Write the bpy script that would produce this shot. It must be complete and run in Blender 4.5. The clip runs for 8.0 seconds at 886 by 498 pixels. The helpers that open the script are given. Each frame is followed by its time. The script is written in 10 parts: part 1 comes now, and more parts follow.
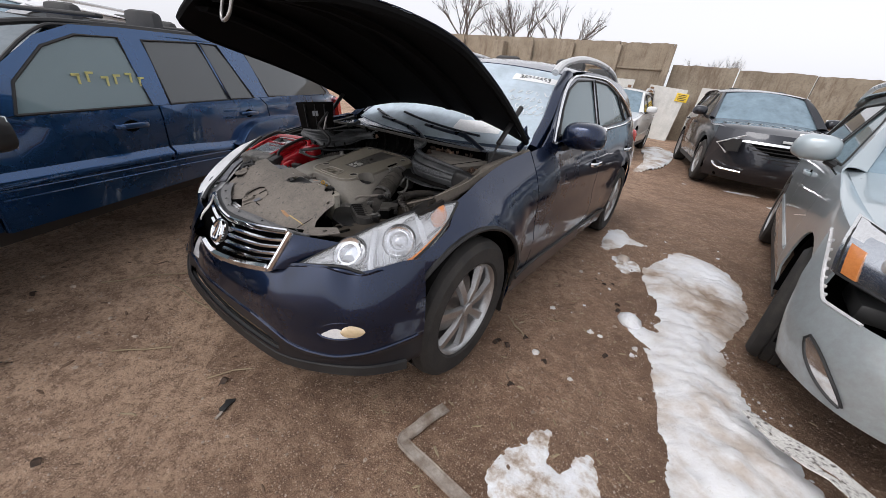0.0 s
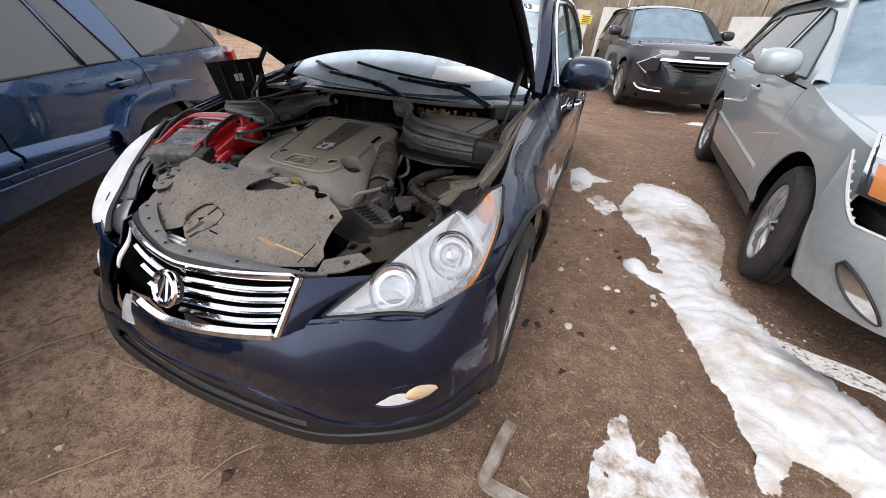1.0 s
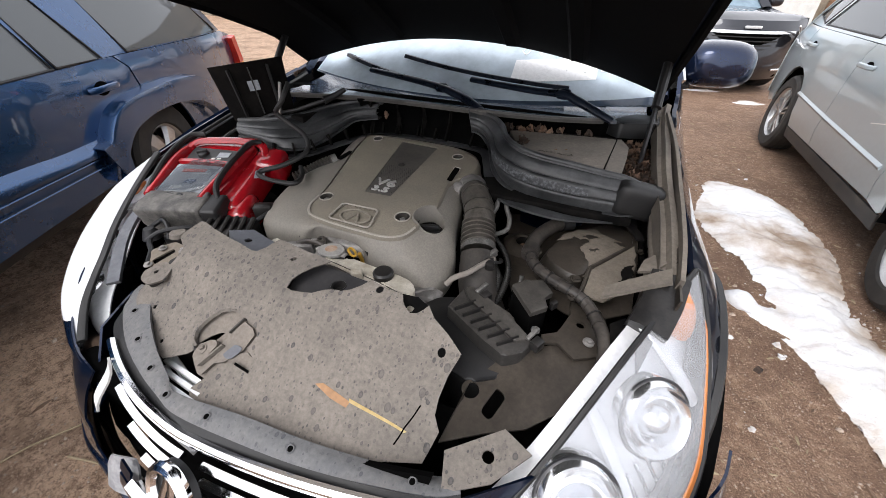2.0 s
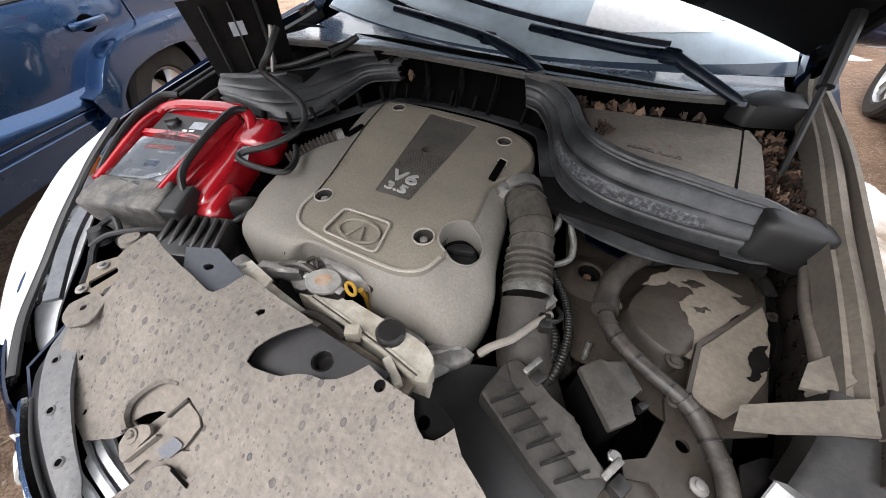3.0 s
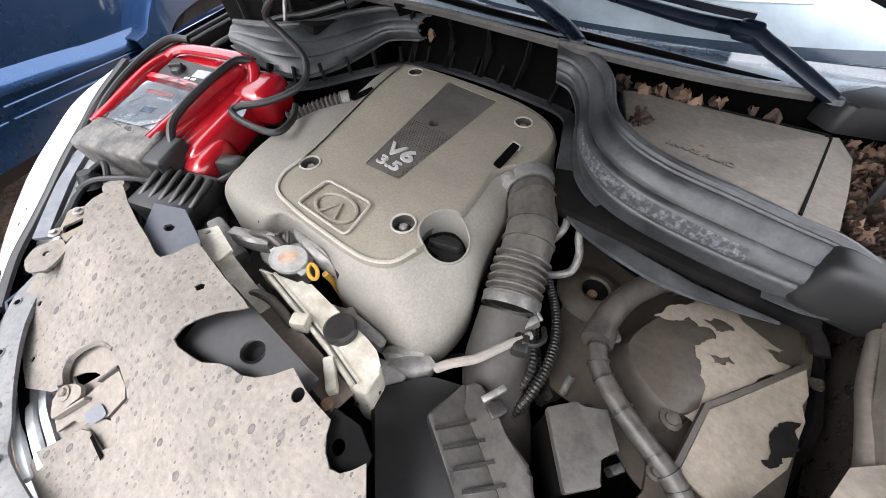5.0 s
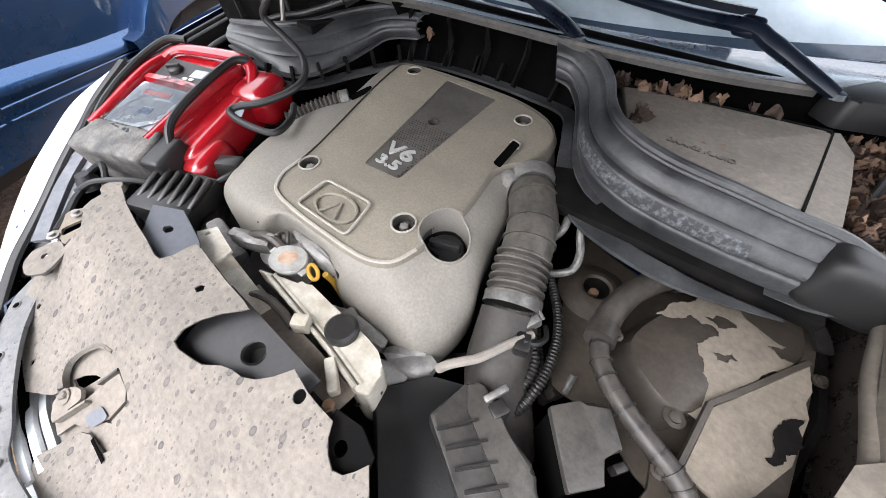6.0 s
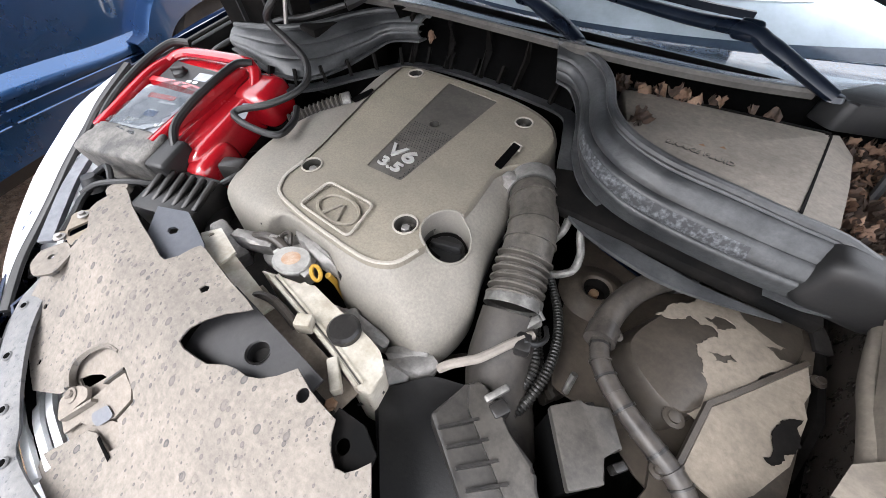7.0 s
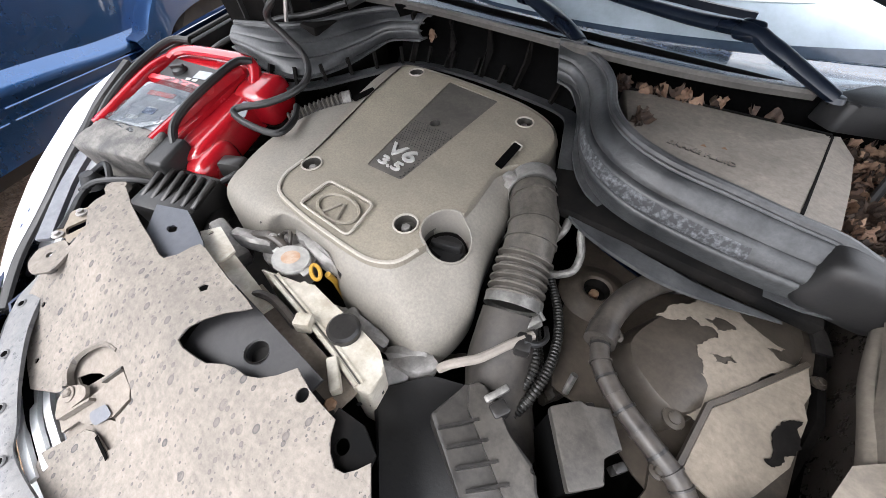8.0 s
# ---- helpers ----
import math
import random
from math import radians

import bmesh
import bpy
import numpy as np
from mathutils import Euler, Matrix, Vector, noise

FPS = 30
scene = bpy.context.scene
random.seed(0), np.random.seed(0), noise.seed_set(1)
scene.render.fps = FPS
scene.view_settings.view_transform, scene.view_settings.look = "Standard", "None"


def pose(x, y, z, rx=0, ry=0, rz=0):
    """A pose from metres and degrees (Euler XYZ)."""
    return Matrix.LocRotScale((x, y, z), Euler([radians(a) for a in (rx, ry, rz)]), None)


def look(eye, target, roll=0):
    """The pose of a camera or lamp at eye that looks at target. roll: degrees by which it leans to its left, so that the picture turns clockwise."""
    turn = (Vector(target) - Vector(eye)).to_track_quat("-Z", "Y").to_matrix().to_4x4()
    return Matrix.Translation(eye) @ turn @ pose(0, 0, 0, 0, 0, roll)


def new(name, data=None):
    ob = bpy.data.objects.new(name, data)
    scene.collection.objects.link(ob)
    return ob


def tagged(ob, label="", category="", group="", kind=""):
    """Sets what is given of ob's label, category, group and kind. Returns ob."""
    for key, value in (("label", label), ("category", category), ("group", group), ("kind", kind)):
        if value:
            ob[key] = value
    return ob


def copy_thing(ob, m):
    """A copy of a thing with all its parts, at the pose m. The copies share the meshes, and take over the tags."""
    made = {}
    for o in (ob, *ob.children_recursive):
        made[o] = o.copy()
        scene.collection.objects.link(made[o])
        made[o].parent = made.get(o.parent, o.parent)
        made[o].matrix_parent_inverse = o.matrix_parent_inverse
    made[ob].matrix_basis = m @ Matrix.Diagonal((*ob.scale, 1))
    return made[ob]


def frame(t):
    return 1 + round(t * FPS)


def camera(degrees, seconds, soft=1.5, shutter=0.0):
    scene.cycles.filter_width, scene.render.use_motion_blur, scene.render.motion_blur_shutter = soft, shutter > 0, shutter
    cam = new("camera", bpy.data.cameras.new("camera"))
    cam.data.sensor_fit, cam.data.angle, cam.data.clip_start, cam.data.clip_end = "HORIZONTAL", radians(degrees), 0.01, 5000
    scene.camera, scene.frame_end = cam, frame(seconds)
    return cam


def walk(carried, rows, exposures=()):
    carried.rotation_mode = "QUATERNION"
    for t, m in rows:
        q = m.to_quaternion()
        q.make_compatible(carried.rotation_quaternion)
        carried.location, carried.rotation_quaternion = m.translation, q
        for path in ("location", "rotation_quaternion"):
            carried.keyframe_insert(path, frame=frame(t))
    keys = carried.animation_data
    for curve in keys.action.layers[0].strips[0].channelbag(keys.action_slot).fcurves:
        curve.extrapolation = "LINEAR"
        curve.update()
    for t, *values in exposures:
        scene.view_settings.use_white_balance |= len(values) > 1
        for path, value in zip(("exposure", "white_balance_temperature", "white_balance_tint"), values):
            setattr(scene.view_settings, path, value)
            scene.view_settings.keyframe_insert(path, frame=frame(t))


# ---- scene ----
cam = camera(103.8, 8.0, 0.7)
PATH = [
    (0, (1.532, -0.369, 1.326), (0.508, 1.11, 0.452), 6.5),
    (0.5, (1.244, -0.357, 1.326), (0.487, 1.229, 0.373), 3.5),
    (1, (0.974, -0.241, 1.3), (0.382, 1.324, 0.205), 3.0),
    (1.5, (0.706, -0.023, 1.302), (0.087, 1.503, 0.167), -1.3),
    (1.7, (0.616, 0.034, 1.305), (0.006, 1.55, 0.151), -0.1),
    (2.8, (0.364, 0.332, 1.283), (-0.214, 1.7, -0.057), 1.7),
    (3, (0.366, 0.382, 1.27), (-0.272, 1.661, -0.128), 1.7),
    (3.5, (0.397, 0.467, 1.251), (-0.304, 1.632, -0.215), 0.7),
    (4, (0.412, 0.49, 1.248), (-0.331, 1.612, -0.233), 2.5),
    (4.5, (0.41, 0.498, 1.24), (-0.354, 1.581, -0.258), 3.1),
    (6, (0.405, 0.501, 1.235), (-0.354, 1.573, -0.273), 2.4),
    (6.5, (0.405, 0.499, 1.236), (-0.357, 1.567, -0.274), 2.1),
    (7, (0.407, 0.498, 1.239), (-0.361, 1.57, -0.265), 2.2),
    (7.5, (0.408, 0.5, 1.239), (-0.36, 1.577, -0.261), 2.5),
    (8, (0.405, 0.498, 1.238), (-0.358, 1.571, -0.268), 2.6),
]
walk(cam, [(t, look(eye, target, roll)) for t, eye, target, roll in PATH], [(0, -0.25, 6450, 13), (0.5, -0.08, 6450, 13), (1.0, 0.09, 6450, 13), (1.7, 0.34, 6450, 13), (2.8, 0.80, 6450, 12), (3.5, 1.31, 6450, 12), (4.5, 1.61, 6300, 12), (8.0, 1.63, 6300, 12)])

# ---- world, sun ----
world = bpy.data.worlds.new("world")
scene.world = world
world.use_nodes = True
wn, wl = world.node_tree.nodes, world.node_tree.links
sky = wn.new("ShaderNodeTexSky")
sky.sky_type = "NISHITA"
sky.sun_disc = False
sky.sun_elevation, sky.sun_rotation = radians(38), radians(200)
sky.dust_density, sky.air_density, sky.ozone_density = 4.0, 1.0, 1.0
grey = wn.new("ShaderNodeHueSaturation")
grey.inputs["Saturation"].default_value = 0.12
wl.new(sky.outputs[0], grey.inputs["Color"])
cloud = wn.new("ShaderNodeMix")
cloud.data_type = "RGBA"
cloud.inputs[0].default_value = 0.6
cloud.inputs[7].default_value = (8.6, 8.8, 9.2, 1)
wl.new(grey.outputs[0], cloud.inputs[6])
wl.new(cloud.outputs[2], wn["Background"].inputs[0])
wn["Background"].inputs[1].default_value = 0.17

sun = new("sun", bpy.data.lights.new("sun", "SUN"))
sun.data.energy, sun.data.angle, sun.data.color = 1.1, radians(25), (1.0, 0.985, 0.96)
sun.matrix_world = look((0, 0, 30), (6.6, 18, 0))
sun.location = (0, -20, 30)

# ---- materials ----


def nodes_of(name):
    m = bpy.data.materials.new(name)
    m.use_nodes = True
    return m, m.node_tree.nodes, m.node_tree.links, m.node_tree.nodes["Principled BSDF"]


def noise_tex(n, l, scale, detail=6.0, rough=0.6, coord=None):
    t = n.new("ShaderNodeTexNoise")
    t.inputs["Scale"].default_value, t.inputs["Detail"].default_value, t.inputs["Roughness"].default_value = scale, detail, rough
    if coord is not None:
        l.new(coord, t.inputs["Vector"])
    return t.outputs["Fac"]


def ramp(n, l, fac, stops):
    r = n.new("ShaderNodeValToRGB")
    r.color_ramp.elements[0].position, r.color_ramp.elements[0].color = stops[0][0], (*stops[0][1], 1)
    r.color_ramp.elements[1].position, r.color_ramp.elements[1].color = stops[-1][0], (*stops[-1][1], 1)
    for p, c in stops[1:-1]:
        r.color_ramp.elements.new(p).color = (*c, 1)
    l.new(fac, r.inputs[0])
    return r.outputs[0]


def mix(n, l, fac, a, b):
    m = n.new("ShaderNodeMix")
    m.data_type = "RGBA"
    for sock, v in ((m.inputs[0], fac), (m.inputs[6], a), (m.inputs[7], b)):
        if isinstance(v, (int, float)):
            sock.default_value = v
        elif isinstance(v, tuple):
            sock.default_value = (*v, 1)
        else:
            l.new(v, sock)
    return m.outputs[2]


def bumped(n, l, bsdf, height, strength, distance):
    b = n.new("ShaderNodeBump")
    b.inputs["Strength"].default_value, b.inputs["Distance"].default_value = strength, distance
    l.new(height, b.inputs["Height"])
    l.new(b.outputs[0], bsdf.inputs["Normal"])


def surface(name, c1, c2, rough=0.6, metal=0.0, big=4.0, fine=90.0, bump=0.15, dist=0.002, coat=0.0, rvar=0.15, lo=0.35, hi=0.68, spec=0.5):
    """A surface whose colour wanders between c1 and c2 at two scales, with fine relief."""
    m, n, l, b = nodes_of(name)
    co = n.new("ShaderNodeTexCoord").outputs["Object"]
    f1, f2 = noise_tex(n, l, big, 5, 0.6, co), noise_tex(n, l, fine, 4, 0.7, co)
    col = ramp(n, l, f1, [(lo, c1), (hi, c2)])
    dark = tuple(x * 0.72 for x in c1)
    col = mix(n, l, ramp(n, l, f2, [(0.3, (0.4, 0.4, 0.4)), (0.6, (0, 0, 0))]), col, dark)
    l.new(col, b.inputs["Base Color"])
    r = n.new("ShaderNodeMapRange")
    r.inputs["To Min"].default_value, r.inputs["To Max"].default_value = max(0.02, rough - rvar), min(1, rough + rvar)
    l.new(f1, r.inputs["Value"])
    l.new(r.outputs[0], b.inputs["Roughness"])
    b.inputs["Metallic"].default_value = metal
    b.inputs["Coat Weight"].default_value = coat
    b.inputs["Coat IOR"].default_value = 1.6
    b.inputs["Specular IOR Level"].default_value = spec
    b.inputs["Coat Roughness"].default_value = 0.05
    if bump:
        bumped(n, l, b, f2, bump, dist)
    return m


def dusted(name, base, dust, amount=0.6, rough=0.75, spots=0.0, big=7.0, fine=120.0, bump=0.2):
    """Plastic under settled dust: thick where it faces up, thin on its flanks, with drop marks."""
    m, n, l, b = nodes_of(name)
    co = n.new("ShaderNodeTexCoord").outputs["Object"]
    geo = n.new("ShaderNodeNewGeometry")
    sep = n.new("ShaderNodeSeparateXYZ")
    l.new(geo.outputs["Normal"], sep.inputs[0])
    up = n.new("ShaderNodeMapRange")
    up.inputs["From Min"].default_value, up.inputs["From Max"].default_value = -0.3, 0.8
    up.inputs["To Min"].default_value, up.inputs["To Max"].default_value = amount * 0.45, amount
    l.new(sep.outputs["Z"], up.inputs["Value"])
    f1, f2 = noise_tex(n, l, big, 6, 0.65, co), noise_tex(n, l, fine, 5, 0.7, co)
    patch = n.new("ShaderNodeMapRange")
    patch.inputs["From Min"].default_value, patch.inputs["From Max"].default_value = 0.3, 0.7
    patch.inputs["To Min"].default_value, patch.inputs["To Max"].default_value = 0.66, 1.22
    l.new(f1, patch.inputs["Value"])
    k = n.new("ShaderNodeMath")
    k.operation, k.use_clamp = "MULTIPLY", True
    l.new(up.outputs[0], k.inputs[0])
    l.new(patch.outputs[0], k.inputs[1])
    fac = k.outputs[0]
    f3 = noise_tex(n, l, big * 3.4, 8, 0.75, co)
    wipe = n.new("ShaderNodeMapRange")
    wipe.inputs["From Min"].default_value, wipe.inputs["From Max"].default_value = 0.36, 0.56
    wipe.inputs["To Min"].default_value, wipe.inputs["To Max"].default_value = 0.22 + 0.62 * amount, 1.0
    l.new(f3, wipe.inputs["Value"])
    k3 = n.new("ShaderNodeMath")
    k3.operation = "MULTIPLY"
    l.new(fac, k3.inputs[0])
    l.new(wipe.outputs[0], k3.inputs[1])
    fac = k3.outputs[0]
    tint = ramp(n, l, f2, [(0.3, tuple(c * 0.76 for c in dust)), (0.65, tuple(min(1, c * 1.12) for c in dust))])
    col = mix(n, l, fac, base, tint)
    relief = f2
    if spots:
        for scale, size, seed, share in ((170.0, 0.26, 0.0, 0.55), (100.0, 0.26, 7.3, 0.5), (62.0, 0.27, 1.7, 0.42), (36.0, 0.20, 3.1, 0.5)):
            v = n.new("ShaderNodeTexVoronoi")
            v.inputs["Scale"].default_value = scale
            mp = n.new("ShaderNodeMapping")
            mp.inputs["Location"].default_value = (seed, seed * 0.7, 0)
            mp.inputs["Scale"].default_value = (1.0, 0.8, 0.3)
            l.new(co, mp.inputs[0])
            l.new(mp.outputs[0], v.inputs["Vector"])
            drop = ramp(n, l, v.outputs["Distance"], [(size * 0.5, (0.6, 0.6, 0.6)), (size * 0.9, (1, 1, 1)), (size, (0, 0, 0))])
            thin = n.new("ShaderNodeSeparateColor")
            l.new(v.outputs["Color"], thin.inputs[0])
            some = n.new("ShaderNodeMath")
            some.operation = "GREATER_THAN"
            some.inputs[1].default_value = 1.0 - share
            l.new(thin.outputs[0], some.inputs[0])
            both = n.new("ShaderNodeMath")
            both.operation = "MULTIPLY"
            l.new(drop, both.inputs[0])
            l.new(some.outputs[0], both.inputs[1])
            amt = n.new("ShaderNodeMath")
            amt.operation = "MULTIPLY"
            l.new(both.outputs[0], amt.inputs[0])
            each = n.new("ShaderNodeMath")
            each.operation = "MULTIPLY"
            each.inputs[1].default_value = spots
            l.new(thin.outputs[1], each.inputs[0])
            l.new(each.outputs[0], amt.inputs[1])
            col = mix(n, l, amt.outputs[0], col, tuple(k_ * d + 0.15 * c for k_, d, c in zip((0.24, 0.27, 0.32), dust, base)))
            deep = n.new("ShaderNodeMath")
            deep.operation = "SUBTRACT"
            l.new(relief, deep.inputs[0])
            l.new(both.outputs[0], deep.inputs[1])
            relief = deep.outputs[0]
    l.new(col, b.inputs["Base Color"])
    gl = n.new("ShaderNodeMapRange")
    gl.inputs["To Min"].default_value, gl.inputs["To Max"].default_value = rough * 0.65, rough + 0.2
    l.new(fac, gl.inputs["Value"])
    l.new(gl.outputs[0], b.inputs["Roughness"])
    b.inputs["Specular IOR Level"].default_value = 0.32
    bumped(n, l, b, relief, bump * (3.0 if spots else 1.0), 0.0012)
    return m


def window_glass(name, tint, see=0.25, rough=0.03, body=0.06):
    """A thin pane: mirrors the sky, and lets part of the light through, tinted."""
    m, n, l, b = nodes_of(name)
    b.inputs["Base Color"].default_value = (*(t * body for t in tint), 1)
    b.inputs["Roughness"].default_value = rough
    b.inputs["IOR"].default_value = 1.52
    t = n.new("ShaderNodeBsdfTransparent")
    t.inputs[0].default_value = (*tint, 1)
    s = n.new("ShaderNodeMixShader")
    s.inputs[0].default_value = see
    l.new(b.outputs[0], s.inputs[1])
    l.new(t.outputs[0], s.inputs[2])
    l.new(s.outputs[0], n["Material Output"].inputs[0])
    return m


def paint(name, c, c2, coat=1.0, dirt=(0.2, 0.16, 0.12), dirty=0.35, rough=0.28, metal=0.55):
    """Metallic car paint with clear coat, specks, and road dirt that thickens low down in splashes."""
    m, n, l, b = nodes_of(name)
    co = n.new("ShaderNodeTexCoord").outputs["Object"]
    f1, f2 = noise_tex(n, l, 3.0, 6, 0.65, co), noise_tex(n, l, 900.0, 2, 0.5, co)
    f3 = noise_tex(n, l, 26.0, 8, 0.75, co)
    base = mix(n, l, f2, c, c2)
    sep = n.new("ShaderNodeSeparateXYZ")
    l.new(co, sep.inputs[0])
    low = n.new("ShaderNodeMapRange")
    low.inputs["From Min"].default_value, low.inputs["From Max"].default_value = 0.95, 0.2
    low.inputs["To Min"].default_value, low.inputs["To Max"].default_value = 0.12, 0.75
    l.new(sep.outputs["Z"], low.inputs["Value"])
    k = n.new("ShaderNodeMath")
    k.operation = "MULTIPLY"
    l.new(low.outputs[0], k.inputs[0])
    l.new(ramp(n, l, f3, [(0.38, (0, 0, 0)), (0.7, (1, 1, 1))]), k.inputs[1])
    k2 = n.new("ShaderNodeMath")
    k2.operation = "MULTIPLY"
    k2.inputs[1].default_value = dirty
    l.new(k.outputs[0], k2.inputs[0])
    l.new(mix(n, l, k2.outputs[0], base, dirt), b.inputs["Base Color"])
    b.inputs["Metallic"].default_value = metal
    r = n.new("ShaderNodeMapRange")
    r.inputs["To Min"].default_value, r.inputs["To Max"].default_value = rough - 0.06, rough + 0.14
    l.new(f1, r.inputs["Value"])
    l.new(r.outputs[0], b.inputs["Roughness"])
    b.inputs["Coat Weight"].default_value = coat
    b.inputs["Specular IOR Level"].default_value = 0.15
    cr = n.new("ShaderNodeMapRange")
    cr.inputs["To Min"].default_value, cr.inputs["To Max"].default_value = 0.0, 0.05
    l.new(f3, cr.inputs["Value"])
    l.new(cr.outputs[0], b.inputs["Coat Roughness"])
    return m


def filmed_glass(name, film, cover, see=0.35, tint=(0.7, 0.78, 0.8)):
    """A windscreen under a thin film, thicker in clouds: grime, frost and painted sky reflection."""
    m, n, l, b = nodes_of(name)
    co = n.new("ShaderNodeTexCoord").outputs["Object"]
    f = noise_tex(n, l, 4.0, 8, 0.7, co)
    b.inputs["Base Color"].default_value = (0.01, 0.012, 0.014, 1)
    b.inputs["Roughness"].default_value = 0.03
    t = n.new("ShaderNodeBsdfTransparent")
    t.inputs[0].default_value = (*tint, 1)
    s = n.new("ShaderNodeMixShader")
    s.inputs[0].default_value = see
    l.new(b.outputs[0], s.inputs[1])
    l.new(t.outputs[0], s.inputs[2])
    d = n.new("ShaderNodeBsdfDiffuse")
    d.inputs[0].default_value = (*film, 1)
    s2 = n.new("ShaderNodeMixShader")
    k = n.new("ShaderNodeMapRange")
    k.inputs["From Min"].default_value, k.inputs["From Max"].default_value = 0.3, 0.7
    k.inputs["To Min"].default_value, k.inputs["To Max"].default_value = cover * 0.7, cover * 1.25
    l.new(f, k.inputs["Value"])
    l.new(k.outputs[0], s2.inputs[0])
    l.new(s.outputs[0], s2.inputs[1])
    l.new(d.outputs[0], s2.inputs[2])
    l.new(s2.outputs[0], n["Material Output"].inputs[0])
    return m


M = {}
M["navy"] = paint("navy_paint", (0.005, 0.0118, 0.036), (0.010, 0.0235, 0.065), dirty=0.012, metal=0.8, rough=0.25)
M["estate_blue"] = paint("blue_paint", (0.013, 0.046, 0.115), (0.031, 0.097, 0.240), dirty=0.03, metal=0.82, rough=0.24)
M["silver"] = paint("silver_paint", (0.38, 0.44, 0.47), (0.49, 0.555, 0.58), dirty=0.2, metal=0.35)
M["charcoal"] = paint("charcoal_paint", (0.016, 0.018, 0.024), (0.032, 0.035, 0.044), dirty=0.10)
M["white_paint"] = paint("white_paint", (0.72, 0.73, 0.74), (0.8, 0.8, 0.8), dirty=0.4, metal=0.0)
M["trim"] = surface("black_trim", (0.008, 0.008, 0.009), (0.020, 0.019, 0.018), rough=0.5, big=8, fine=200)
M["lower_trim"] = surface("dusty_black_trim", (0.02, 0.02, 0.022), (0.075, 0.066, 0.056), rough=0.6, big=6, fine=160)
M["rubber"] = surface("tyre_rubber", (0.013, 0.0125, 0.0125), (0.044, 0.039, 0.034), rough=0.82, big=9, fine=140, bump=0.3)
M["alloy"] = surface("cast_alloy", (0.42, 0.42, 0.42), (0.58, 0.58, 0.58), rough=0.35, metal=0.9, big=10, fine=160, bump=0.08)
M["dark_alloy"] = surface("dark_alloy", (0.05, 0.05, 0.055), (0.1, 0.1, 0.1), rough=0.4, metal=0.7)
M["chrome"] = surface("chrome", (0.82, 0.83, 0.85), (0.9, 0.9, 0.9), rough=0.09, metal=1.0, big=20, fine=200, bump=0.03, rvar=0.05)
M["steel"] = surface("bare_steel", (0.3, 0.29, 0.28), (0.45, 0.43, 0.41), rough=0.4, metal=0.9, big=15, fine=150)
M["rust"] = surface("rusty_metal", (0.17, 0.085, 0.045), (0.3, 0.2, 0.13), rough=0.8, metal=0.3, big=20, fine=120, bump=0.4)
# near-black, without shine: the shade of gaps and hollows put into the colour
M["void"] = surface("gap_shade_black", (0.002, 0.002, 0.002), (0.004, 0.004, 0.004), rough=0.95, bump=0, spec=0.02)
# the high body tone of both panes paints in reflected sky
M["tint_glass"] = window_glass("dark_tinted_glass", (0.30, 0.33, 0.35), 0.06, 0.03, 0.36)
M["car_glass"] = window_glass("car_window_glass", (0.60, 0.78, 0.84), 0.30, 0.03, 0.42)
# pale blue film: frost, plus the sky's reflection painted as diffuse colour
M["frost_sky_screen"] = filmed_glass("frost_and_sky_windscreen", (0.63, 0.73, 0.81), 0.72)
# blue diffuse film paints the sky mirrored in the screen
M["dark_screen"] = filmed_glass("sky_tinted_windscreen", (0.40, 0.54, 0.64), 0.48, 0.3)
M["screen_glass"] = filmed_glass("grimy_windscreen", (0.45, 0.52, 0.57), 0.38)
M["lens"] = window_glass("lamp_lens", (0.95, 0.97, 1.0), 0.86, 0.05)
M["amber"] = surface("amber_lens", (0.62, 0.2, 0.05), (0.72, 0.28, 0.09), rough=0.2, bump=0, coat=0.6)
M["red_lens"] = surface("red_lens", (0.5, 0.02, 0.012), (0.62, 0.04, 0.02), rough=0.2, bump=0, coat=0.6)
M["reflector"] = surface("lamp_reflector", (0.8, 0.8, 0.8), (0.92, 0.92, 0.92), rough=0.16, metal=0.95, bump=0)
M["bezel"] = surface("lamp_bezel", (0.62, 0.63, 0.64), (0.74, 0.74, 0.74), rough=0.3, metal=0.2, bump=0)
M["lamp_white"] = surface("lamp_housing", (0.74, 0.75, 0.76), (0.86, 0.86, 0.86), rough=0.22, metal=0.15, bump=0, big=14)
M["white_plastic"] = surface("white_plastic", (0.72, 0.72, 0.7), (0.8, 0.8, 0.78), rough=0.5)
M["seat"] = surface("grey_upholstery", (0.05, 0.05, 0.052), (0.09, 0.088, 0.085), rough=0.9)

# ---- mesh helpers ----


def thing(name, m=None, label="", category="", group="", kind=""):
    ob = new(name)
    ob.empty_display_size = 0.1
    ob.matrix_world = m or Matrix()
    return tagged(ob, label, category, group, kind)


def part(name, bm, material, parent=None, label="", sharp=35, kind=""):
    me = bpy.data.meshes.new(name)
    bmesh.ops.recalc_face_normals(bm, faces=bm.faces)
    bm.to_mesh(me)
    bm.free()
    me.materials.append(material)
    me.shade_smooth()
    me.set_sharp_from_angle(angle=radians(sharp))
    ob = new(name, me)
    if parent is not None:
        ob.parent = parent
    return tagged(ob, label, kind=kind)


def merge(*bms):
    out = bms[0]
    for b in bms[1:]:
        me = bpy.data.meshes.new("tmp")
        b.to_mesh(me)
        b.free()
        out.from_mesh(me)
        bpy.data.meshes.remove(me)
    return out


def moved(bm, m):
    bmesh.ops.transform(bm, matrix=m, verts=bm.verts)
    return bm


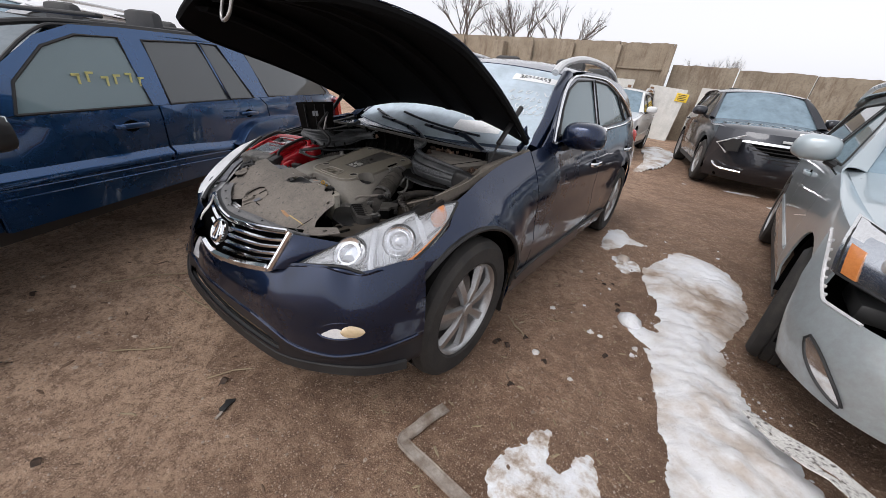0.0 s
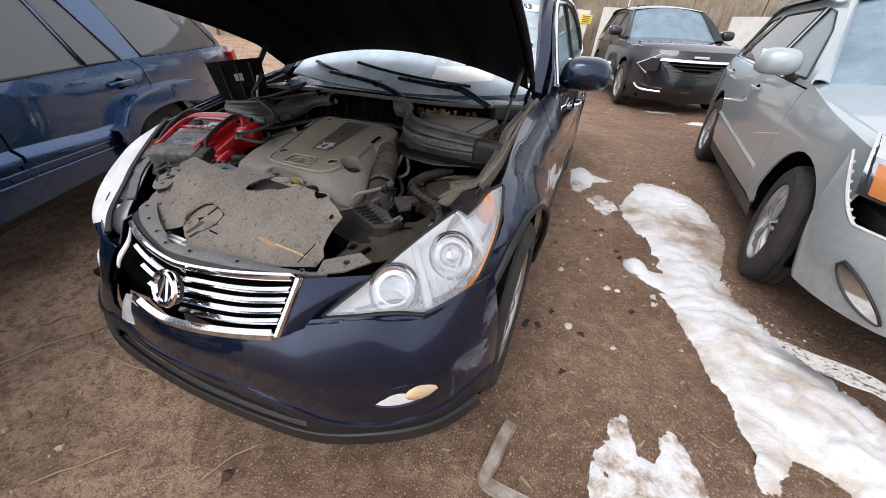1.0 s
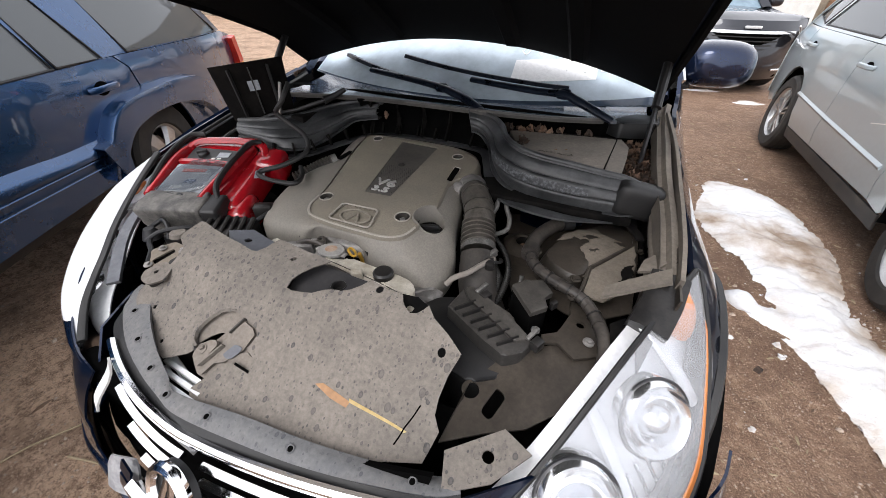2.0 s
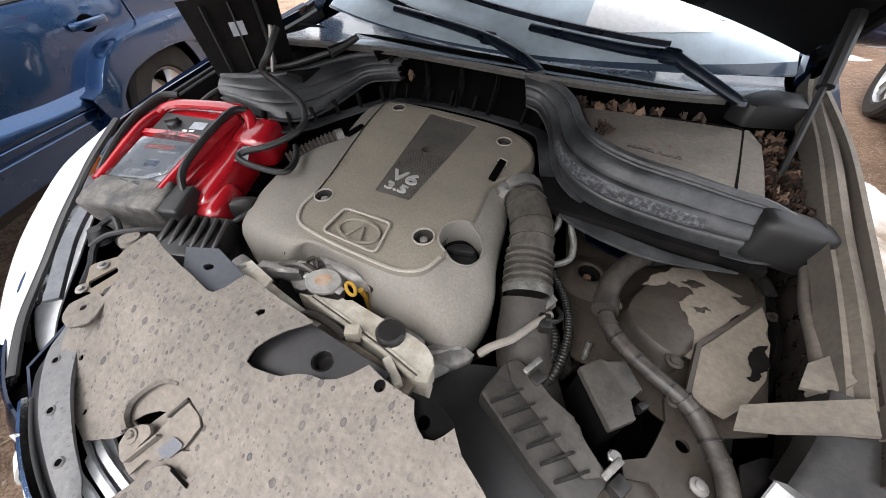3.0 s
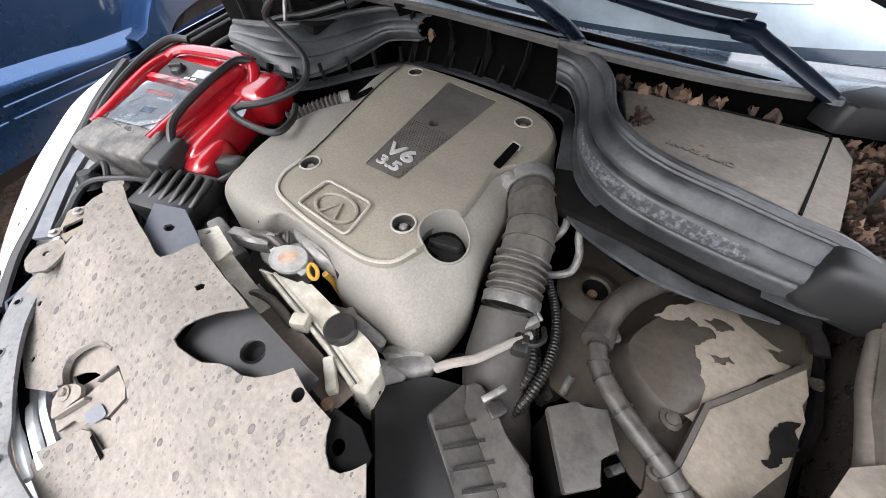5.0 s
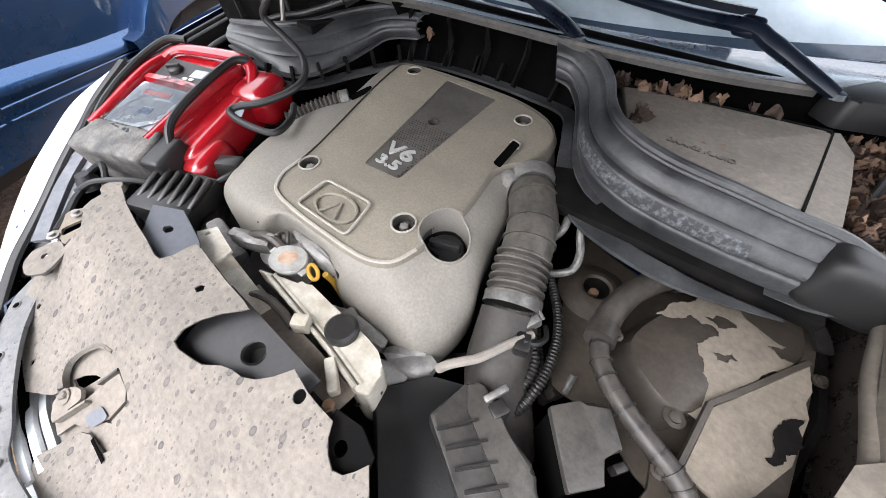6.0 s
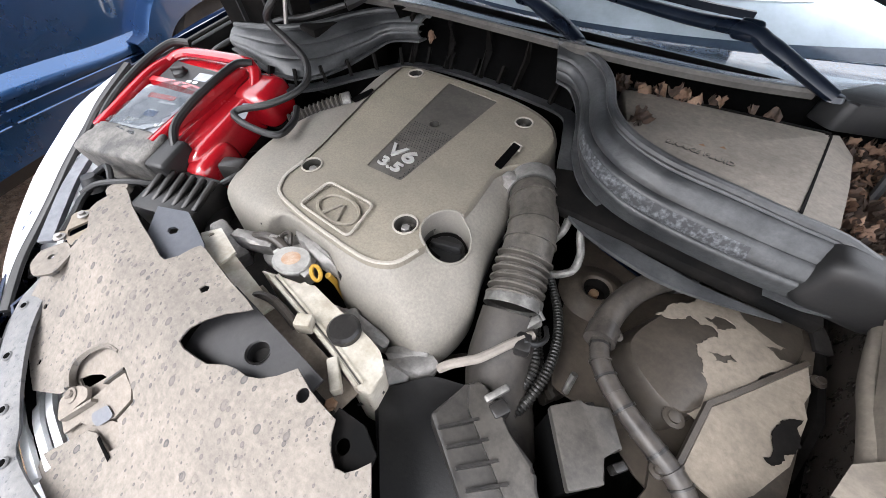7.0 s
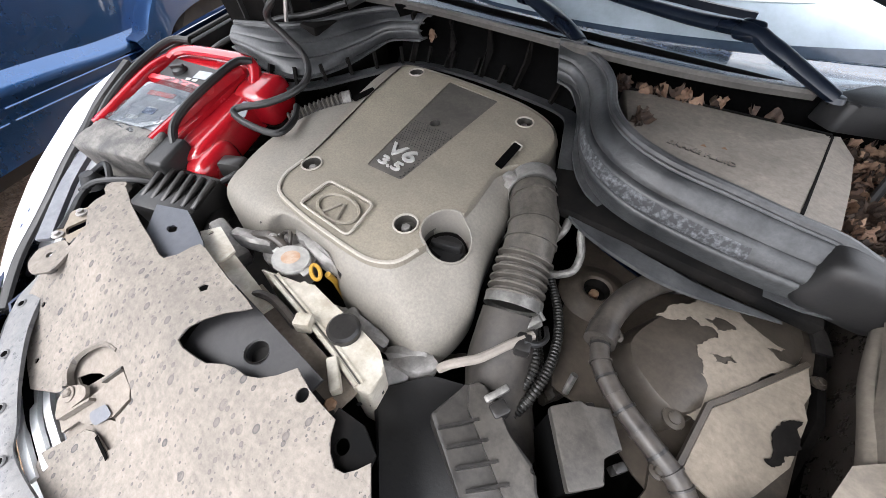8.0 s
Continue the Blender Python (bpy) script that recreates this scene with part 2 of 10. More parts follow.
def box(sx, sy, sz, at=(0, 0, 0), bevel=0.0, m=None, seg=2):
    bm = bmesh.new()
    bmesh.ops.create_cube(bm, size=1)
    bmesh.ops.scale(bm, vec=(sx, sy, sz), verts=bm.verts)
    if bevel:
        bmesh.ops.bevel(bm, geom=bm.edges[:], offset=min(bevel, 0.45 * min(sx, sy, sz)), segments=seg, affect="EDGES", profile=0.5)
    if m is not None:
        moved(bm, m)
    bmesh.ops.translate(bm, vec=at, verts=bm.verts)
    return bm


def lathe(profile, seg=32, m=None):
    """Turns a profile of (radius, height) round z."""
    bm = bmesh.new()
    rings = []
    for r, z in profile:
        rings.append([bm.verts.new((r * math.cos(2 * math.pi * k / seg), r * math.sin(2 * math.pi * k / seg), z)) for k in range(seg)] if r > 1e-5 else [bm.verts.new((0, 0, z))])
    for a, b in zip(rings, rings[1:]):
        for k in range(seg):
            j = (k + 1) % seg
            if len(a) == 1 and len(b) == 1:
                continue
            if len(a) == 1:
                bm.faces.new((a[0], b[k], b[j]))
            elif len(b) == 1:
                bm.faces.new((a[k], a[j], b[0]))
            else:
                bm.faces.new((a[k], a[j], b[j], b[k]))
    if m is not None:
        moved(bm, m)
    return bm


def cyl(r, h, at=(0, 0, 0), m=None, seg=24, bevel=0.0):
    e = min(bevel, 0.4 * h, 0.6 * r)
    prof = [(0, 0), (r - e, 0), (r, e), (r, h - e), (r - e, h), (0, h)] if e else [(0, 0), (r, 0), (r, h), (0, h)]
    bm = lathe(prof, seg, m)
    bmesh.ops.translate(bm, vec=at, verts=bm.verts)
    return bm


def spline(pts, n=8, closed=False):
    """Points along a smooth curve through pts."""
    p = [Vector(q) for q in pts]
    k = len(p)
    out = []
    for i in range(k if closed else k - 1):
        a, b, c, d = (p[(i + j) % k] if closed else p[min(max(i + j, 0), k - 1)] for j in (-1, 0, 1, 2))
        for s in range(n):
            t = s / n
            out.append(0.5 * ((2 * b) + (c - a) * t + (2 * a - 5 * b + 4 * c - d) * t * t + (3 * b - a - 3 * c + d) * t ** 3))
    if not closed:
        out.append(p[-1])
    return out


def sweep(path, section, closed=False, cap=True, scale=None, up=(0, 0, 1)):
    """Sweeps a closed section of (side, up) along a path of points."""
    bm = bmesh.new()
    path = [Vector(q) for q in path]
    rings = []
    k = len(path)
    for i, p in enumerate(path):
        a, b = (path[(i - 1) % k], path[(i + 1) % k]) if closed else (path[max(i - 1, 0)], path[min(i + 1, k - 1)])
        t = (b - a).normalized()
        side = t.cross(Vector(up))
        side = side.normalized() if side.length > 1e-4 else Vector((1, 0, 0))
        v = side.cross(t)
        s = scale(i / max(1, k - 1)) if scale else 1.0
        rings.append([bm.verts.new(p + side * (x * s) + v * (y * s)) for x, y in section])
    m = len(section)
    for i in range(k if closed else k - 1):
        a, b = rings[i], rings[(i + 1) % k]
        for j in range(m):
            bm.faces.new((a[j], a[(j + 1) % m], b[(j + 1) % m], b[j]))
    if cap and not closed:
        bm.faces.new(rings[0][::-1])
        bm.faces.new(rings[-1])
    return bm


def ring(r, n=10, sx=1.0, sy=1.0):
    return [(r * sx * math.cos(2 * math.pi * k / n), r * sy * math.sin(2 * math.pi * k / n)) for k in range(n)]


def tube(pts, r, n=10, smooth=8, closed=False, scale=None):
    return sweep(spline(pts, smooth, closed) if smooth else pts, ring(r, n), closed, True, scale)


def corrugated(pts, r, pitch=0.012, depth=0.1, n=12, smooth=12):
    """A ribbed hose."""
    path = spline(pts, smooth)
    total = sum((b - a).length for a, b in zip(path, path[1:]))
    count = max(6, int(total / pitch) * 4)
    even, acc, i = [], 0.0, 0
    dist = [0.0]
    for a, b in zip(path, path[1:]):
        dist.append(dist[-1] + (b - a).length)
    for k in range(count + 1):
        d = total * k / count
        while i < len(dist) - 2 and dist[i + 1] < d:
            i += 1
        f = (d - dist[i]) / max(1e-6, dist[i + 1] - dist[i])
        even.append(path[i].lerp(path[i + 1], f))
    return sweep(even, ring(r, n), scale=lambda u: 1 + depth * (1 if round(u * count) % 4 in (1, 2) else -1))


def thicken(bm, t):
    """Gives a sheet a back, t behind its faces, and closes its rim."""
    bm.normal_update()
    faces, rim = bm.faces[:], [e for e in bm.edges if len(e.link_faces) == 1]
    twin = {v: bm.verts.new(v.co - v.normal * t) for v in bm.verts[:]}
    for f in faces:
        bm.faces.new([twin[v] for v in reversed(f.verts)])
    for e in rim:
        a, b_ = e.verts
        try:
            bm.faces.new((a, b_, twin[b_], twin[a]))
        except ValueError:
            pass
    return bm


def grid(f, nu, nv, thick=0.0):
    bm = bmesh.new()
    v = [[bm.verts.new(f(i / nu, j / nv)) for j in range(nv + 1)] for i in range(nu + 1)]
    for i in range(nu):
        for j in range(nv):
            bm.faces.new((v[i][j], v[i + 1][j], v[i + 1][j + 1], v[i][j + 1]))
    if thick:
        thicken(bm, thick)
    return bm


def plate(outline, holes=(), place=None, step=0.0, thick=0.0, bevel=0.0):
    """A flat shape with holes, cut into strips of a step, laid on a surface by place(a, b)."""
    bm = bmesh.new()
    edges = []
    for loop in (outline, *holes):
        vs = [bm.verts.new((q[0], q[1], 0)) for q in loop]
        edges += [bm.edges.new((vs[i], vs[(i + 1) % len(vs)])) for i in range(len(vs))]
    bmesh.ops.triangle_fill(bm, edges=edges, use_beauty=True, use_dissolve=False)
    if step:
        for ax in (0, 1):
            lo, hi = min(q[ax] for q in outline), max(q[ax] for q in outline)
            k = math.floor(lo / step) + 1
            while k * step < hi - 1e-4:
                co, no = [0, 0, 0], [0, 0, 0]
                co[ax], no[ax] = k * step, 1
                bmesh.ops.bisect_plane(bm, geom=bm.verts[:] + bm.edges[:] + bm.faces[:], plane_co=co, plane_no=no, dist=1e-5)
                k += 1
    bmesh.ops.recalc_face_normals(bm, faces=bm.faces)
    if bm.faces and sum(f.normal.z for f in bm.faces) < 0:
        bmesh.ops.reverse_faces(bm, faces=bm.faces)
    if place:
        for v in bm.verts:
            v.co = place(v.co.x, v.co.y)
    if thick:
        bmesh.ops.recalc_face_normals(bm, faces=bm.faces)
        thicken(bm, thick)
    return bm


def prism(outline, z0, z1, bevel=0.0, seg=2, top=1.0):
    """An upright block over an outline; top < 1 draws its upper face in."""
    bm = bmesh.new()
    cx, cy = sum(q[0] for q in outline) / len(outline), sum(q[1] for q in outline) / len(outline)
    lo = [bm.verts.new((x, y, z0)) for x, y in outline]
    hi = [bm.verts.new((cx + (x - cx) * top, cy + (y - cy) * top, z1)) for x, y in outline]
    n = len(outline)
    bm.faces.new(lo[::-1])
    cap = bm.faces.new(hi)
    for i in range(n):
        bm.faces.new((lo[i], lo[(i + 1) % n], hi[(i + 1) % n], hi[i]))
    if bevel:
        bmesh.ops.bevel(bm, geom=list(cap.edges), offset=bevel, segments=seg, affect="EDGES", profile=0.5)
    return bm


def rounded(pts, r, n=5):
    """Rounds the corners of an outline of (a, b)."""
    out = []
    k = len(pts)
    for i in range(k):
        a, b, c = Vector(pts[i - 1]), Vector(pts[i]), Vector(pts[(i + 1) % k])
        d = min(r, 0.45 * (a - b).length, 0.45 * (c - b).length)
        p, q = b + (a - b).normalized() * d, b + (c - b).normalized() * d
        for s in range(n + 1):
            t = s / n
            out.append(tuple((p * (1 - t) ** 2 + b * 2 * t * (1 - t) + q * t * t)))
    return out


def circle(x, y, r, n=16, sx=1.0):
    return [(x + sx * r * math.cos(2 * math.pi * k / n), y + r * math.sin(2 * math.pi * k / n)) for k in range(n)]


def blob(at, size, p=4.0, n=28):
    """A smooth moulded bulge: a box whose faces swell into one another."""
    def f(u, v):
        a, e = 2 * math.pi * u, math.pi * (v - 0.5) * 0.998
        d = Vector((math.cos(e) * math.cos(a), math.cos(e) * math.sin(a), math.sin(e)))
        k = (abs(d.x) ** p + abs(d.y) ** p + abs(d.z) ** p) ** (-1 / p)
        return Vector(at) + Vector((d.x * size[0], d.y * size[1], d.z * size[2])) * k
    bm = grid(f, n, n)
    bmesh.ops.remove_doubles(bm, verts=bm.verts, dist=1e-5)
    return bm


def lettering(name, text, size, m, material, parent, depth=0.0008, label=""):
    c = bpy.data.curves.new(name, "FONT")
    c.body, c.size, c.extrude, c.align_x, c.align_y = text, size, depth, "CENTER", "CENTER"
    c.offset = 0.018 * size
    tmp = bpy.data.objects.new(name, c)
    scene.collection.objects.link(tmp)
    me = bpy.data.meshes.new_from_object(tmp.evaluated_get(bpy.context.evaluated_depsgraph_get()))
    bpy.data.objects.remove(tmp)
    bpy.data.curves.remove(c)
    me.name = name
    me.transform(m)
    me.materials.clear()
    me.materials.append(material)
    ob = new(name, me)
    ob.parent = parent
    return tagged(ob, label)




# ---- ground, snow ----
m, n, l, b = nodes_of("dirt")
co = n.new("ShaderNodeTexCoord").outputs["Object"]
d1, d2, d3 = noise_tex(n, l, 0.45, 5, 0.6, co), noise_tex(n, l, 3.2, 8, 0.72, co), noise_tex(n, l, 60, 8, 0.82, co)
d4, d5 = noise_tex(n, l, 13, 8, 0.82, co), noise_tex(n, l, 190, 5, 0.8, co)
wet = ramp(n, l, d1, [(0.35, (0.16, 0.081, 0.044)), (0.5, (0.265, 0.145, 0.085)), (0.66, (0.37, 0.224, 0.145))])
col = mix(n, l, ramp(n, l, d2, [(0.35, (0, 0, 0)), (0.7, (0.75, 0.75, 0.75))]), wet, (0.43, 0.280, 0.190))
gx = n.new("ShaderNodeSeparateXYZ")
l.new(co, gx.inputs[0])
dry = n.new("ShaderNodeMapRange")
dry.inputs["From Min"].default_value, dry.inputs["From Max"].default_value = 0.9, -0.5
l.new(gx.outputs["X"], dry.inputs["Value"])
dk = n.new("ShaderNodeMath")
dk.operation = "MULTIPLY"
l.new(dry.outputs[0], dk.inputs[0])
l.new(ramp(n, l, d2, [(0.25, (0.35, 0.35, 0.35)), (0.62, (1, 1, 1))]), dk.inputs[1])
col = mix(n, l, dk.outputs[0], col, (0.52, 0.352, 0.240))
# paler towards negative x: the stronger light there put into the colour
far = n.new("ShaderNodeMapRange")
far.inputs["From Min"].default_value, far.inputs["From Max"].default_value = 0.5, -1.1
l.new(gx.outputs["X"], far.inputs["Value"])
col = mix(n, l, far.outputs[0], col, (0.64, 0.435, 0.30))
muddy = n.new("ShaderNodeMapRange")
muddy.inputs["From Min"].default_value, muddy.inputs["From Max"].default_value = 0.7, 1.9
muddy.inputs["To Max"].default_value = 0.6
l.new(gx.outputs["X"], muddy.inputs["Value"])
col = mix(n, l, muddy.outputs[0], col, (0.155, 0.080, 0.046))
col = mix(n, l, ramp(n, l, d4, [(0.43, (0.75, 0.75, 0.75)), (0.505, (0, 0, 0))]), col, (0.15, 0.080, 0.046))
col = mix(n, l, ramp(n, l, d4, [(0.52, (0, 0, 0)), (0.62, (0.65, 0.65, 0.65))]), col, (0.54, 0.365, 0.24))
col = mix(n, l, ramp(n, l, d3, [(0.42, (0.8, 0.8, 0.8)), (0.495, (0, 0, 0))]), col, (0.125, 0.070, 0.043))
col = mix(n, l, ramp(n, l, d5, [(0.51, (0, 0, 0)), (0.58, (0.7, 0.7, 0.7))]), col, (0.56, 0.39, 0.265))
vo = n.new("ShaderNodeTexVoronoi")
vo.inputs["Scale"].default_value = 95
l.new(co, vo.inputs["Vector"])
grit = ramp(n, l, vo.outputs["Distance"], [(0.20, (1, 1, 1)), (0.36, (0, 0, 0))])
pick = n.new("ShaderNodeSeparateColor")
l.new(vo.outputs["Color"], pick.inputs[0])
gm = n.new("ShaderNodeMath")
gm.operation = "GREATER_THAN"
gm.inputs[1].default_value = 0.62
l.new(pick.outputs[0], gm.inputs[0])
gg = n.new("ShaderNodeMath")
gg.operation = "MULTIPLY"
l.new(gm.outputs[0], gg.inputs[0])
l.new(grit, gg.inputs[1])
d6 = noise_tex(n, l, 1.5, 9, 0.75, co)
col = mix(n, l, ramp(n, l, d6, [(0.40, (0.62, 0.62, 0.62)), (0.53, (0, 0, 0))]), col, (0.135, 0.072, 0.042))
col = mix(n, l, gg.outputs[0], col, (0.56, 0.41, 0.30))
l.new(col, b.inputs["Base Color"])
rr = n.new("ShaderNodeMapRange")
rr.inputs["To Min"].default_value, rr.inputs["To Max"].default_value = 0.55, 1.0
l.new(d2, rr.inputs["Value"])
l.new(rr.outputs[0], b.inputs["Roughness"])
hh = n.new("ShaderNodeMath")
hh.operation = "ADD"
ha = n.new("ShaderNodeMath")
ha.operation = "MULTIPLY_ADD"
ha.inputs[1].default_value = 2.2
l.new(d4, ha.inputs[0])
l.new(d3, ha.inputs[2])
l.new(ha.outputs[0], hh.inputs[0])
l.new(gg.outputs[0], hh.inputs[1])
bumped(n, l, b, hh.outputs[0], 0.9, 0.014)
M["dirt"] = m

def snow_stuff(name, shift, size=1.7):
    """Old snow: the lower the shift, the more mud shows through it."""
    m, n, l, b = nodes_of(name)
    co = n.new("ShaderNodeTexCoord").outputs["Object"]
    s1, s2 = noise_tex(n, l, size, 8, 0.62 + 0.012 * (size - 1.7), co), noise_tex(n, l, 55, 6, 0.7, co)
    dirty = ramp(n, l, s1, [(0.38 + shift, (0.78, 0.79, 0.81)), (0.49 + shift, (0.70, 0.69, 0.685)), (0.57 + shift, (0.52, 0.455, 0.40)), (0.66 + shift, (0.28, 0.20, 0.14))])
    l.new(mix(n, l, ramp(n, l, s2, [(0.25, (0.5, 0.5, 0.5)), (0.42, (0, 0, 0))]), dirty, (0.4, 0.33, 0.28)), b.inputs["Base Color"])
    b.inputs["Roughness"].default_value = 0.6
    b.inputs["Subsurface Weight"].default_value = 0.15
    b.inputs["Subsurface Radius"].default_value = (0.03, 0.03, 0.035)
    bumped(n, l, b, s2, 0.5, 0.012)
    return m


M["snow"], M["thin_snow"] = snow_stuff("snow", -0.005), snow_stuff("thin_snow", -0.015, 10.0)



def rise(x, y):
    """The height of the ground: ruts and hummocks, level under the cars' wheels."""
    k = min(1.0, max(0.0, (math.hypot(x, y - 2) - 0.5) / 3))
    h = 0.014 * noise.noise((x * 1.6, y * 1.6, 0.3)) + 0.008 * noise.noise((x * 6, y * 6, 2.1)) + 0.004 * noise.noise((x * 15, y * 15, 5.0))
    return h + 0.03 * k * noise.noise((x * 0.3, y * 0.3, 8.0))


def stretch(k, n, near, far):
    u = 2 * k / n - 1
    return math.copysign(near * abs(u) * 1.6 + far * abs(u) ** 7, u)


N = 230
bm = bmesh.new()
vs = [[bm.verts.new((x, y, rise(x, y))) for y in (3.0 + stretch(j, N, 5.0, 1500) for j in range(N + 1))] for x in (0.8 + stretch(i, N, 4.0, 1500) for i in range(N + 1))]
for i in range(N):
    for j in range(N):
        bm.faces.new((vs[i][j], vs[i + 1][j], vs[i + 1][j + 1], vs[i][j + 1]))
tagged(part("ground", bm, M["dirt"], None, "brown muddy dirt yard with grit and small stones", kind="structure"), category="ground")


def snow_patch(outline, height, label, step=0.05, seed=0.0, material="snow"):
    edge = spline([(x, y, 0) for x, y in outline], 10, True)
    loop = []
    for k, p in enumerate(edge):
        w = 0.035 * noise.noise((p.x * 9, p.y * 9, seed)) + 0.02 * noise.noise((p.x * 25, p.y * 25, seed))
        w2 = 0.035 * noise.noise((p.y * 9, p.x * 9, seed + 4)) + 0.02 * noise.noise((p.y * 25, p.x * 25, seed))
        loop.append((p.x + w, p.y + w2))
    arr = np.array(loop)

    def put(x, y):
        d = float(np.sqrt(((arr - (x, y)) ** 2).sum(1)).min())
        h = height * min(1.0, d / 0.16) ** 0.6 * (0.65 + 0.5 * noise.noise((x * 4, y * 4, seed)) + 0.26 * noise.noise((x * 14, y * 14, seed)) + 0.16 * noise.noise((x * 34, y * 34, seed)))
        return Vector((x, y, rise(x, y) - 0.004 + max(0.0, h)))

    bm = plate(loop, (), put, step)
    return tagged(part("snow_patch", bm, M[material], None, sharp=80), label, "snow", "snow on the ground")


snow_patch([(1.42, 2.85), (1.52, 3.30), (1.63, 3.64), (1.90, 3.62), (2.12, 3.3), (2.15, 2.66), (2.02, 2.1), (2.13, 1.62), (2.42, 1.2), (2.6, 0.9), (2.2, 0.72),
            (2.10, 0.83), (2.01, 0.88), (1.93, 0.76), (1.83, 0.68), (1.84, 0.95), (1.72, 1.39), (1.64, 1.7), (1.50, 1.86), (1.52, 1.98), (1.66, 2.03), (1.58, 2.4)],
           0.075, "long melting bank of dirty white snow on the mud", 0.026, 1.0)
snow_patch([(1.30, 0.40), (1.33, 0.72), (1.405, 0.81), (1.43, 0.69), (1.50, 0.66), (1.54, 0.82), (1.60, 0.80), (1.66, 0.6), (1.70, 0.3), (1.5, 0.2)], 0.035, "thin ragged patch of old snow", 0.02, 2.0, "thin_snow")
snow_patch([(0.93, 3.68), (1.02, 3.86), (1.2, 3.66), (1.36, 3.58), (1.2, 3.42), (1.1, 3.12), (0.99, 3.15)], 0.05, "small heap of snow behind the rear wheel", 0.05, 3.0)
snow_patch([(1.12, 3.02), (1.3, 3.06), (1.42, 2.9), (1.3, 2.72), (1.18, 2.8)], 0.03, "crumbs of icy snow on the mud", 0.04, 4.0, "thin_snow")
snow_patch([(0.42, 7.9), (0.3, 9.6), (-0.2, 12.6), (0.3, 13.2), (0.7, 12.2), (0.78, 9.6)], 0.09, "ridge of snow beside the white car", 0.12, 5.0)
snow_patch([(1.97, 8.05), (2.3, 8.2), (2.62, 8.1), (2.3, 7.98)], 0.04, "small strip of snow in front of the dark car", 0.05, 6.0)
snow_patch([(2.55, 7.3), (2.8, 7.5), (3.0, 7.3), (2.75, 7.15)], 0.04, "small lump of snow on the mud", 0.05, 7.0)
snow_patch([(1.27, 7.86), (1.33, 7.97), (1.4, 7.88), (1.33, 7.82)], 0.03, "small lump of snow on the mud", 0.03, 8.0)

# ---- the yard's wall and what stands beyond ----
m, n, l, b = nodes_of("old_concrete")
co = n.new("ShaderNodeTexCoord").outputs["Object"]
mp = n.new("ShaderNodeMapping")
mp.inputs["Scale"].default_value = (1, 1, 0.22)
l.new(co, mp.inputs[0])
c1, c2, c3 = noise_tex(n, l, 1.2, 8, 0.7, co), noise_tex(n, l, 3.0, 8, 0.75, mp.outputs[0]), noise_tex(n, l, 24, 6, 0.7, co)
col = ramp(n, l, c1, [(0.3, (0.22, 0.18, 0.135)), (0.55, (0.34, 0.285, 0.215)), (0.75, (0.43, 0.38, 0.31))])
col = mix(n, l, ramp(n, l, c2, [(0.5, (0, 0, 0)), (0.66, (0.8, 0.8, 0.8))]), col, (0.15, 0.105, 0.075))
l.new(mix(n, l, ramp(n, l, c3, [(0.3, (0.6, 0.6, 0.6)), (0.5, (0, 0, 0))]), col, (0.13, 0.105, 0.08)), b.inputs["Base Color"])
b.inputs["Roughness"].default_value = 0.95
bumped(n, l, b, c3, 0.5, 0.02)
M["concrete"] = m
M["sheet"] = surface("white_sheet", (0.55, 0.55, 0.52), (0.7, 0.69, 0.66), rough=0.6, big=3, fine=40)
M["yellow"] = surface("yellow_sign", (0.75, 0.5, 0.02), (0.8, 0.56, 0.04), rough=0.5, bump=0)
M["bark"] = surface("bark", (0.09, 0.07, 0.055), (0.16, 0.13, 0.11), rough=0.9, big=12, fine=60)
M["needle"] = surface("needles", (0.018, 0.035, 0.016), (0.04, 0.065, 0.03), rough=0.8, big=6, fine=30)

WALL_Y = 17.5


def wall_panel(x0, x1, top, y, seed):
    """One cast panel of the wall, with a chipped top edge."""
    k = 14
    line = [(x0 + (x1 - x0) * i / k, top + 0.05 * noise.noise((x0 + i * 0.7, seed, 0))) for i in range(k + 1)]
    bm = bmesh.new()
    lo = [bm.verts.new((x, y, -0.05)) for x, z in line]
    hi = [bm.verts.new((x, y, z)) for x, z in line]
    for i in range(k):
        bm.faces.new((lo[i], lo[i + 1], hi[i + 1], hi[i]))
    thicken(bm, 0.22)
    return bm


wall = tagged(thing("wall_north", None, "weathered tan concrete wall along the yard", "wall", kind="structure"))
x = -31.0
while x < -0.9:
    part("panel", wall_panel(x + 0.02, min(x + 2.0, -0.9) - 0.02, 3.45 + 0.012 * (-x), WALL_Y, x), M["concrete"], wall)
    x += 2.0
part("coping", box(30.2, 0.34, 0.07, (-16, WALL_Y + 0.1, 2.55), 0.02), M["concrete"], wall)
for k in range(15):
    part("pilaster", box(0.22, 0.16, 3.4, (-1.0 - 2.0 * k, WALL_Y - 0.1, 1.68), 0.02), M["concrete"], wall)
part("pilaster", box(0.55, 0.5, 3.35, (-8.6, WALL_Y - 0.2, 1.66), 0.03), M["concrete"], wall, "broad concrete pier")
low = tagged(thing("wall_east", None, "lower crumbling tan concrete wall of the yard", "wall", kind="structure"))
x = -0.86
while x < 24:
    part("panel", wall_panel(x + 0.015, x + 2.2, 2.78 - 0.02 * x, WALL_Y + 0.35, x), M["concrete"], low)
    x += 2.22


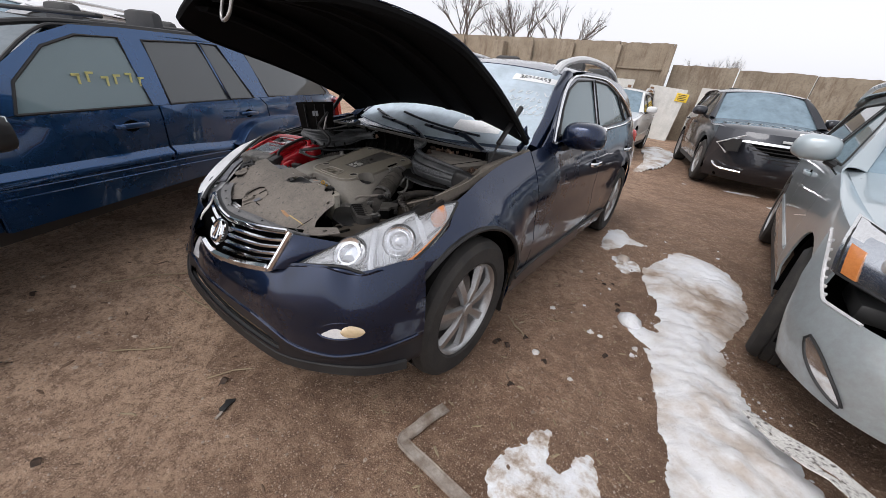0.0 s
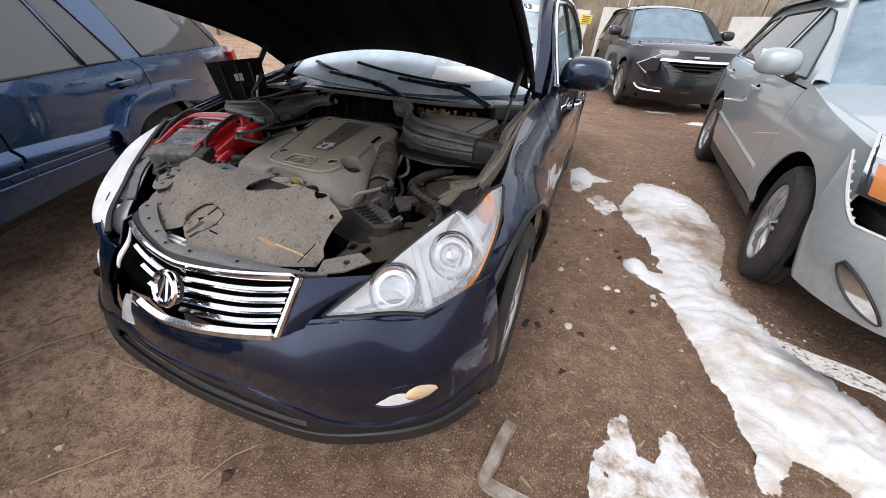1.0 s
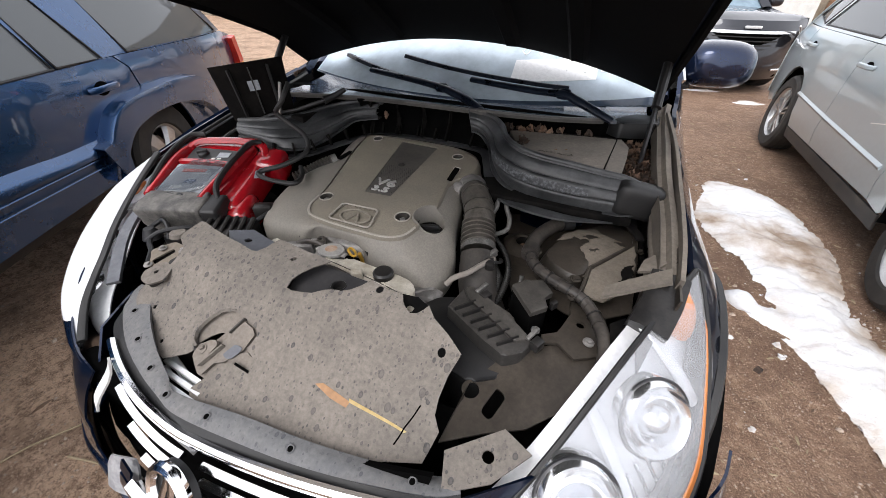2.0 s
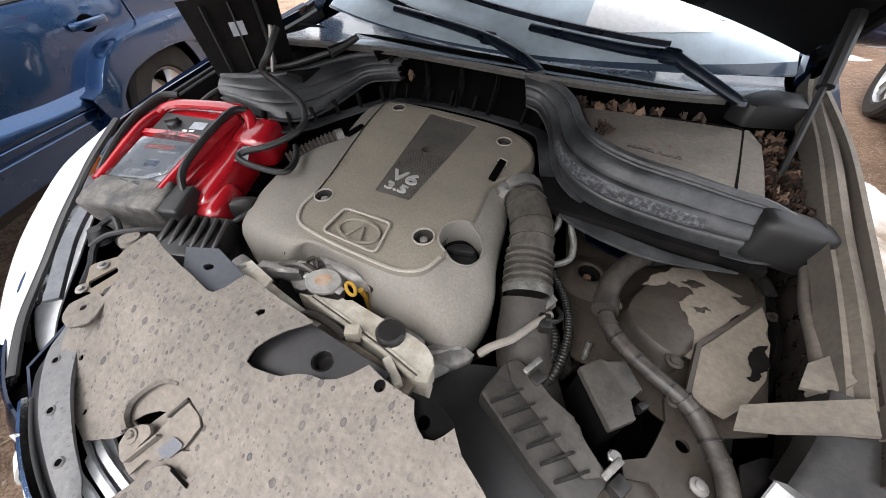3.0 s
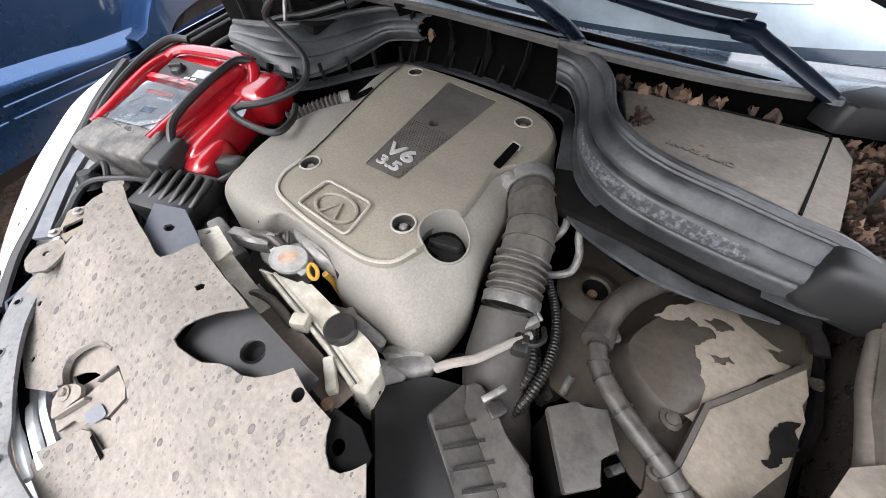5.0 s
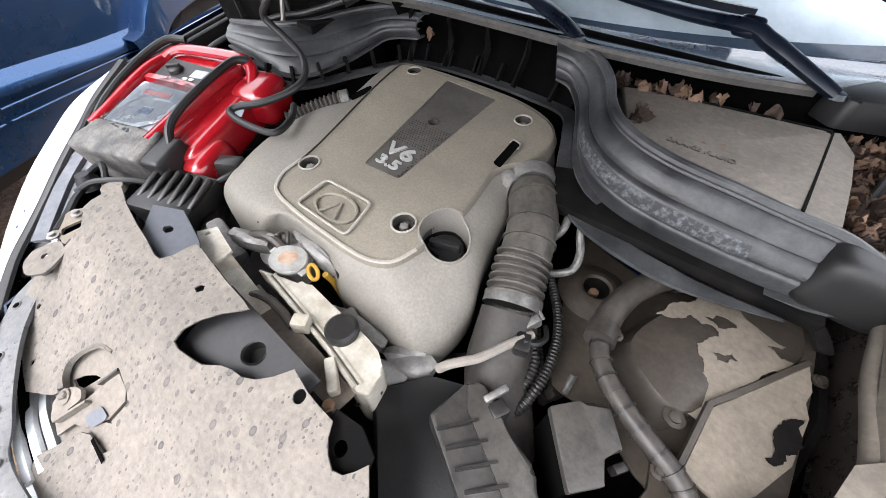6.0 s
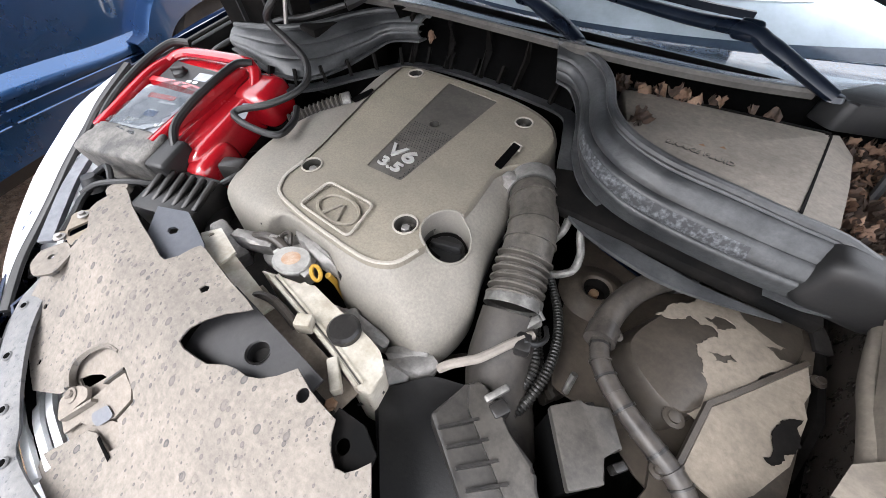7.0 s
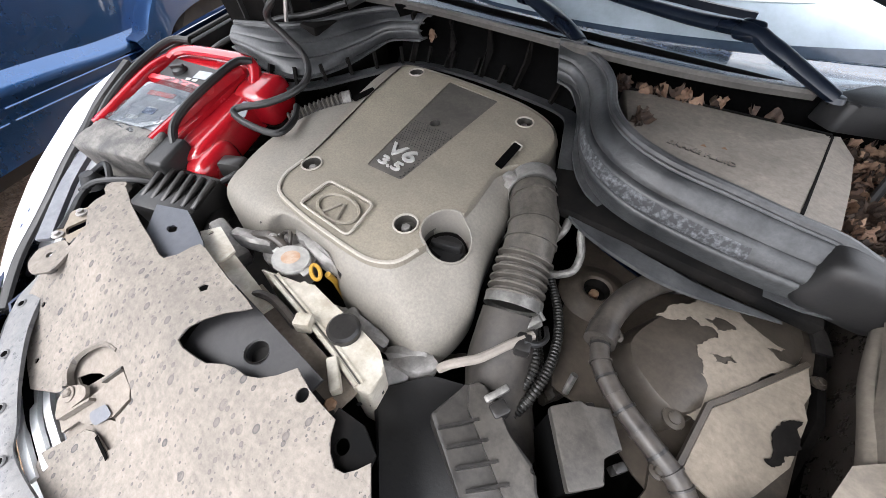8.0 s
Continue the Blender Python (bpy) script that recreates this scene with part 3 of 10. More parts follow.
def leaning_sheet(x, w, h, tilt, lean, label):
    root = thing("metal_sheet", pose(x, WALL_Y - 0.75, 0.02, -lean, tilt, 0), label, "sheet", "sheets against the wall")
    bm = bmesh.new()
    k = 40
    rows = [[bm.verts.new((-w / 2 + w * i / k, 0.012 * (1 if (i // 3) % 2 else 0), h * j)) for i in range(k + 1)] for j in (0, 1)]
    for i in range(k):
        bm.faces.new((rows[0][i], rows[0][i + 1], rows[1][i + 1], rows[1][i]))
    thicken(bm, 0.006)
    part("sheet", bm, M["sheet"], root)
    return root


sheet = leaning_sheet(-0.75, 1.35, 1.95, 4, 8, "white ribbed metal sheet leaning on the wall")
sign = thing("warning_sign", pose(-0.06, WALL_Y - 0.545, 1.62, -8, 4, 0), "small yellow warning sign on a white sheet", "sign")
part("board", box(0.42, 0.012, 0.30, (0, 0, 0), 0.003), M["yellow"], sign)
for k in range(4):
    part("bar", box(0.3 - 0.05 * (k % 2), 0.006, 0.025, (0, -0.008, 0.09 - 0.06 * k)), M["trim"], sign, "dark line of unreadable print")
leaning_sheet(1.6, 2.3, 2.0, 1, 6, "dented white metal sheet leaning on the wall")
leaning_sheet(5.6, 1.6, 1.9, -2, 7, "white metal sheet leaning on the wall")
leaning_sheet(8.6, 1.8, 1.7, -1, 7, "white metal sheet leaning on the wall")
leaning_sheet(-2.35, 0.9, 2.1, 0, 5, "grey metal sheet leaning on the wall")
gate = thing("scrap_frame", pose(-1.55, WALL_Y - 0.9, 0, 0, 0, 0), "rusty brown steel frame leaning beside the sheets", "scrap")
for k in range(3):
    part("bar", box(0.9, 0.06, 0.1, (0, 0, 1.0 + 0.35 * k), 0.01), M["rust"], gate)
for s in (-0.42, 0.42):
    part("post", box(0.12, 0.1, 1.9, (s, 0, 0.95), 0.01), M["rust"], gate)
post = thing("timber_post", pose(6.75, WALL_Y - 0.5, 0, 3, 4, 0), "brown rotten timber post by the wall", "post")
part("shaft", box(0.5, 0.16, 2.0, (0, 0, 1.0), 0.02), M["rust"], post)


def bare_tree(x, y, height, seed, label, lean=0.0, spread=0.6):
    """A leafless tree: a tapered trunk that forks again and again."""
    rng = random.Random(seed)
    root = thing("bare_tree", pose(x, y, 0), label, "tree", "bare trees behind the wall")
    twigs = []
    trunk = [Vector((0, 0, -0.2)), Vector((lean * 0.4, 0, height * 0.25)), Vector((lean, rng.uniform(-0.2, 0.2), height * 0.5))]
    part("trunk", tube(trunk, height * 0.022, 8, 5, scale=lambda u: 1 - 0.45 * u), M["bark"], root)

    def grow(p, d, length, r, depth):
        q = p + d * length + Vector((rng.uniform(-1, 1), rng.uniform(-1, 1), rng.uniform(-0.2, 0.6))) * length * 0.12
        twigs.append(sweep([p, (p + q) / 2 + Vector((rng.uniform(-1, 1), rng.uniform(-1, 1), 0)) * length * 0.05, q], ring(r, 4), cap=False, scale=lambda u: 1 - 0.5 * u))
        if depth:
            for _ in range(3 if depth > 1 else 2):
                e = (d + Vector((rng.uniform(-1, 1), rng.uniform(-1, 1), rng.uniform(-0.25, 0.7))) * spread).normalized()
                grow(p.lerp(q, rng.uniform(0.55, 1.0)), e, length * rng.uniform(0.6, 0.8), r * 0.55, depth - 1)

    for _ in range(6):
        t = rng.uniform(0.45, 1.0)
        grow(trunk[1].lerp(trunk[2], t), Vector((rng.uniform(-0.8, 0.8), rng.uniform(-0.8, 0.8), rng.uniform(0.5, 1.2))).normalized(), height * 0.2, height * 0.009, 4)
    part("branches", merge(*twigs), M["bark"], root)


bare_tree(-23, 34, 11.0, 3, "bare winter tree with a dense dark crown", 0.3)
bare_tree(-19, 36, 10.0, 5, "bare winter tree with a dense dark crown", -0.4)
bare_tree(-9.5, 21, 6.6, 8, "slender bare sapling with thin upright twigs", 0.2, 0.4)
bare_tree(-6.4, 20.5, 6.2, 9, "slender bare sapling with thin upright twigs", -0.3, 0.4)
bare_tree(-0.6, 40, 6.2, 12, "small bare tree over the wall")
bare_tree(13, 48, 6.8, 13, "small bare tree over the wall")
bare_tree(-62, 40, 13.5, 17, "distant bare tree with fine twigs")
bare_tree(-55, 46, 13.0, 18, "distant bare tree with fine twigs")


def fir(x, y, h, seed):
    rng = random.Random(seed)
    root = thing("fir_tree", pose(x, y, 0), "dark green fir tree behind the house", "tree", "firs behind the house")
    part("trunk", cyl(0.12, h * 0.98, seg=8), M["bark"], root)
    bms = []
    for k in range(230):
        z = h * (0.15 + 0.85 * rng.random() ** 0.8)
        r = (h - z) * 0.30 * rng.uniform(0.6, 1.1) + 0.1
        a = rng.uniform(0, 6.283)
        tip = Vector((math.cos(a) * r, math.sin(a) * r, z - 0.18 * r))
        base = Vector((0, 0, z))
        bms.append(sweep([base, (base + tip) / 2 + Vector((0, 0, 0.05)), tip], ring(0.11, 4, 2.0, 0.7), scale=lambda u: 1.0 - 0.8 * u))
    part("crown", merge(*bms), M["needle"], root)


fir(15.6, 52, 7.6, 1)
fir(17.4, 53, 8.1, 2)

house = thing("house", pose(16.4, 44, 0, 0, 0, 0), "white gabled house with a dark shingle roof behind the wall", "house")
M["shingle"] = surface("dark_shingle", (0.05, 0.045, 0.045), (0.09, 0.085, 0.08), rough=0.9, big=5, fine=20)
part("wall", prism([(-3.2, 0), (3.2, 0), (3.2, 9), (-3.2, 9)], 0, 3.6), M["sheet"], house)
bm = bmesh.new()
g = [bm.verts.new(p) for p in ((-3.2, -0.02, 3.6), (3.2, -0.02, 3.6), (0, -0.02, 5.3))]
bm.faces.new(g)
thicken(bm, 0.1)
part("gable", bm, M["sheet"], house, "white gable end")
for s in (-1, 1):
    bm = bmesh.new()
    q = [bm.verts.new(p) for p in ((0, -0.4, 5.45), (s * 3.6, -0.4, 3.55), (s * 3.6, 9.3, 3.55), (0, 9.3, 5.45))]
    bm.faces.new(q)
    thicken(bm, 0.16)
    part("roof", bm, M["shingle"], house)
wing = thing("house", pose(24.5, 44.5, 0), "long low house roof with dark shingles behind the wall", "house")
part("wall", prism([(-5, 0), (9, 0), (9, 7), (-5, 7)], 0, 3.3), M["sheet"], wing)
for s in (0, 1):
    bm = bmesh.new()
    q = [bm.verts.new(p) for p in ((-5.3, 3.5, 5.0), (9.3, 3.5, 5.0), (9.3, 7.3 if s else -0.4, 3.2), (-5.3, 7.3 if s else -0.4, 3.2))]
    bm.faces.new(q)
    thicken(bm, 0.16)
    part("roof", bm, M["shingle"], wing)
pole = thing("utility_pole", pose(19.2, 40, 0), "thin wooden utility pole with a crossarm", "pole")
part("shaft", cyl(0.11, 7.4, seg=10), M["bark"], pole)
part("crossarm", box(1.6, 0.1, 0.12, (0, 0, 7.0), 0.01), M["bark"], pole)
mast = thing("pole", pose(-5.1, WALL_Y + 0.6, 0, 0, 2, 0), "thin steel pole behind the wall", "pole")
part("shaft", cyl(0.03, 4.4, seg=8), M["steel"], mast)

# ---- cars: shared parts ----


def ease(a):
    a = max(0.0, min(1.0, a))
    return a * a * (3 - 2 * a)


def arc(y, z, r, a0, a1, n=14):
    """Points of a wheel arch, by angles in degrees from the car's rear over the top."""
    return [(y + r * math.cos(radians(a0 + (a1 - a0) * k / n)), z + r * math.sin(radians(a0 + (a1 - a0) * k / n))) for k in range(n + 1)]


def wheel(root, at, r, rim_r, width, side, style, steer=0.0, tread=True):
    """A tyre on an alloy rim; its outer face looks along +x times side."""
    m = pose(*at, 0, 0, steer) @ pose(0, 0, 0, 0, 90 * side, 0)
    w = width / 2
    prof = [(rim_r * 0.97, -w * 0.8), (rim_r + 0.01, -w), (r - 0.035, -w), (r - 0.008, -w * 0.82), (r, -w * 0.55), (r, -w * 0.42), (r - 0.008, -w * 0.40), (r - 0.008, -w * 0.34), (r, -w * 0.32), (r, -w * 0.05), (r - 0.008, -w * 0.03), (r - 0.008, w * 0.03), (r, w * 0.05), (r, w * 0.32), (r - 0.008, w * 0.34), (r - 0.008, w * 0.40), (r, w * 0.42), (r, w * 0.55), (r - 0.008, w * 0.82), (r - 0.035, w), (rim_r + 0.012, w * 0.98), (rim_r, w * 0.86)]
    tyre_bm = lathe(prof, 56)
    rim = lathe([(rim_r * 0.99, -w * 0.75), (rim_r * 0.93, -w * 0.5), (rim_r * 0.9, w * 0.5), (rim_r * 0.955, w * 0.83), (rim_r * 1.0, w * 0.9), (rim_r * 1.0, w * 0.8)], 56)
    hub = part("wheel", moved(rim, m), M["alloy"], root, "cast alloy wheel")
    part("tyre", moved(tyre_bm, m), M["rubber"], hub, "worn black rubber tyre")
    count, tw, bulk = {"seven": (7, 0.048, 0), "five_twin": (10, 0.026, 1), "six": (6, 0.07, 0), "five": (5, 0.10, 0)}[style]
    for k in range(count):
        a = 360 * k / count
        if style == "five_twin":
            a = 72 * (k // 2) + (9 if k % 2 else -9)
        z = w * 0.62
        sp = sweep([(0.03, 0, z + 0.012), (rim_r * 0.45, 0, z + 0.018), (rim_r * 0.8, 0, z + 0.008), (rim_r * 0.97, 0, z)],
                   [(-tw / 2, -0.012), (tw / 2, -0.012), (tw * 0.36, 0.012), (-tw * 0.36, 0.012)], scale=lambda u: 0.75 + 0.45 * u)
        part("spoke", moved(sp, m @ pose(0, 0, 0, 0, 0, a)), M["alloy"], hub)
    part("centre_cap", moved(cyl(0.034, 0.02, (0, 0, w * 0.62 + 0.012), None, 20, 0.004), m), M["alloy"] if style != "five" else M["dark_alloy"], hub)
    part("brake_disc", moved(cyl(rim_r * 0.68, 0.012, (0, 0, -0.01), None, 32), m), M["steel"], hub)
    part("inner_barrel", moved(cyl(rim_r * 0.89, 0.01, (0, 0, -w * 0.5), None, 32), m), M["void"], hub)
    return hub


def flank(root, name, outline, W, side, material, holes=(), step=0.09, thick=0.012, label=""):
    """A panel of a car's side: an outline in (along, up), bent over the car's width W."""
    bm = plate(outline, holes, lambda y, z: Vector((side * W(y, z), y, z)), step)
    bmesh.ops.recalc_face_normals(bm, faces=bm.faces)
    if sum(f.normal.x for f in bm.faces) * side < 0:
        bmesh.ops.reverse_faces(bm, faces=bm.faces)
    thicken(bm, thick)
    return part(name, bm, material, root, label)


def skin(root, name, stations, u0, u1, material, nu=14, per=5, thick=0.01, label=""):
    """A panel across the car through stations of (y, z, half width, how far its ends sweep back, how far they drop)."""
    rows = spline([Vector(s[:3]) for s in stations], per)
    more = spline([Vector((s[3], s[4], 0)) for s in stations], per)
    k = len(rows) - 1

    def f(u, v):
        i = min(int(v * k + 1e-6), k)
        a = u0 + (u1 - u0) * u
        return Vector((a * rows[i].z, rows[i].x + more[i].x * a * a, rows[i].y - more[i].y * a * a))

    return part(name, grid(f, nu, k, thick), material, root, label)


def trim_line(root, name, pts, W, side, r, material, out=0.004, smooth=5, label=""):
    path = spline([(side * (W(y, z) + out), y, z) for y, z in pts], smooth)
    return part(name, sweep(path, ring(r, 6)), material, root, label)


def pull(root, name, y, z, W, side, length, material, label=""):
    """A door handle: a bowed grip that stands off the door."""
    x = W(y, z)
    p = [(side * (x + 0.002), y - length / 2, z), (side * (x + 0.034), y - length * 0.36, z + 0.004), (side * (x + 0.04), y, z + 0.006), (side * (x + 0.034), y + length * 0.36, z + 0.004), (side * (x + 0.002), y + length / 2, z)]
    h = part(name, sweep(spline(p, 6), ring(0.012, 8, 0.8, 1.3)), material, root, label)
    part("recess", moved(cyl(0.045, 0.004, (0, 0, 0), None, 20), pose(side * (x - 0.003), y, z - 0.002, 0, 90 * side, 0) @ Matrix.Diagonal((0.75, 1.2, 1, 1))), M["void"], h)
    return h


def side_mirror(root, at, side, material, w=0.24, h=0.16, d=0.13, base=None):
    """A door mirror: a rounded shell, its glass towards the rear, on a short foot."""
    def f(u, v):
        a, b = 2 * math.pi * u, math.pi * v
        s = math.sin(b) ** 0.6
        x = 0.5 * w * math.copysign(abs(math.cos(a)) ** 0.7, math.cos(a)) * s
        z = 0.5 * h * math.copysign(abs(math.sin(a)) ** 0.7, math.sin(a)) * s
        y = -d * 0.62 * math.cos(b) if b < math.pi / 2 else d * 0.38 * min(1, -math.cos(b) * 3)
        return Vector((x * (1 - 0.12 * z / h), y + 0.06 * x * side, z))
    body = part("side_mirror", moved(grid(f, 28, 14), pose(*at)), material, root)
    part("mirror_glass", box(w * 0.86, 0.006, h * 0.8, (at[0], at[1] + d * 0.38, at[2]), 0.02), M["chrome"], body, "mirror glass")
    part("foot", sweep([(at[0] - side * w * 0.3, at[1], at[2] - h * 0.42), (at[0] - side * w * 0.62, at[1] - 0.01, at[2] - h * 0.62)], ring(0.03, 8, 1.4, 0.8)), M["trim"], body)
    return body


def cabin(root, y0, y1, w, z0, z1, wheel_x=0.36):
    """Dark floor, bulkhead, seats and steering wheel, seen dimly through the glass."""
    part("floor_pan", box(2 * w, y1 - y0, 0.04, (0, (y0 + y1) / 2, z0 - 0.3), 0.01), M["seat"], root)
    part("dashboard", box(2 * w, 0.45, 0.3, (0, y0 + 0.1, z0 - 0.12), 0.06), M["seat"], root)
    for s in (-1, 1):
        for y in (y0 + 1.05, y0 + 1.95):
            if y < y1 - 0.2:
                seat = part("seat", box(0.5, 0.5, 0.16, (s * w * 0.5, y - 0.2, z0 - 0.2), 0.05), M["seat"], root)
                part("backrest", box(0.48, 0.16, 0.62, (s * w * 0.5, y + 0.12, z0 + 0.12), 0.06, pose(0, 0, 0, -14)), M["seat"], seat)
                part("headrest", box(0.26, 0.1, 0.18, (s * w * 0.5, y + 0.22, z0 + 0.52), 0.04), M["seat"], seat)
    part("steering_wheel", moved(lathe([(0.165, -0.014), (0.18, -0.014), (0.19, 0), (0.18, 0.014), (0.165, 0.014), (0.158, 0), (0.165, -0.014)], 28), pose(wheel_x, y0 + 0.45, z0 + 0.06, -62)), M["trim"], root)


def well(root, y, z, r, w, side):
    """The dark liner of a wheel arch."""
    bm = lathe([(r, 0), (r, 0.34), (0, 0.34)], 28, pose(side * w, y, z, 0, -90 * side, 0))
    bmesh.ops.delete(bm, geom=[f for f in bm.faces if f.calc_center_median().z < z - 0.12], context="FACES")
    part("arch_liner", bm, M["void"], root)


# ---- the blue estate beside it ----

blue_car = thing("parked_car", pose(-1.328 + 0.0, -1.659, 0, 0, 0, 28.69), "older dark blue estate car with black roof rails on mud", "car", "parked cars")


def jw(y, z):
    w = 0.905
    if y < 0.9:
        w -= 0.10 * ((0.9 - y) / 0.9) ** 2
    if y > 3.6:
        w -= 0.07 * ((y - 3.6) / 1.0) ** 2
    if z > 0.93:
        w -= 0.24 * (z - 0.93) + 0.10 * max(0, z - 1.3)
    elif z < 0.45:
        w -= 0.15 * (0.45 - z)
    return w


for s in (1, -1):
    flank(blue_car, "front_wing", [(0.02, 0.62), (0.10, 0.86), (0.95, 0.95), (0.955, 0.46), *arc(0.45, 0.38, 0.43, 12, 150), (0.04, 0.62)], jw, s, M["estate_blue"])
    flank(blue_car, "front_door", [(0.965, 0.45), (0.965, 0.955), (1.14, 0.96), (1.938, 0.975), (1.942, 0.60), (1.95, 0.45)], jw, s, M["estate_blue"], label="dark blue door with chrome moulding lines")
    flank(blue_car, "rear_door", [(1.962, 0.45), (1.954, 0.60), (1.950, 0.975), (3.03, 0.992), (3.10, 0.93), (3.13, 0.80), *arc(3.17, 0.38, 0.41, 98, 170, 8), (2.75, 0.45)], jw, s, M["estate_blue"])
    flank(blue_car, "rear_quarter", [(3.045, 0.992), (3.113, 0.93), (3.143, 0.80), *arc(3.17, 0.38, 0.40, 92, 8, 12), (4.82, 0.42), (5.02, 0.50), (5.04, 0.86), (4.96, 0.94), (4.70, 0.985)], jw, s, M["estate_blue"])
    flank(blue_car, "sill", [(0.95, 0.37), (0.95, 0.445), (2.90, 0.445), (2.90, 0.38)], lambda y, z: jw(y, z) - 0.05, s, M["trim"])
    frame_out = [(0.98, 0.96), (1.20, 1.165), (1.42, 1.315), (1.62, 1.385), (1.9, 1.405), (2.9, 1.44), (3.4, 1.445), (3.96, 1.425), (4.20, 1.34), (4.70, 0.99), (3.04, 0.995), (1.14, 0.965)]
    win1 = [(1.18, 0.968), (1.24, 1.11), (1.43, 1.27), (1.62, 1.338), (1.86, 1.350), (1.90, 0.982)]
    win2 = [(2.04, 0.982), (2.02, 1.352), (2.49, 1.382), (2.62, 0.992)]
    win3 = [(2.64, 0.992), (2.515, 1.382), (2.69, 1.382), (2.95, 0.996)]
    win4 = [(3.17, 1.0), (2.98, 1.385), (3.80, 1.392), (4.0, 1.352), (4.55, 1.01), (4.53, 0.995)]
    flank(blue_car, "window_frames", frame_out, jw, s, M["estate_blue"], [win1, win2 + [], win3, win4])
    for name, win, gm_ in (("front_window", win1, "car_glass"), ("rear_window", win2, "tint_glass"), ("quarter_light", win3, "tint_glass"), ("cargo_window", win4, "tint_glass")):
        g_ = flank(blue_car, name, win, lambda y, z: jw(y, z) - 0.006, s, M[gm_], thick=0.004, label="dark tinted side glass" if gm_ == "tint_glass" else "clear side glass")
        trim_line(g_, "seal", win + win[:1], jw, s, 0.007, M["trim"], 0.001, 1)
    # flare over the rear wheel and its chrome-edged mouldings
    hi_ = spline([(y, z, 0) for y, z in ((2.54, 0.650), (2.62, 0.662), (2.68, 0.715), (2.77, 0.775), (2.92, 0.808), (3.15, 0.818), (3.45, 0.812), (3.72, 0.780), (3.90, 0.690), (3.96, 0.56))], 5)
    lo_f = spline([(y, z, 0) for y, z in ((2.60, 0.45), (2.64, 0.51), (2.70, 0.58), (2.79, 0.638), (2.90, 0.668), (3.08, 0.685), (3.32, 0.675), (3.58, 0.625), (3.76, 0.54), (3.86, 0.44))], 5)

    def flare(u, v):
        """The bulge over the rear wheel: a shelf that turns down to the arch's lip."""
        i = round(u * (len(hi_) - 1))
        q = hi_[i].lerp(lo_f[i], max(0.0, (v - 0.22) / 0.78) * 0.94 + 0.06 * min(1.0, v / 0.22))
        o = 0.066 * ease(v / 0.22) + 0.012 * v - (0.05 if v > 0.97 else 0.0)
        return Vector((s * (jw(q.x, q.y) - 0.004 + o), q.x, q.y))

    part("wheel_flare", grid(flare, len(hi_) - 1, 18, 0.006), M["estate_blue"], blue_car, "bulging flare over the rear wheel", sharp=60)
    step_line = [[(0.98, 0.712), (1.40, 0.706), (1.935, 0.700)], [(1.957, 0.700), (2.23, 0.680), (2.40, 0.664), (2.64, 0.655)]]
    for line in step_line:
        path = spline([(s * (jw(y, z) - 0.004), y, z) for y, z in line], 6)
        part("door_step", sweep(path, [(s * -0.006, 0.022), (s * 0.030, -0.012), (s * 0.040, -0.022), (s * 0.040, -0.05), (s * -0.006, -0.055)]), M["estate_blue"], blue_car, "moulded ledge along the door", sharp=50)
    for z0 in (0.632, 0.590):
        trim_line(blue_car, "bright_strip", [(0.98, z0 + 0.018), (1.935, z0 - 0.012)], jw, s, 0.0038, M["estate_blue"], 0.030)
        trim_line(blue_car, "bright_strip", [(1.957, z0 - 0.012), (2.66, z0 - 0.040)], jw, s, 0.0038, M["estate_blue"], 0.030)
    flank(blue_car, "lower_cladding", [(0.97, 0.45), (0.97, 0.655), (2.60, 0.585), (2.70, 0.45)], lambda y, z: jw(y, z) + 0.014, s, M["estate_blue"], thick=0.02)
    for y in (1.715, 2.83):
        pull(blue_car, "door_handle", y, 0.872, jw, s, 0.2, M["estate_blue"])
    # roof rails
    rail = part("roof_rail", sweep(spline([(s * 0.70, 1.36, 1.35), (s * 0.70, 1.55, 1.385), (s * 0.70, 1.8, 1.405), (s * 0.695, 2.7, 1.44), (s * 0.69, 3.3, 1.445), (s * 0.69, 3.55, 1.415)], 8), ring(0.016, 8)), M["trim"], blue_car, "black roof rail")
    for y, z in ((1.6, 1.41), (2.5, 1.44), (3.35, 1.45)):
        part("rail_foot", box(0.03, 0.10, 0.04, (s * 0.70, y, z - 0.04), 0.012), M["trim"], rail)
    trim_line(blue_car, "drip_rail", [(1.05, 1.04), (1.42, 1.325), (1.65, 1.385), (2.2, 1.415), (3.4, 1.445)], jw, s, 0.008, M["trim"], -0.01)
    tl = part("tail_lamp", sweep([(s * 0.77, 4.90, 0.925), (s * 0.77, 4.96, 0.70)], [(-0.075, -0.05), (0.07, -0.05), (0.075, 0.03), (-0.075, 0.04)]), M["red_lens"], blue_car, "red tail lamp")
    part("indicator", sweep([(s * 0.77, 4.955, 0.695), (s * 0.77, 4.965, 0.62)], [(-0.075, -0.05), (0.07, -0.05), (0.075, 0.03), (-0.075, 0.04)]), M["amber"], tl)
    well(blue_car, 0.45, 0.38, 0.42, 0.88, s)
    well(blue_car, 3.17, 0.40, 0.44, 0.88, s)
    wheel(blue_car, (s * 0.79, 0.45, 0.365), 0.365, 0.215, 0.22, s, "five")
    wheel(blue_car, (s * 0.79, 3.17, 0.365), 0.365, 0.215, 0.22, s, "five")
    side_mirror(blue_car, (s * 1.0, 0.97, 0.93), s, M["trim"], 0.22, 0.17, 0.12)
    part("headlamp", box(0.32, 0.1, 0.16, (s * 0.62, 0.03, 0.70), 0.03), M["reflector"], blue_car)
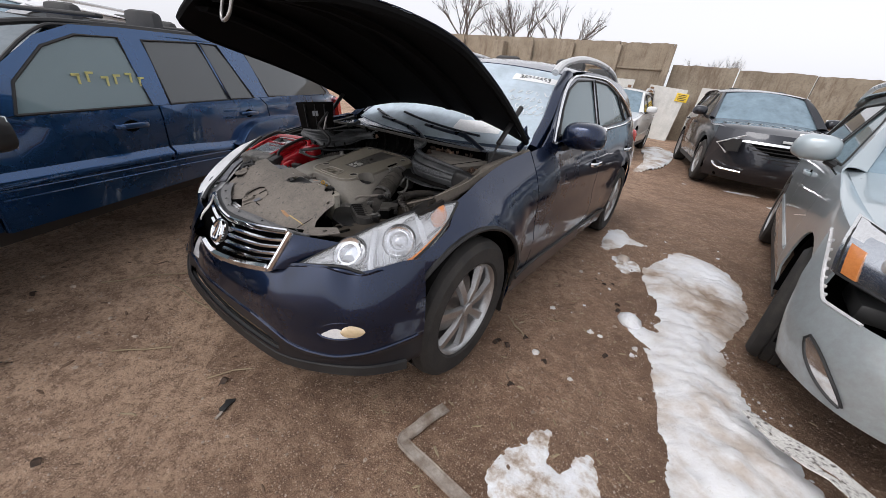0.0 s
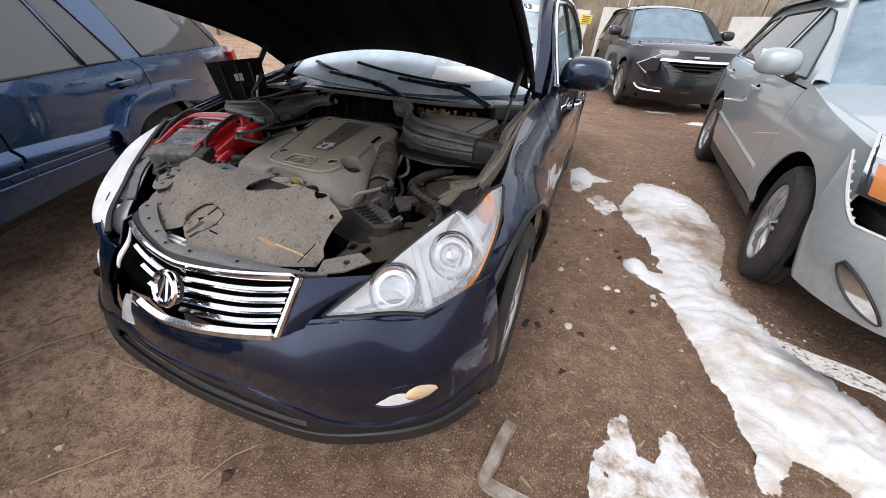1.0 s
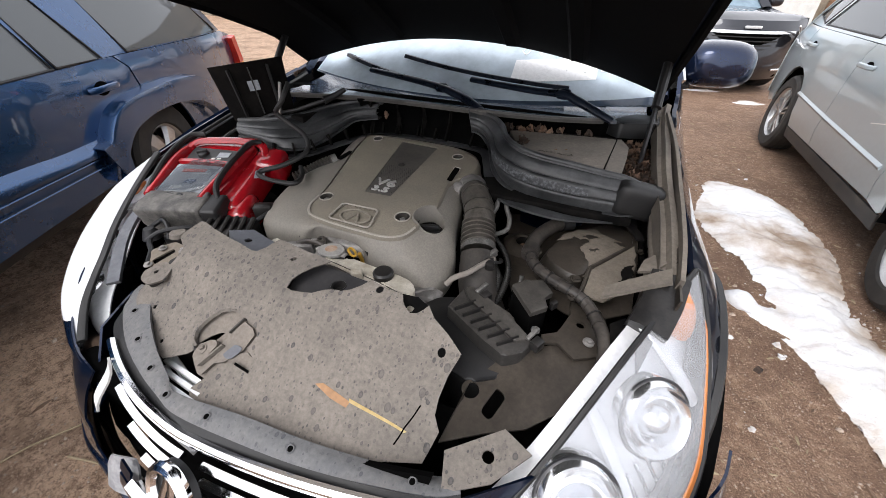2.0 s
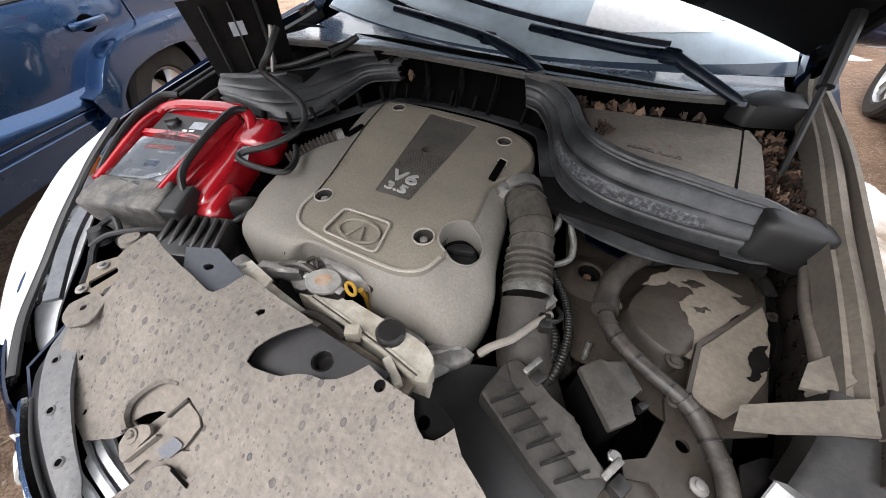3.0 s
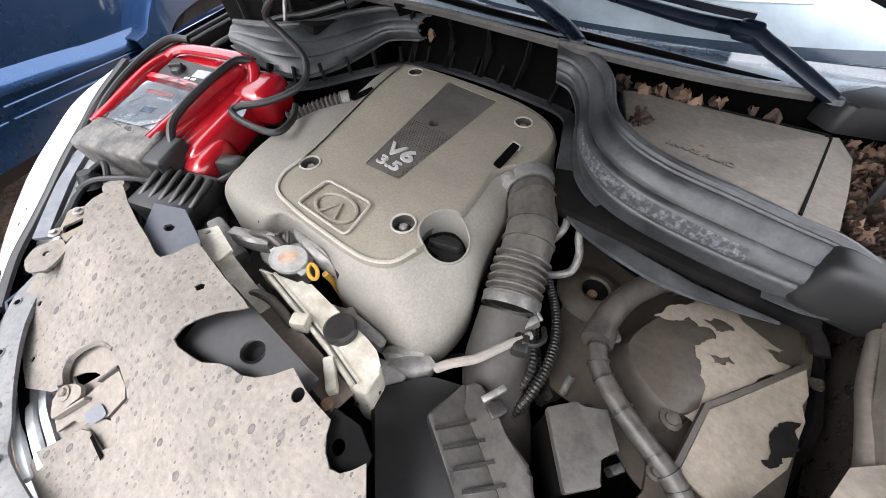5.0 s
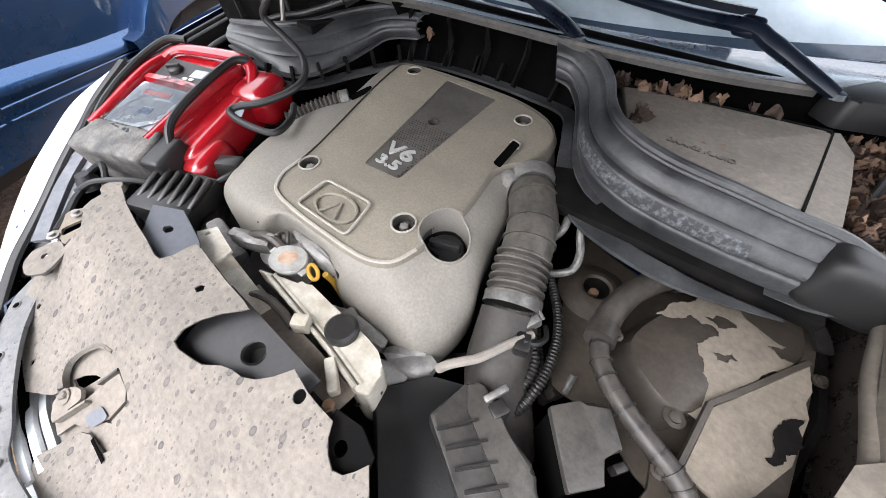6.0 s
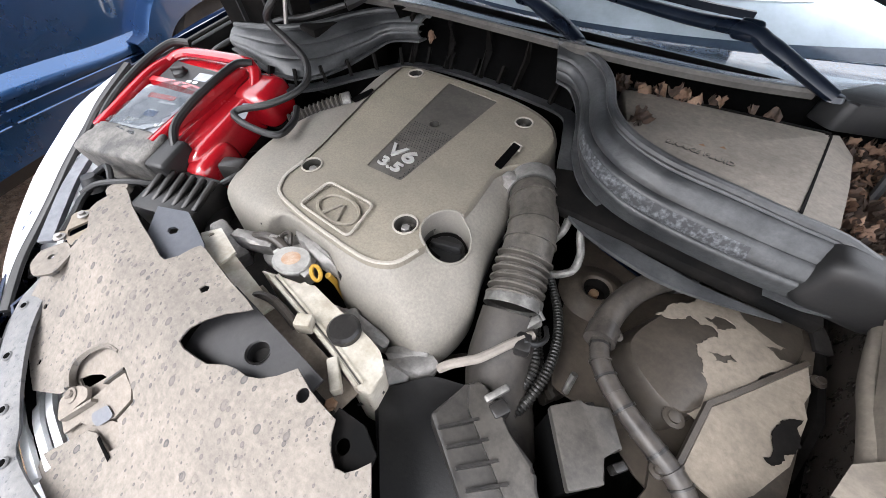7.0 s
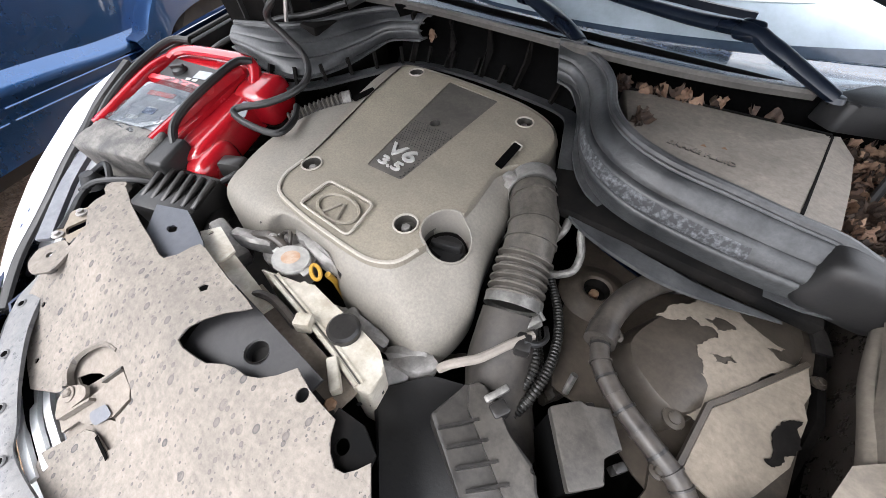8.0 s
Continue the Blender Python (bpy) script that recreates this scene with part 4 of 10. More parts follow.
skin(blue_car, "hood", [(0.05, 0.84, 0.74, 0.02, 0.03), (0.5, 0.93, 0.78, 0, 0.03), (1.0, 0.985, 0.8, 0, 0.03)], -1, 1, M["estate_blue"])
skin(blue_car, "windscreen", [(0.98, 0.985, 0.80, 0.06, 0.02), (1.30, 1.24, 0.74, 0.06, 0.02), (1.56, 1.42, 0.68, 0.06, 0.03)], -1, 1, M["screen_glass"], thick=0.005)
skin(blue_car, "roof", [(1.56, 1.385, 0.76, 0.06, 0.04), (2.0, 1.412, 0.785, 0, 0.03), (3.0, 1.435, 0.78, 0, 0.03), (3.92, 1.42, 0.74, -0.02, 0.06)], -1, 1, M["estate_blue"])
skin(blue_car, "tailgate", [(3.90, 1.43, 0.72, -0.03, 0.05), (4.38, 1.25, 0.72, -0.05, 0.03), (4.85, 0.98, 0.74, -0.05, 0), (5.0, 0.7, 0.76, -0.06, 0), (4.98, 0.5, 0.76, -0.06, 0)], -1, 1, M["estate_blue"])
skin(blue_car, "front_bumper", [(0.02, 0.82, 0.78, 0.1, 0), (-0.03, 0.66, 0.84, 0.14, 0), (-0.06, 0.5, 0.88, 0.16, 0), (0.02, 0.32, 0.86, 0.14, 0)], -1, 1, M["estate_blue"])
skin(blue_car, "rear_bumper", [(5.0, 0.55, 0.80, -0.12, 0), (5.08, 0.45, 0.80, -0.14, 0), (5.04, 0.32, 0.78, -0.14, 0)], -1, 1, M["lower_trim"])
cabin(blue_car, 1.25, 4.2, 0.70, 0.95, 1.4, 0.36)
part("underbody", box(1.5, 4.6, 0.1, (0, 2.5, 0.40), 0.03), M["void"], blue_car)
part("crossbar", box(1.36, 0.05, 0.025, (0, 1.9, 1.455), 0.01), M["trim"], blue_car)
part("crossbar", box(1.36, 0.05, 0.025, (0, 3.0, 1.48), 0.01), M["trim"], blue_car)
M["chalk"] = surface("paint_marker", (0.62, 0.58, 0.2), (0.7, 0.66, 0.3), rough=0.8, bump=0)
for k in range(6):
    y = 1.52 + 0.075 * k
    z = 1.135 + 0.012 * math.sin(k * 2.1)
    part("marker_bar", box(0.003, 0.042, 0.012, (jw(y, z) + 0.003, y, z + 0.012)), M["chalk"], blue_car, "yellow paint-marker stroke")
    part("marker_bar", box(0.003, 0.012, 0.05, (jw(y, z) + 0.003, y + 0.012 * (-1) ** k, z - 0.01)), M["chalk"], blue_car, "yellow paint-marker stroke")
for k in range(13):
    if k != 5:
        y = 1.02 + 0.047 * k
        part("badge_bar", box(0.004, 0.032, 0.03, (jw(y, 0.68) + 0.022, y, 0.672)), M["steel"], blue_car, "plain grey badge block")

# ---- the other parked cars ----


def ruled(root, name, a, b, material):
    """A narrow panel that joins two edges."""
    k = len(a) - 1
    return part(name, grid(lambda u, v: a[round(u * k)].lerp(b[round(u * k)], v) + Vector((0, 0, 0.012 * math.sin(math.pi * v))), k, 4, 0.006), material, root)


def suv(name, m, material, label, hw=0.92, length=4.6, fa=0.93, wb=2.74, r=0.36, belt=1.06, roof=1.66, nose=0.78, cowl=1.08, style="five_twin", glass="car_glass", bumper=True, steer=0.0, lamps=True, rails=True):
    """A tall estate facing -y: wings, doors, glass, roof, wheels, lamps."""
    root = thing(name, m, label, "car", "parked cars")
    ra = fa + wb

    def W(y, z):
        w = hw
        if y < fa:
            w -= 0.15 * ((fa - y) / fa) ** 2
        if y > ra:
            w -= 0.12 * ((y - ra) / (length - ra)) ** 2
        if z > belt - 0.08:
            w -= 0.10 * (z - belt + 0.08) + (0.33 * (z - belt) if z > belt else 0)
        if z > 0.8:
            w -= 0.04 * ((z - 0.8) / 0.3) ** 2 if z < 1.1 else 0.04
        if z < 0.45:
            w -= 0.2 * (0.45 - z)
        return w

    yc = fa + 0.62
    d1, d2, d3 = fa + 0.58, fa + 1.68, ra - 0.12
    for s in (1, -1):
        flank(root, "front_wing", [(0.42, nose - 0.10), (0.46, nose + 0.06), (0.8, cowl - 0.13), (yc, cowl - 0.02), (d1, cowl - 0.04), (d1, 0.34), (fa + 0.44, 0.32), *arc(fa, r + 0.02, r + 0.055, -5, 176), (fa - 0.44, 0.42)], W, s, material)
        flank(root, "front_door", [(d1 + 0.008, 0.34), (d1 + 0.008, belt - 0.03), (d2, belt), (d2, 0.33)], W, s, material)
        flank(root, "rear_door", [(d2 + 0.008, 0.33), (d2 + 0.008, belt), (ra + 0.25, belt + 0.03), (ra + 0.22, 0.85), (ra - 0.1, r + 0.42), *arc(ra, r + 0.02, r + 0.055, 105, 172, 6), (d3 - 0.3, 0.33)], W, s, material)
        flank(root, "rear_quarter", [(ra + 0.26, belt + 0.03), (ra + 0.23, 0.85), *arc(ra, r + 0.02, r + 0.055, 98, 4, 8), (length - 0.3, 0.34), (length - 0.02, 0.5), (length - 0.05, 0.95), (length - 0.2, belt + 0.04)], W, s, material)
        flank(root, "sill", [(fa + 0.42, 0.22), (fa + 0.42, 0.315), (ra - 0.4, 0.32), (ra - 0.4, 0.23)], W, s, M["lower_trim"])
        trim_line(root, "rub_strip", [(d1 + 0.05, 0.52), (d2 - 0.05, 0.56), (d2 + 0.05, 0.565), (ra - 0.32, 0.60)], W, s, 0.02, material, -0.008)
        fo = [(yc, cowl - 0.02), (yc + 0.42, roof - 0.27), (yc + 0.75, roof - 0.12), (yc + 1.2, roof - 0.07), (ra, roof - 0.09), (ra + 0.4, roof - 0.14), (length - 0.12, belt + 0.05), (ra + 0.2, belt + 0.032), (d2, belt + 0.004), (d1, belt - 0.02)]
        w1 = [(d1 + 0.16, belt + 0.02), (yc + 0.52, roof - 0.30), (yc + 0.80, roof - 0.18), (d2 - 0.05, roof - 0.145), (d2 - 0.04, belt + 0.03)]
        w2 = [(d2 + 0.05, belt + 0.03), (d2 + 0.05, roof - 0.14), (ra - 0.05, roof - 0.16), (ra + 0.2, belt + 0.055)]
        w3 = [(ra + 0.27, belt + 0.06), (ra + 0.05, roof - 0.17), (ra + 0.35, roof - 0.2), (length - 0.35, belt + 0.12)]
        flank(root, "window_frames", fo, W, s, material, [w1, w2, w3])
        for nm, wv, gl in (("front_window", w1, glass), ("rear_window", w2, "tint_glass"), ("quarter_light", w3, "tint_glass")):
            g_ = flank(root, nm, wv, lambda y, z: W(y, z) - 0.006, s, M[gl], thick=0.004)
            trim_line(g_, "seal", wv + wv[:1], W, s, 0.008, M["trim"], 0.0, 1)
        pull(root, "door_handle", d2 - 0.16, belt - 0.13, W, s, 0.2, material)
        pull(root, "door_handle", ra + 0.02, belt - 0.10, W, s, 0.2, material)
        if rails:
            rl = part("roof_rail", sweep(spline([(s * (hw - 0.24), yc + 0.8, roof - 0.06), (s * (hw - 0.24), yc + 1.0, roof + 0.0), (s * (hw - 0.24), ra, roof + 0.01), (s * (hw - 0.24), ra + 0.4, roof - 0.07)], 8), ring(0.02, 8, 1.2, 1)), M["bezel"], root)
        well(root, fa, r + 0.02, r + 0.05, hw - 0.03, s)
        well(root, ra, r + 0.02, r + 0.05, hw - 0.03, s)
        wheel(root, (s * (hw - 0.12), fa, r), r, r * 0.66, 0.23, s, style, steer)
        wheel(root, (s * (hw - 0.12), ra, r), r, r * 0.66, 0.23, s, style)
        side_mirror(root, (s * (hw + 0.09), d1 + 0.33, belt + 0.10), s, material, 0.25, 0.17, 0.15)
        if lamps:
            lamp = part("headlamp", grid(lambda u, v: Vector((s * (0.42 + 0.40 * u), 0.02 + 0.36 * u ** 2.2 + 0.05 * v, nose - 0.17 + (0.12 + 0.08 * u) * v + 0.05 * u)), 12, 4, 0.02), M["reflector"], root, "clear headlamp")
            part("lens", grid(lambda u, v: Vector((s * (0.41 + 0.42 * u), 0.005 + 0.36 * u ** 2.2 + 0.05 * v, nose - 0.175 + (0.125 + 0.085 * u) * v + 0.05 * u)), 12, 4, 0.004), M["lens"], lamp)
        hood_edge = spline([(s * (hw - 0.20), 0.40, nose + 0.016), (s * (hw - 0.135), 0.60, nose + 0.085), (s * (hw - 0.105), 1.03, cowl - 0.105), (s * (hw - 0.095), yc + 0.17, cowl - 0.033)], 4)
        wing_edge = spline([(s * W(y, z), y, z) for y, z in ((0.46, nose + 0.055), (0.62, nose + 0.5 * (cowl - 0.13 - nose) + 0.03), (1.0, cowl - 0.10), (yc + 0.14, cowl - 0.02))], 4)
        ruled(root, "wing_top", hood_edge, wing_edge, material)
        screen_edge = spline([(s * (hw - 0.165), yc + 0.08, cowl - 0.02), (s * (hw - 0.245), yc + 0.47, roof - 0.32), (s * (hw - 0.315), yc + 0.82, roof - 0.10)], 5)
        frame_edge = spline([(s * W(y, z), y, z) for y, z in ((yc + 0.03, cowl - 0.01), (yc + 0.42, roof - 0.275), (yc + 0.78, roof - 0.12))], 5)
        ruled(root, "pillar", screen_edge, frame_edge, material)
        if bumper:
            nose_edge = spline([(s * (hw - 0.28), 0.29, nose + 0.02), (s * (hw - 0.21), 0.28, nose - 0.14), (s * (hw - 0.09), 0.385, 0.5), (s * (hw - 0.06), 0.43, 0.34)], 4)
            ruled(root, "wing_nose", nose_edge, spline([(s * W(y, z), y, z) for y, z in ((0.47, nose + 0.05), (0.43, nose - 0.10), (0.46, 0.5), (0.49, 0.36))], 4), material)
        part("tail_lamp", box(0.2, 0.12, 0.24, (s * (hw - 0.27), length - 0.08, 0.9), 0.04), M["red_lens"], root)
    skin(root, "hood", [(0.14, nose + 0.02, hw - 0.17, 0.26, 0.0), (0.5, nose + 0.12, hw - 0.105, 0.10, 0.03), (1.0, cowl - 0.05, hw - 0.075, 0.03, 0.05), (yc + 0.0, cowl + 0.012, hw - 0.065, 0.17, 0.04)], -1, 1, material)
    skin(root, "windscreen", [(yc - 0.06, cowl - 0.01, hw - 0.15, 0.16, 0.02), (yc + 0.35, roof - 0.30, hw - 0.23, 0.14, 0.03), (yc + 0.72, roof - 0.06, hw - 0.30, 0.12, 0.05)], -1, 1, M["dark_screen"], thick=0.005, label="clear windscreen glass")
    skin(root, "roof", [(yc + 0.72, roof - 0.055, hw - 0.2, 0.1, 0.06), (yc + 1.2, roof, hw - 0.19, 0, 0.07), (ra, roof - 0.01, hw - 0.19, 0, 0.07), (ra + 0.5, roof - 0.08, hw - 0.22, 0, 0.06)], -1, 1, material)
    skin(root, "tailgate", [(ra + 0.5, roof - 0.085, hw - 0.24, 0, 0.06), (length - 0.15, belt + 0.06, hw - 0.14, -0.05, 0), (length, 0.9, hw - 0.1, -0.08, 0), (length + 0.02, 0.4, hw - 0.1, -0.1, 0)], -1, 1, material)
    if bumper:
        skin(root, "front_bumper", [(0.10, nose + 0.02, hw - 0.26, 0.2, 0), (0.02, nose - 0.14, hw - 0.2, 0.26, 0), (-0.03, 0.5, hw - 0.08, 0.42, 0), (-0.01, 0.34, hw - 0.05, 0.44, 0), (0.08, 0.2, hw - 0.07, 0.42, 0)], -1, 1, material)
    cabin(root, yc + 0.15, length - 0.4, hw - 0.2, belt - 0.02, roof)
    # unseen tray added to block light and darken the ground below the nose
    part("shade_tray", box(2 * hw - 0.5, fa + 0.3, 0.03, (0, 0.5 * fa + 0.50, 0.235), 0.01), M["void"], root)
    part("underbody", box(2 * hw - 0.4, length - 0.5, 0.1, (0, length / 2 + 0.05, 0.27), 0.03), M["void"], root)
    return root, W


silver, sw = suv("parked_car", pose(2.96, 1.26, 0, 0, 0, -4.2), M["silver"], "silver family estate, front bumper torn loose", hw=0.91, length=4.75, fa=0.93, wb=2.74, r=0.355, belt=1.07, roof=1.66, nose=0.86, cowl=1.10, bumper=False, steer=-8, lamps=False)
# dusty plastic, darker than the body paint to include the bumper's shade
M["silver_plastic"] = paint("dusty_shaded_silver", (0.30, 0.335, 0.345), (0.40, 0.44, 0.45), dirty=0.6, metal=0.25, rough=0.42)
# the loose bumper
bl = [(-0.935, 0.50), (-0.925, 0.41), (-0.885, 0.28), (-0.82, 0.16), (-0.73, 0.06), (-0.60, -0.005), (-0.3, -0.07), (0, -0.09), (0.3, -0.07), (0.60, 0.0), (0.8, 0.14), (0.86, 0.4)]
bp = spline([(x, y, 0) for x, y in bl], 6)


def silver_bumper(u, v):
    k = u * (len(bp) - 1)
    i = min(int(k), len(bp) - 2)
    p = bp[i].lerp(bp[i + 1], k - i)
    top = 0.655 + 0.265 * max(0.0, 1 - u * 5.5) ** 1.3
    bot = 0.30 + 0.20 * max(0.0, 1 - u * 9) ** 1.2
    z = bot + (top - bot) * v
    back = 0.05 * max(0.0, 1 - 2.2 * v) ** 1.6 + 0.045 * max(0.0, (z - 0.50) / 0.16) ** 1.5 * min(1.0, 4 * u)
    d = Vector((0 - p.x * 0.8, 0.9 - p.y, 0)).normalized()
    return Vector((p.x + d.x * back, p.y + d.y * back, z))


sb = part("loose_bumper", grid(silver_bumper, 54, 16, 0.006), M["silver_plastic"], silver, "silver plastic bumper hanging off the wing")
def fog_pt(a, w, o=0.006):
    """A point of the slanting fog lamp: a along it, w across it from -1 to 1."""
    half = 0.085 * math.sin(math.pi * min(1.0, 0.08 + 0.9 * a)) ** 0.7
    q = silver_bumper(0.227 + 0.15 * a + 0.16 * half * w, 0.60 - 0.48 * a + half * w)
    return q + Vector((-0.7, -0.7, 0)) * o


fog = part("fog_lamp", grid(lambda u, v: fog_pt(u, 2 * v - 1), 14, 6, 0.006), M["reflector"], sb, "clear slanting fog lamp")
part("bezel", sweep([fog_pt(k / 14, 1.05) for k in range(15)] + [fog_pt(1 - k / 14, -1.05) for k in range(15)], ring(0.006, 6), True), M["trim"], fog)
lo_ = [silver_bumper(0.002 + 0.30 * k / 20, 1.0) for k in range(21)]
part("torn_edge", sweep(lo_, ring(0.007, 6)), M["bezel"], sb)
for k in range(7):
    p = silver_bumper(0.03 + 0.022 * k, 1.0)
    part("clip", box(0.014, 0.010, 0.014, (p.x + 0.008, p.y + 0.006, p.z + 0.002), 0.003), M["bezel"], sb)
part("bumper_beam", box(1.3, 0.12, 0.16, (0.05, 0.14, 0.55), 0.03), M["void"], silver)
part("radiator", box(1.25, 0.06, 0.5, (0.1, 0.34, 0.55), 0.01), M["void"], silver)
part("headlamp_carrier", box(1.55, 0.3, 0.08, (0, 0.42, 0.66), 0.02), M["trim"], silver)
for s in (-1, 1):
    def lampf(u, v, o=0.0):
        x = 0.50 + 0.36 * u + 0.015 * math.sin(3 * v)
        return Vector((s * x, 0.10 - o + 0.29 * u ** 1.8 + 0.14 * v * v * u, 0.72 + 0.04 * u + (0.12 + 0.10 * u) * v))
    hl_ = part("headlamp", grid(lambda u, v: lampf(u, v, -0.03), 16, 6, 0.02), M["reflector"], silver, "clear headlamp with amber corner")
    part("lens", grid(lampf, 16, 6, 0.004), M["lens"], hl_)
    part("rim", sweep([lampf(u, v) for u, v in [(k / 12, 0) for k in range(13)] + [(1, k / 5) for k in range(1, 6)] + [(1 - k / 12, 1) for k in range(1, 13)] + [(0, 1 - k / 5) for k in range(1, 5)]], ring(0.007, 6), True), M["trim"], hl_)
    part("indicator", grid(lambda u, v: lampf(0.86 + 0.11 * u, 0.05 + 0.55 * v, 0.004), 4, 4, 0.004), M["amber"], hl_, "amber corner reflector")
    for u, v, rr_ in ((0.45, 0.35, 0.075), (0.62, 0.72, 0.05)):
        p = lampf(u, v, 0.0)
        part("projector", moved(lathe([(0, 0.012), (rr_ * 0.6, 0.008), (rr_ * 0.75, 0.0), (rr_, 0.012), (rr_, -0.03)], 24), pose(p.x, p.y + 0.0, p.z, 90, 0, s * -20)), M["bezel"], hl_)
part("scratch", grid(lambda u, v: Vector((-(sw(1.45 + 0.5 * u, 0.78 - 0.1 * u) + 0.002), 1.45 + 0.5 * u, 0.78 - 0.1 * u + 0.006 * (v - 0.5))), 8, 1, 0.001), M["white_plastic"], silver)

dark_car, kw = suv("parked_car", pose(2.55, 7.82, 0, 0, 0, 11.5) @ Matrix.Scale(1.10, 4), M["charcoal"], "dark grey sport utility car with frost on its hood", hw=0.935, length=4.6, fa=0.9, wb=2.7, r=0.36, belt=1.08, roof=1.66, nose=0.93, cowl=1.1, style="six", glass="tint_glass", lamps=False, rails=False)
part("grille_bar", grid(lambda u, v: Vector((-0.66 + 1.32 * u, -0.035 + 0.26 * (2 * u - 1) ** 2 * 0.9 + 0.01 * v, 0.80 + 0.035 * v)), 20, 2, 0.02), M["chrome"], dark_car, "chrome bar across the grille")
part("grille", grid(lambda u, v: Vector((-0.62 + 1.24 * u, -0.02 + 0.24 * (2 * u - 1) ** 2, 0.52 + 0.27 * v)), 20, 6, 0.02), M["void"], dark_car, "black mesh grille")
for k in range(5):
    part("grille_slat", grid(lambda u, v: Vector((-0.6 + 1.2 * u, -0.035 + 0.24 * (2 * u - 1) ** 2, 0.55 + 0.05 * k + 0.014 * v)), 16, 1, 0.012), M["trim"], dark_car)
part("badge_bar", box(0.22, 0.02, 0.035, (0, 0.02, 0.875), 0.008), M["bezel"], dark_car, "plain silver badge block on the nose")
for s in (-1, 1):
    kf = lambda u, v: Vector((s * (0.52 + 0.36 * u), 0.03 + 0.40 * u ** 2 - 0.012, 0.62 + 0.27 * v - 0.04 * u))
    hl_ = part("headlamp", grid(lambda u, v: kf(0.2 + 0.5 * u * (1 - abs(2 * v - 1) * 0.35), 0.15 + 0.7 * v), 10, 8, 0.02), M["trim"], dark_car, "dark triangular headlamp")
    part("light_blade", sweep([kf(0.15, 1.08), kf(0.9, 0.55), kf(0.55, 0.05)], ring(0.013, 6)), M["bezel"], hl_, "white boomerang-shaped running light")
    part("light_cell", sweep([kf(0.22, 0.82), kf(0.62, 0.56), kf(0.40, 0.22)], ring(0.010, 6)), M["bezel"], hl_)
    part("fog_trim", sweep(spline([(s * 0.82, 0.25, 0.44), (s * 0.74, 0.12, 0.37), (s * 0.45, 0.0, 0.355)], 6), ring(0.022, 8, 1, 0.8)), M["chrome"], dark_car, "chrome trim below the fog lamp")
for k in range(9):
    x0 = -0.62 + 0.155 * k
    part("frost_streak", grid(lambda u, v: Vector((x0 * (0.80 + 0.3 * u) + 0.014 * (v - 0.5) * (1 + u), 0.46 + 0.10 * x0 * x0 + 0.75 * u, 1.040 + 0.022 * u - 0.05 * x0 * x0 + 0.012 * math.sin(math.pi * u))), 8, 1, 0.003), M["bezel"], dark_car, "streak of frost on the hood")
white, ww = suv("parked_car", pose(-1.0, 8.9, 0, 0, 0, 2), M["white_paint"], "white estate car parked behind the dark blue one", glass="tint_glass", style="five", nose=0.84)
copy_thing(white, pose(-5.3, 10.4, 0.02, 0, 0, 8) @ Matrix.Scale(1.16, 4))
copy_thing(white, pose(-4.6, -1.9, 0, 0, 0, 33) @ Matrix.Scale(1.04, 4))

M["hazed_lens"] = filmed_glass("hazed_lens", (0.92, 0.93, 0.94), 0.18, 0.92, (0.97, 0.98, 1.0))
M["milky_lens"] = filmed_glass("milky_lens", (0.84, 0.85, 0.87), 0.66, 0.9, (0.97, 0.98, 1.0))
# black band lifted to blue: reflected sky put into its base colour
M["band_black"] = surface("sky_tinted_black_band", (0.045, 0.068, 0.10), (0.075, 0.10, 0.14), rough=0.12, bump=0, spec=0.5)
M["valance"] = surface("satin_black_valance", (0.006, 0.007, 0.011), (0.012, 0.013, 0.018), rough=0.4, big=5, fine=160, bump=0.05)
# pale amber paints the fog lamp's warm glow; it emits nothing
M["warm_lens"] = surface("warm_glow_fog_lens", (0.62, 0.47, 0.27), (0.72, 0.6, 0.42), rough=0.25, bump=0, coat=0.6)
M["flap_grey"] = surface("broken_grey_plastic", (0.24, 0.24, 0.25), (0.42, 0.42, 0.43), rough=0.5, big=30, fine=120)

# ---- the dark blue car with the open hood: outside ----
ex = thing("open_hood_car", None, "dark blue crossover car, hood propped open, bumper broken", "car", "parked cars")
FA, RA, WR = 0.85, 3.65, 0.352


def xw(y, z):
    w = 0.893
    if y < 0.95:
        w -= 0.12 * ((0.95 - y) / 0.47) ** 2
    if y > 3.5:
        w -= 0.10 * ((y - 3.5) / 1.1) ** 2
    k = min(1.0, max(0.0, (y - 0.8) / 0.9))
    if z > 0.6:
        zz = min(z, 1.03)
        w -= (0.18 * (1 - k) + 0.062 * k) * ((zz - 0.6) / 0.35) ** 2
    if z > 1.03:
        w -= 0.36 * (z - 1.03)
    if z < 0.5:
        w -= 0.14 * (0.5 - z)
    for a in (FA, RA):
        d = math.hypot(y - a, z - 0.36)
        w += 0.02 * max(0.0, 1 - abs(d - 0.42) / 0.10)
    if 1.3 < y < 3.5:
        w -= 0.022 * math.exp(-((z - 0.66) / 0.10) ** 2)
    return w


def dent(p):
    """The car's right front corner is pushed in and back."""
    if p.x >= 0:
        return p
    w = ease((p.z - 0.22) / 0.36) * (1 - ease((p.y - 0.36) / 0.36))
    return Vector((p.x + 0.36 * w * max(0.0, -p.x - 0.36), p.y + 0.05 * w * ease(-p.x / 0.4), p.z))


def line_at(points, x):
    """The height of a broken line at x."""
    for (x0, z0), (x1, z1) in zip(points, points[1:]):
        if x <= x1:
            return z0 + (z1 - z0) * max(0.0, x - x0) / (x1 - x0)
    return points[-1][1]


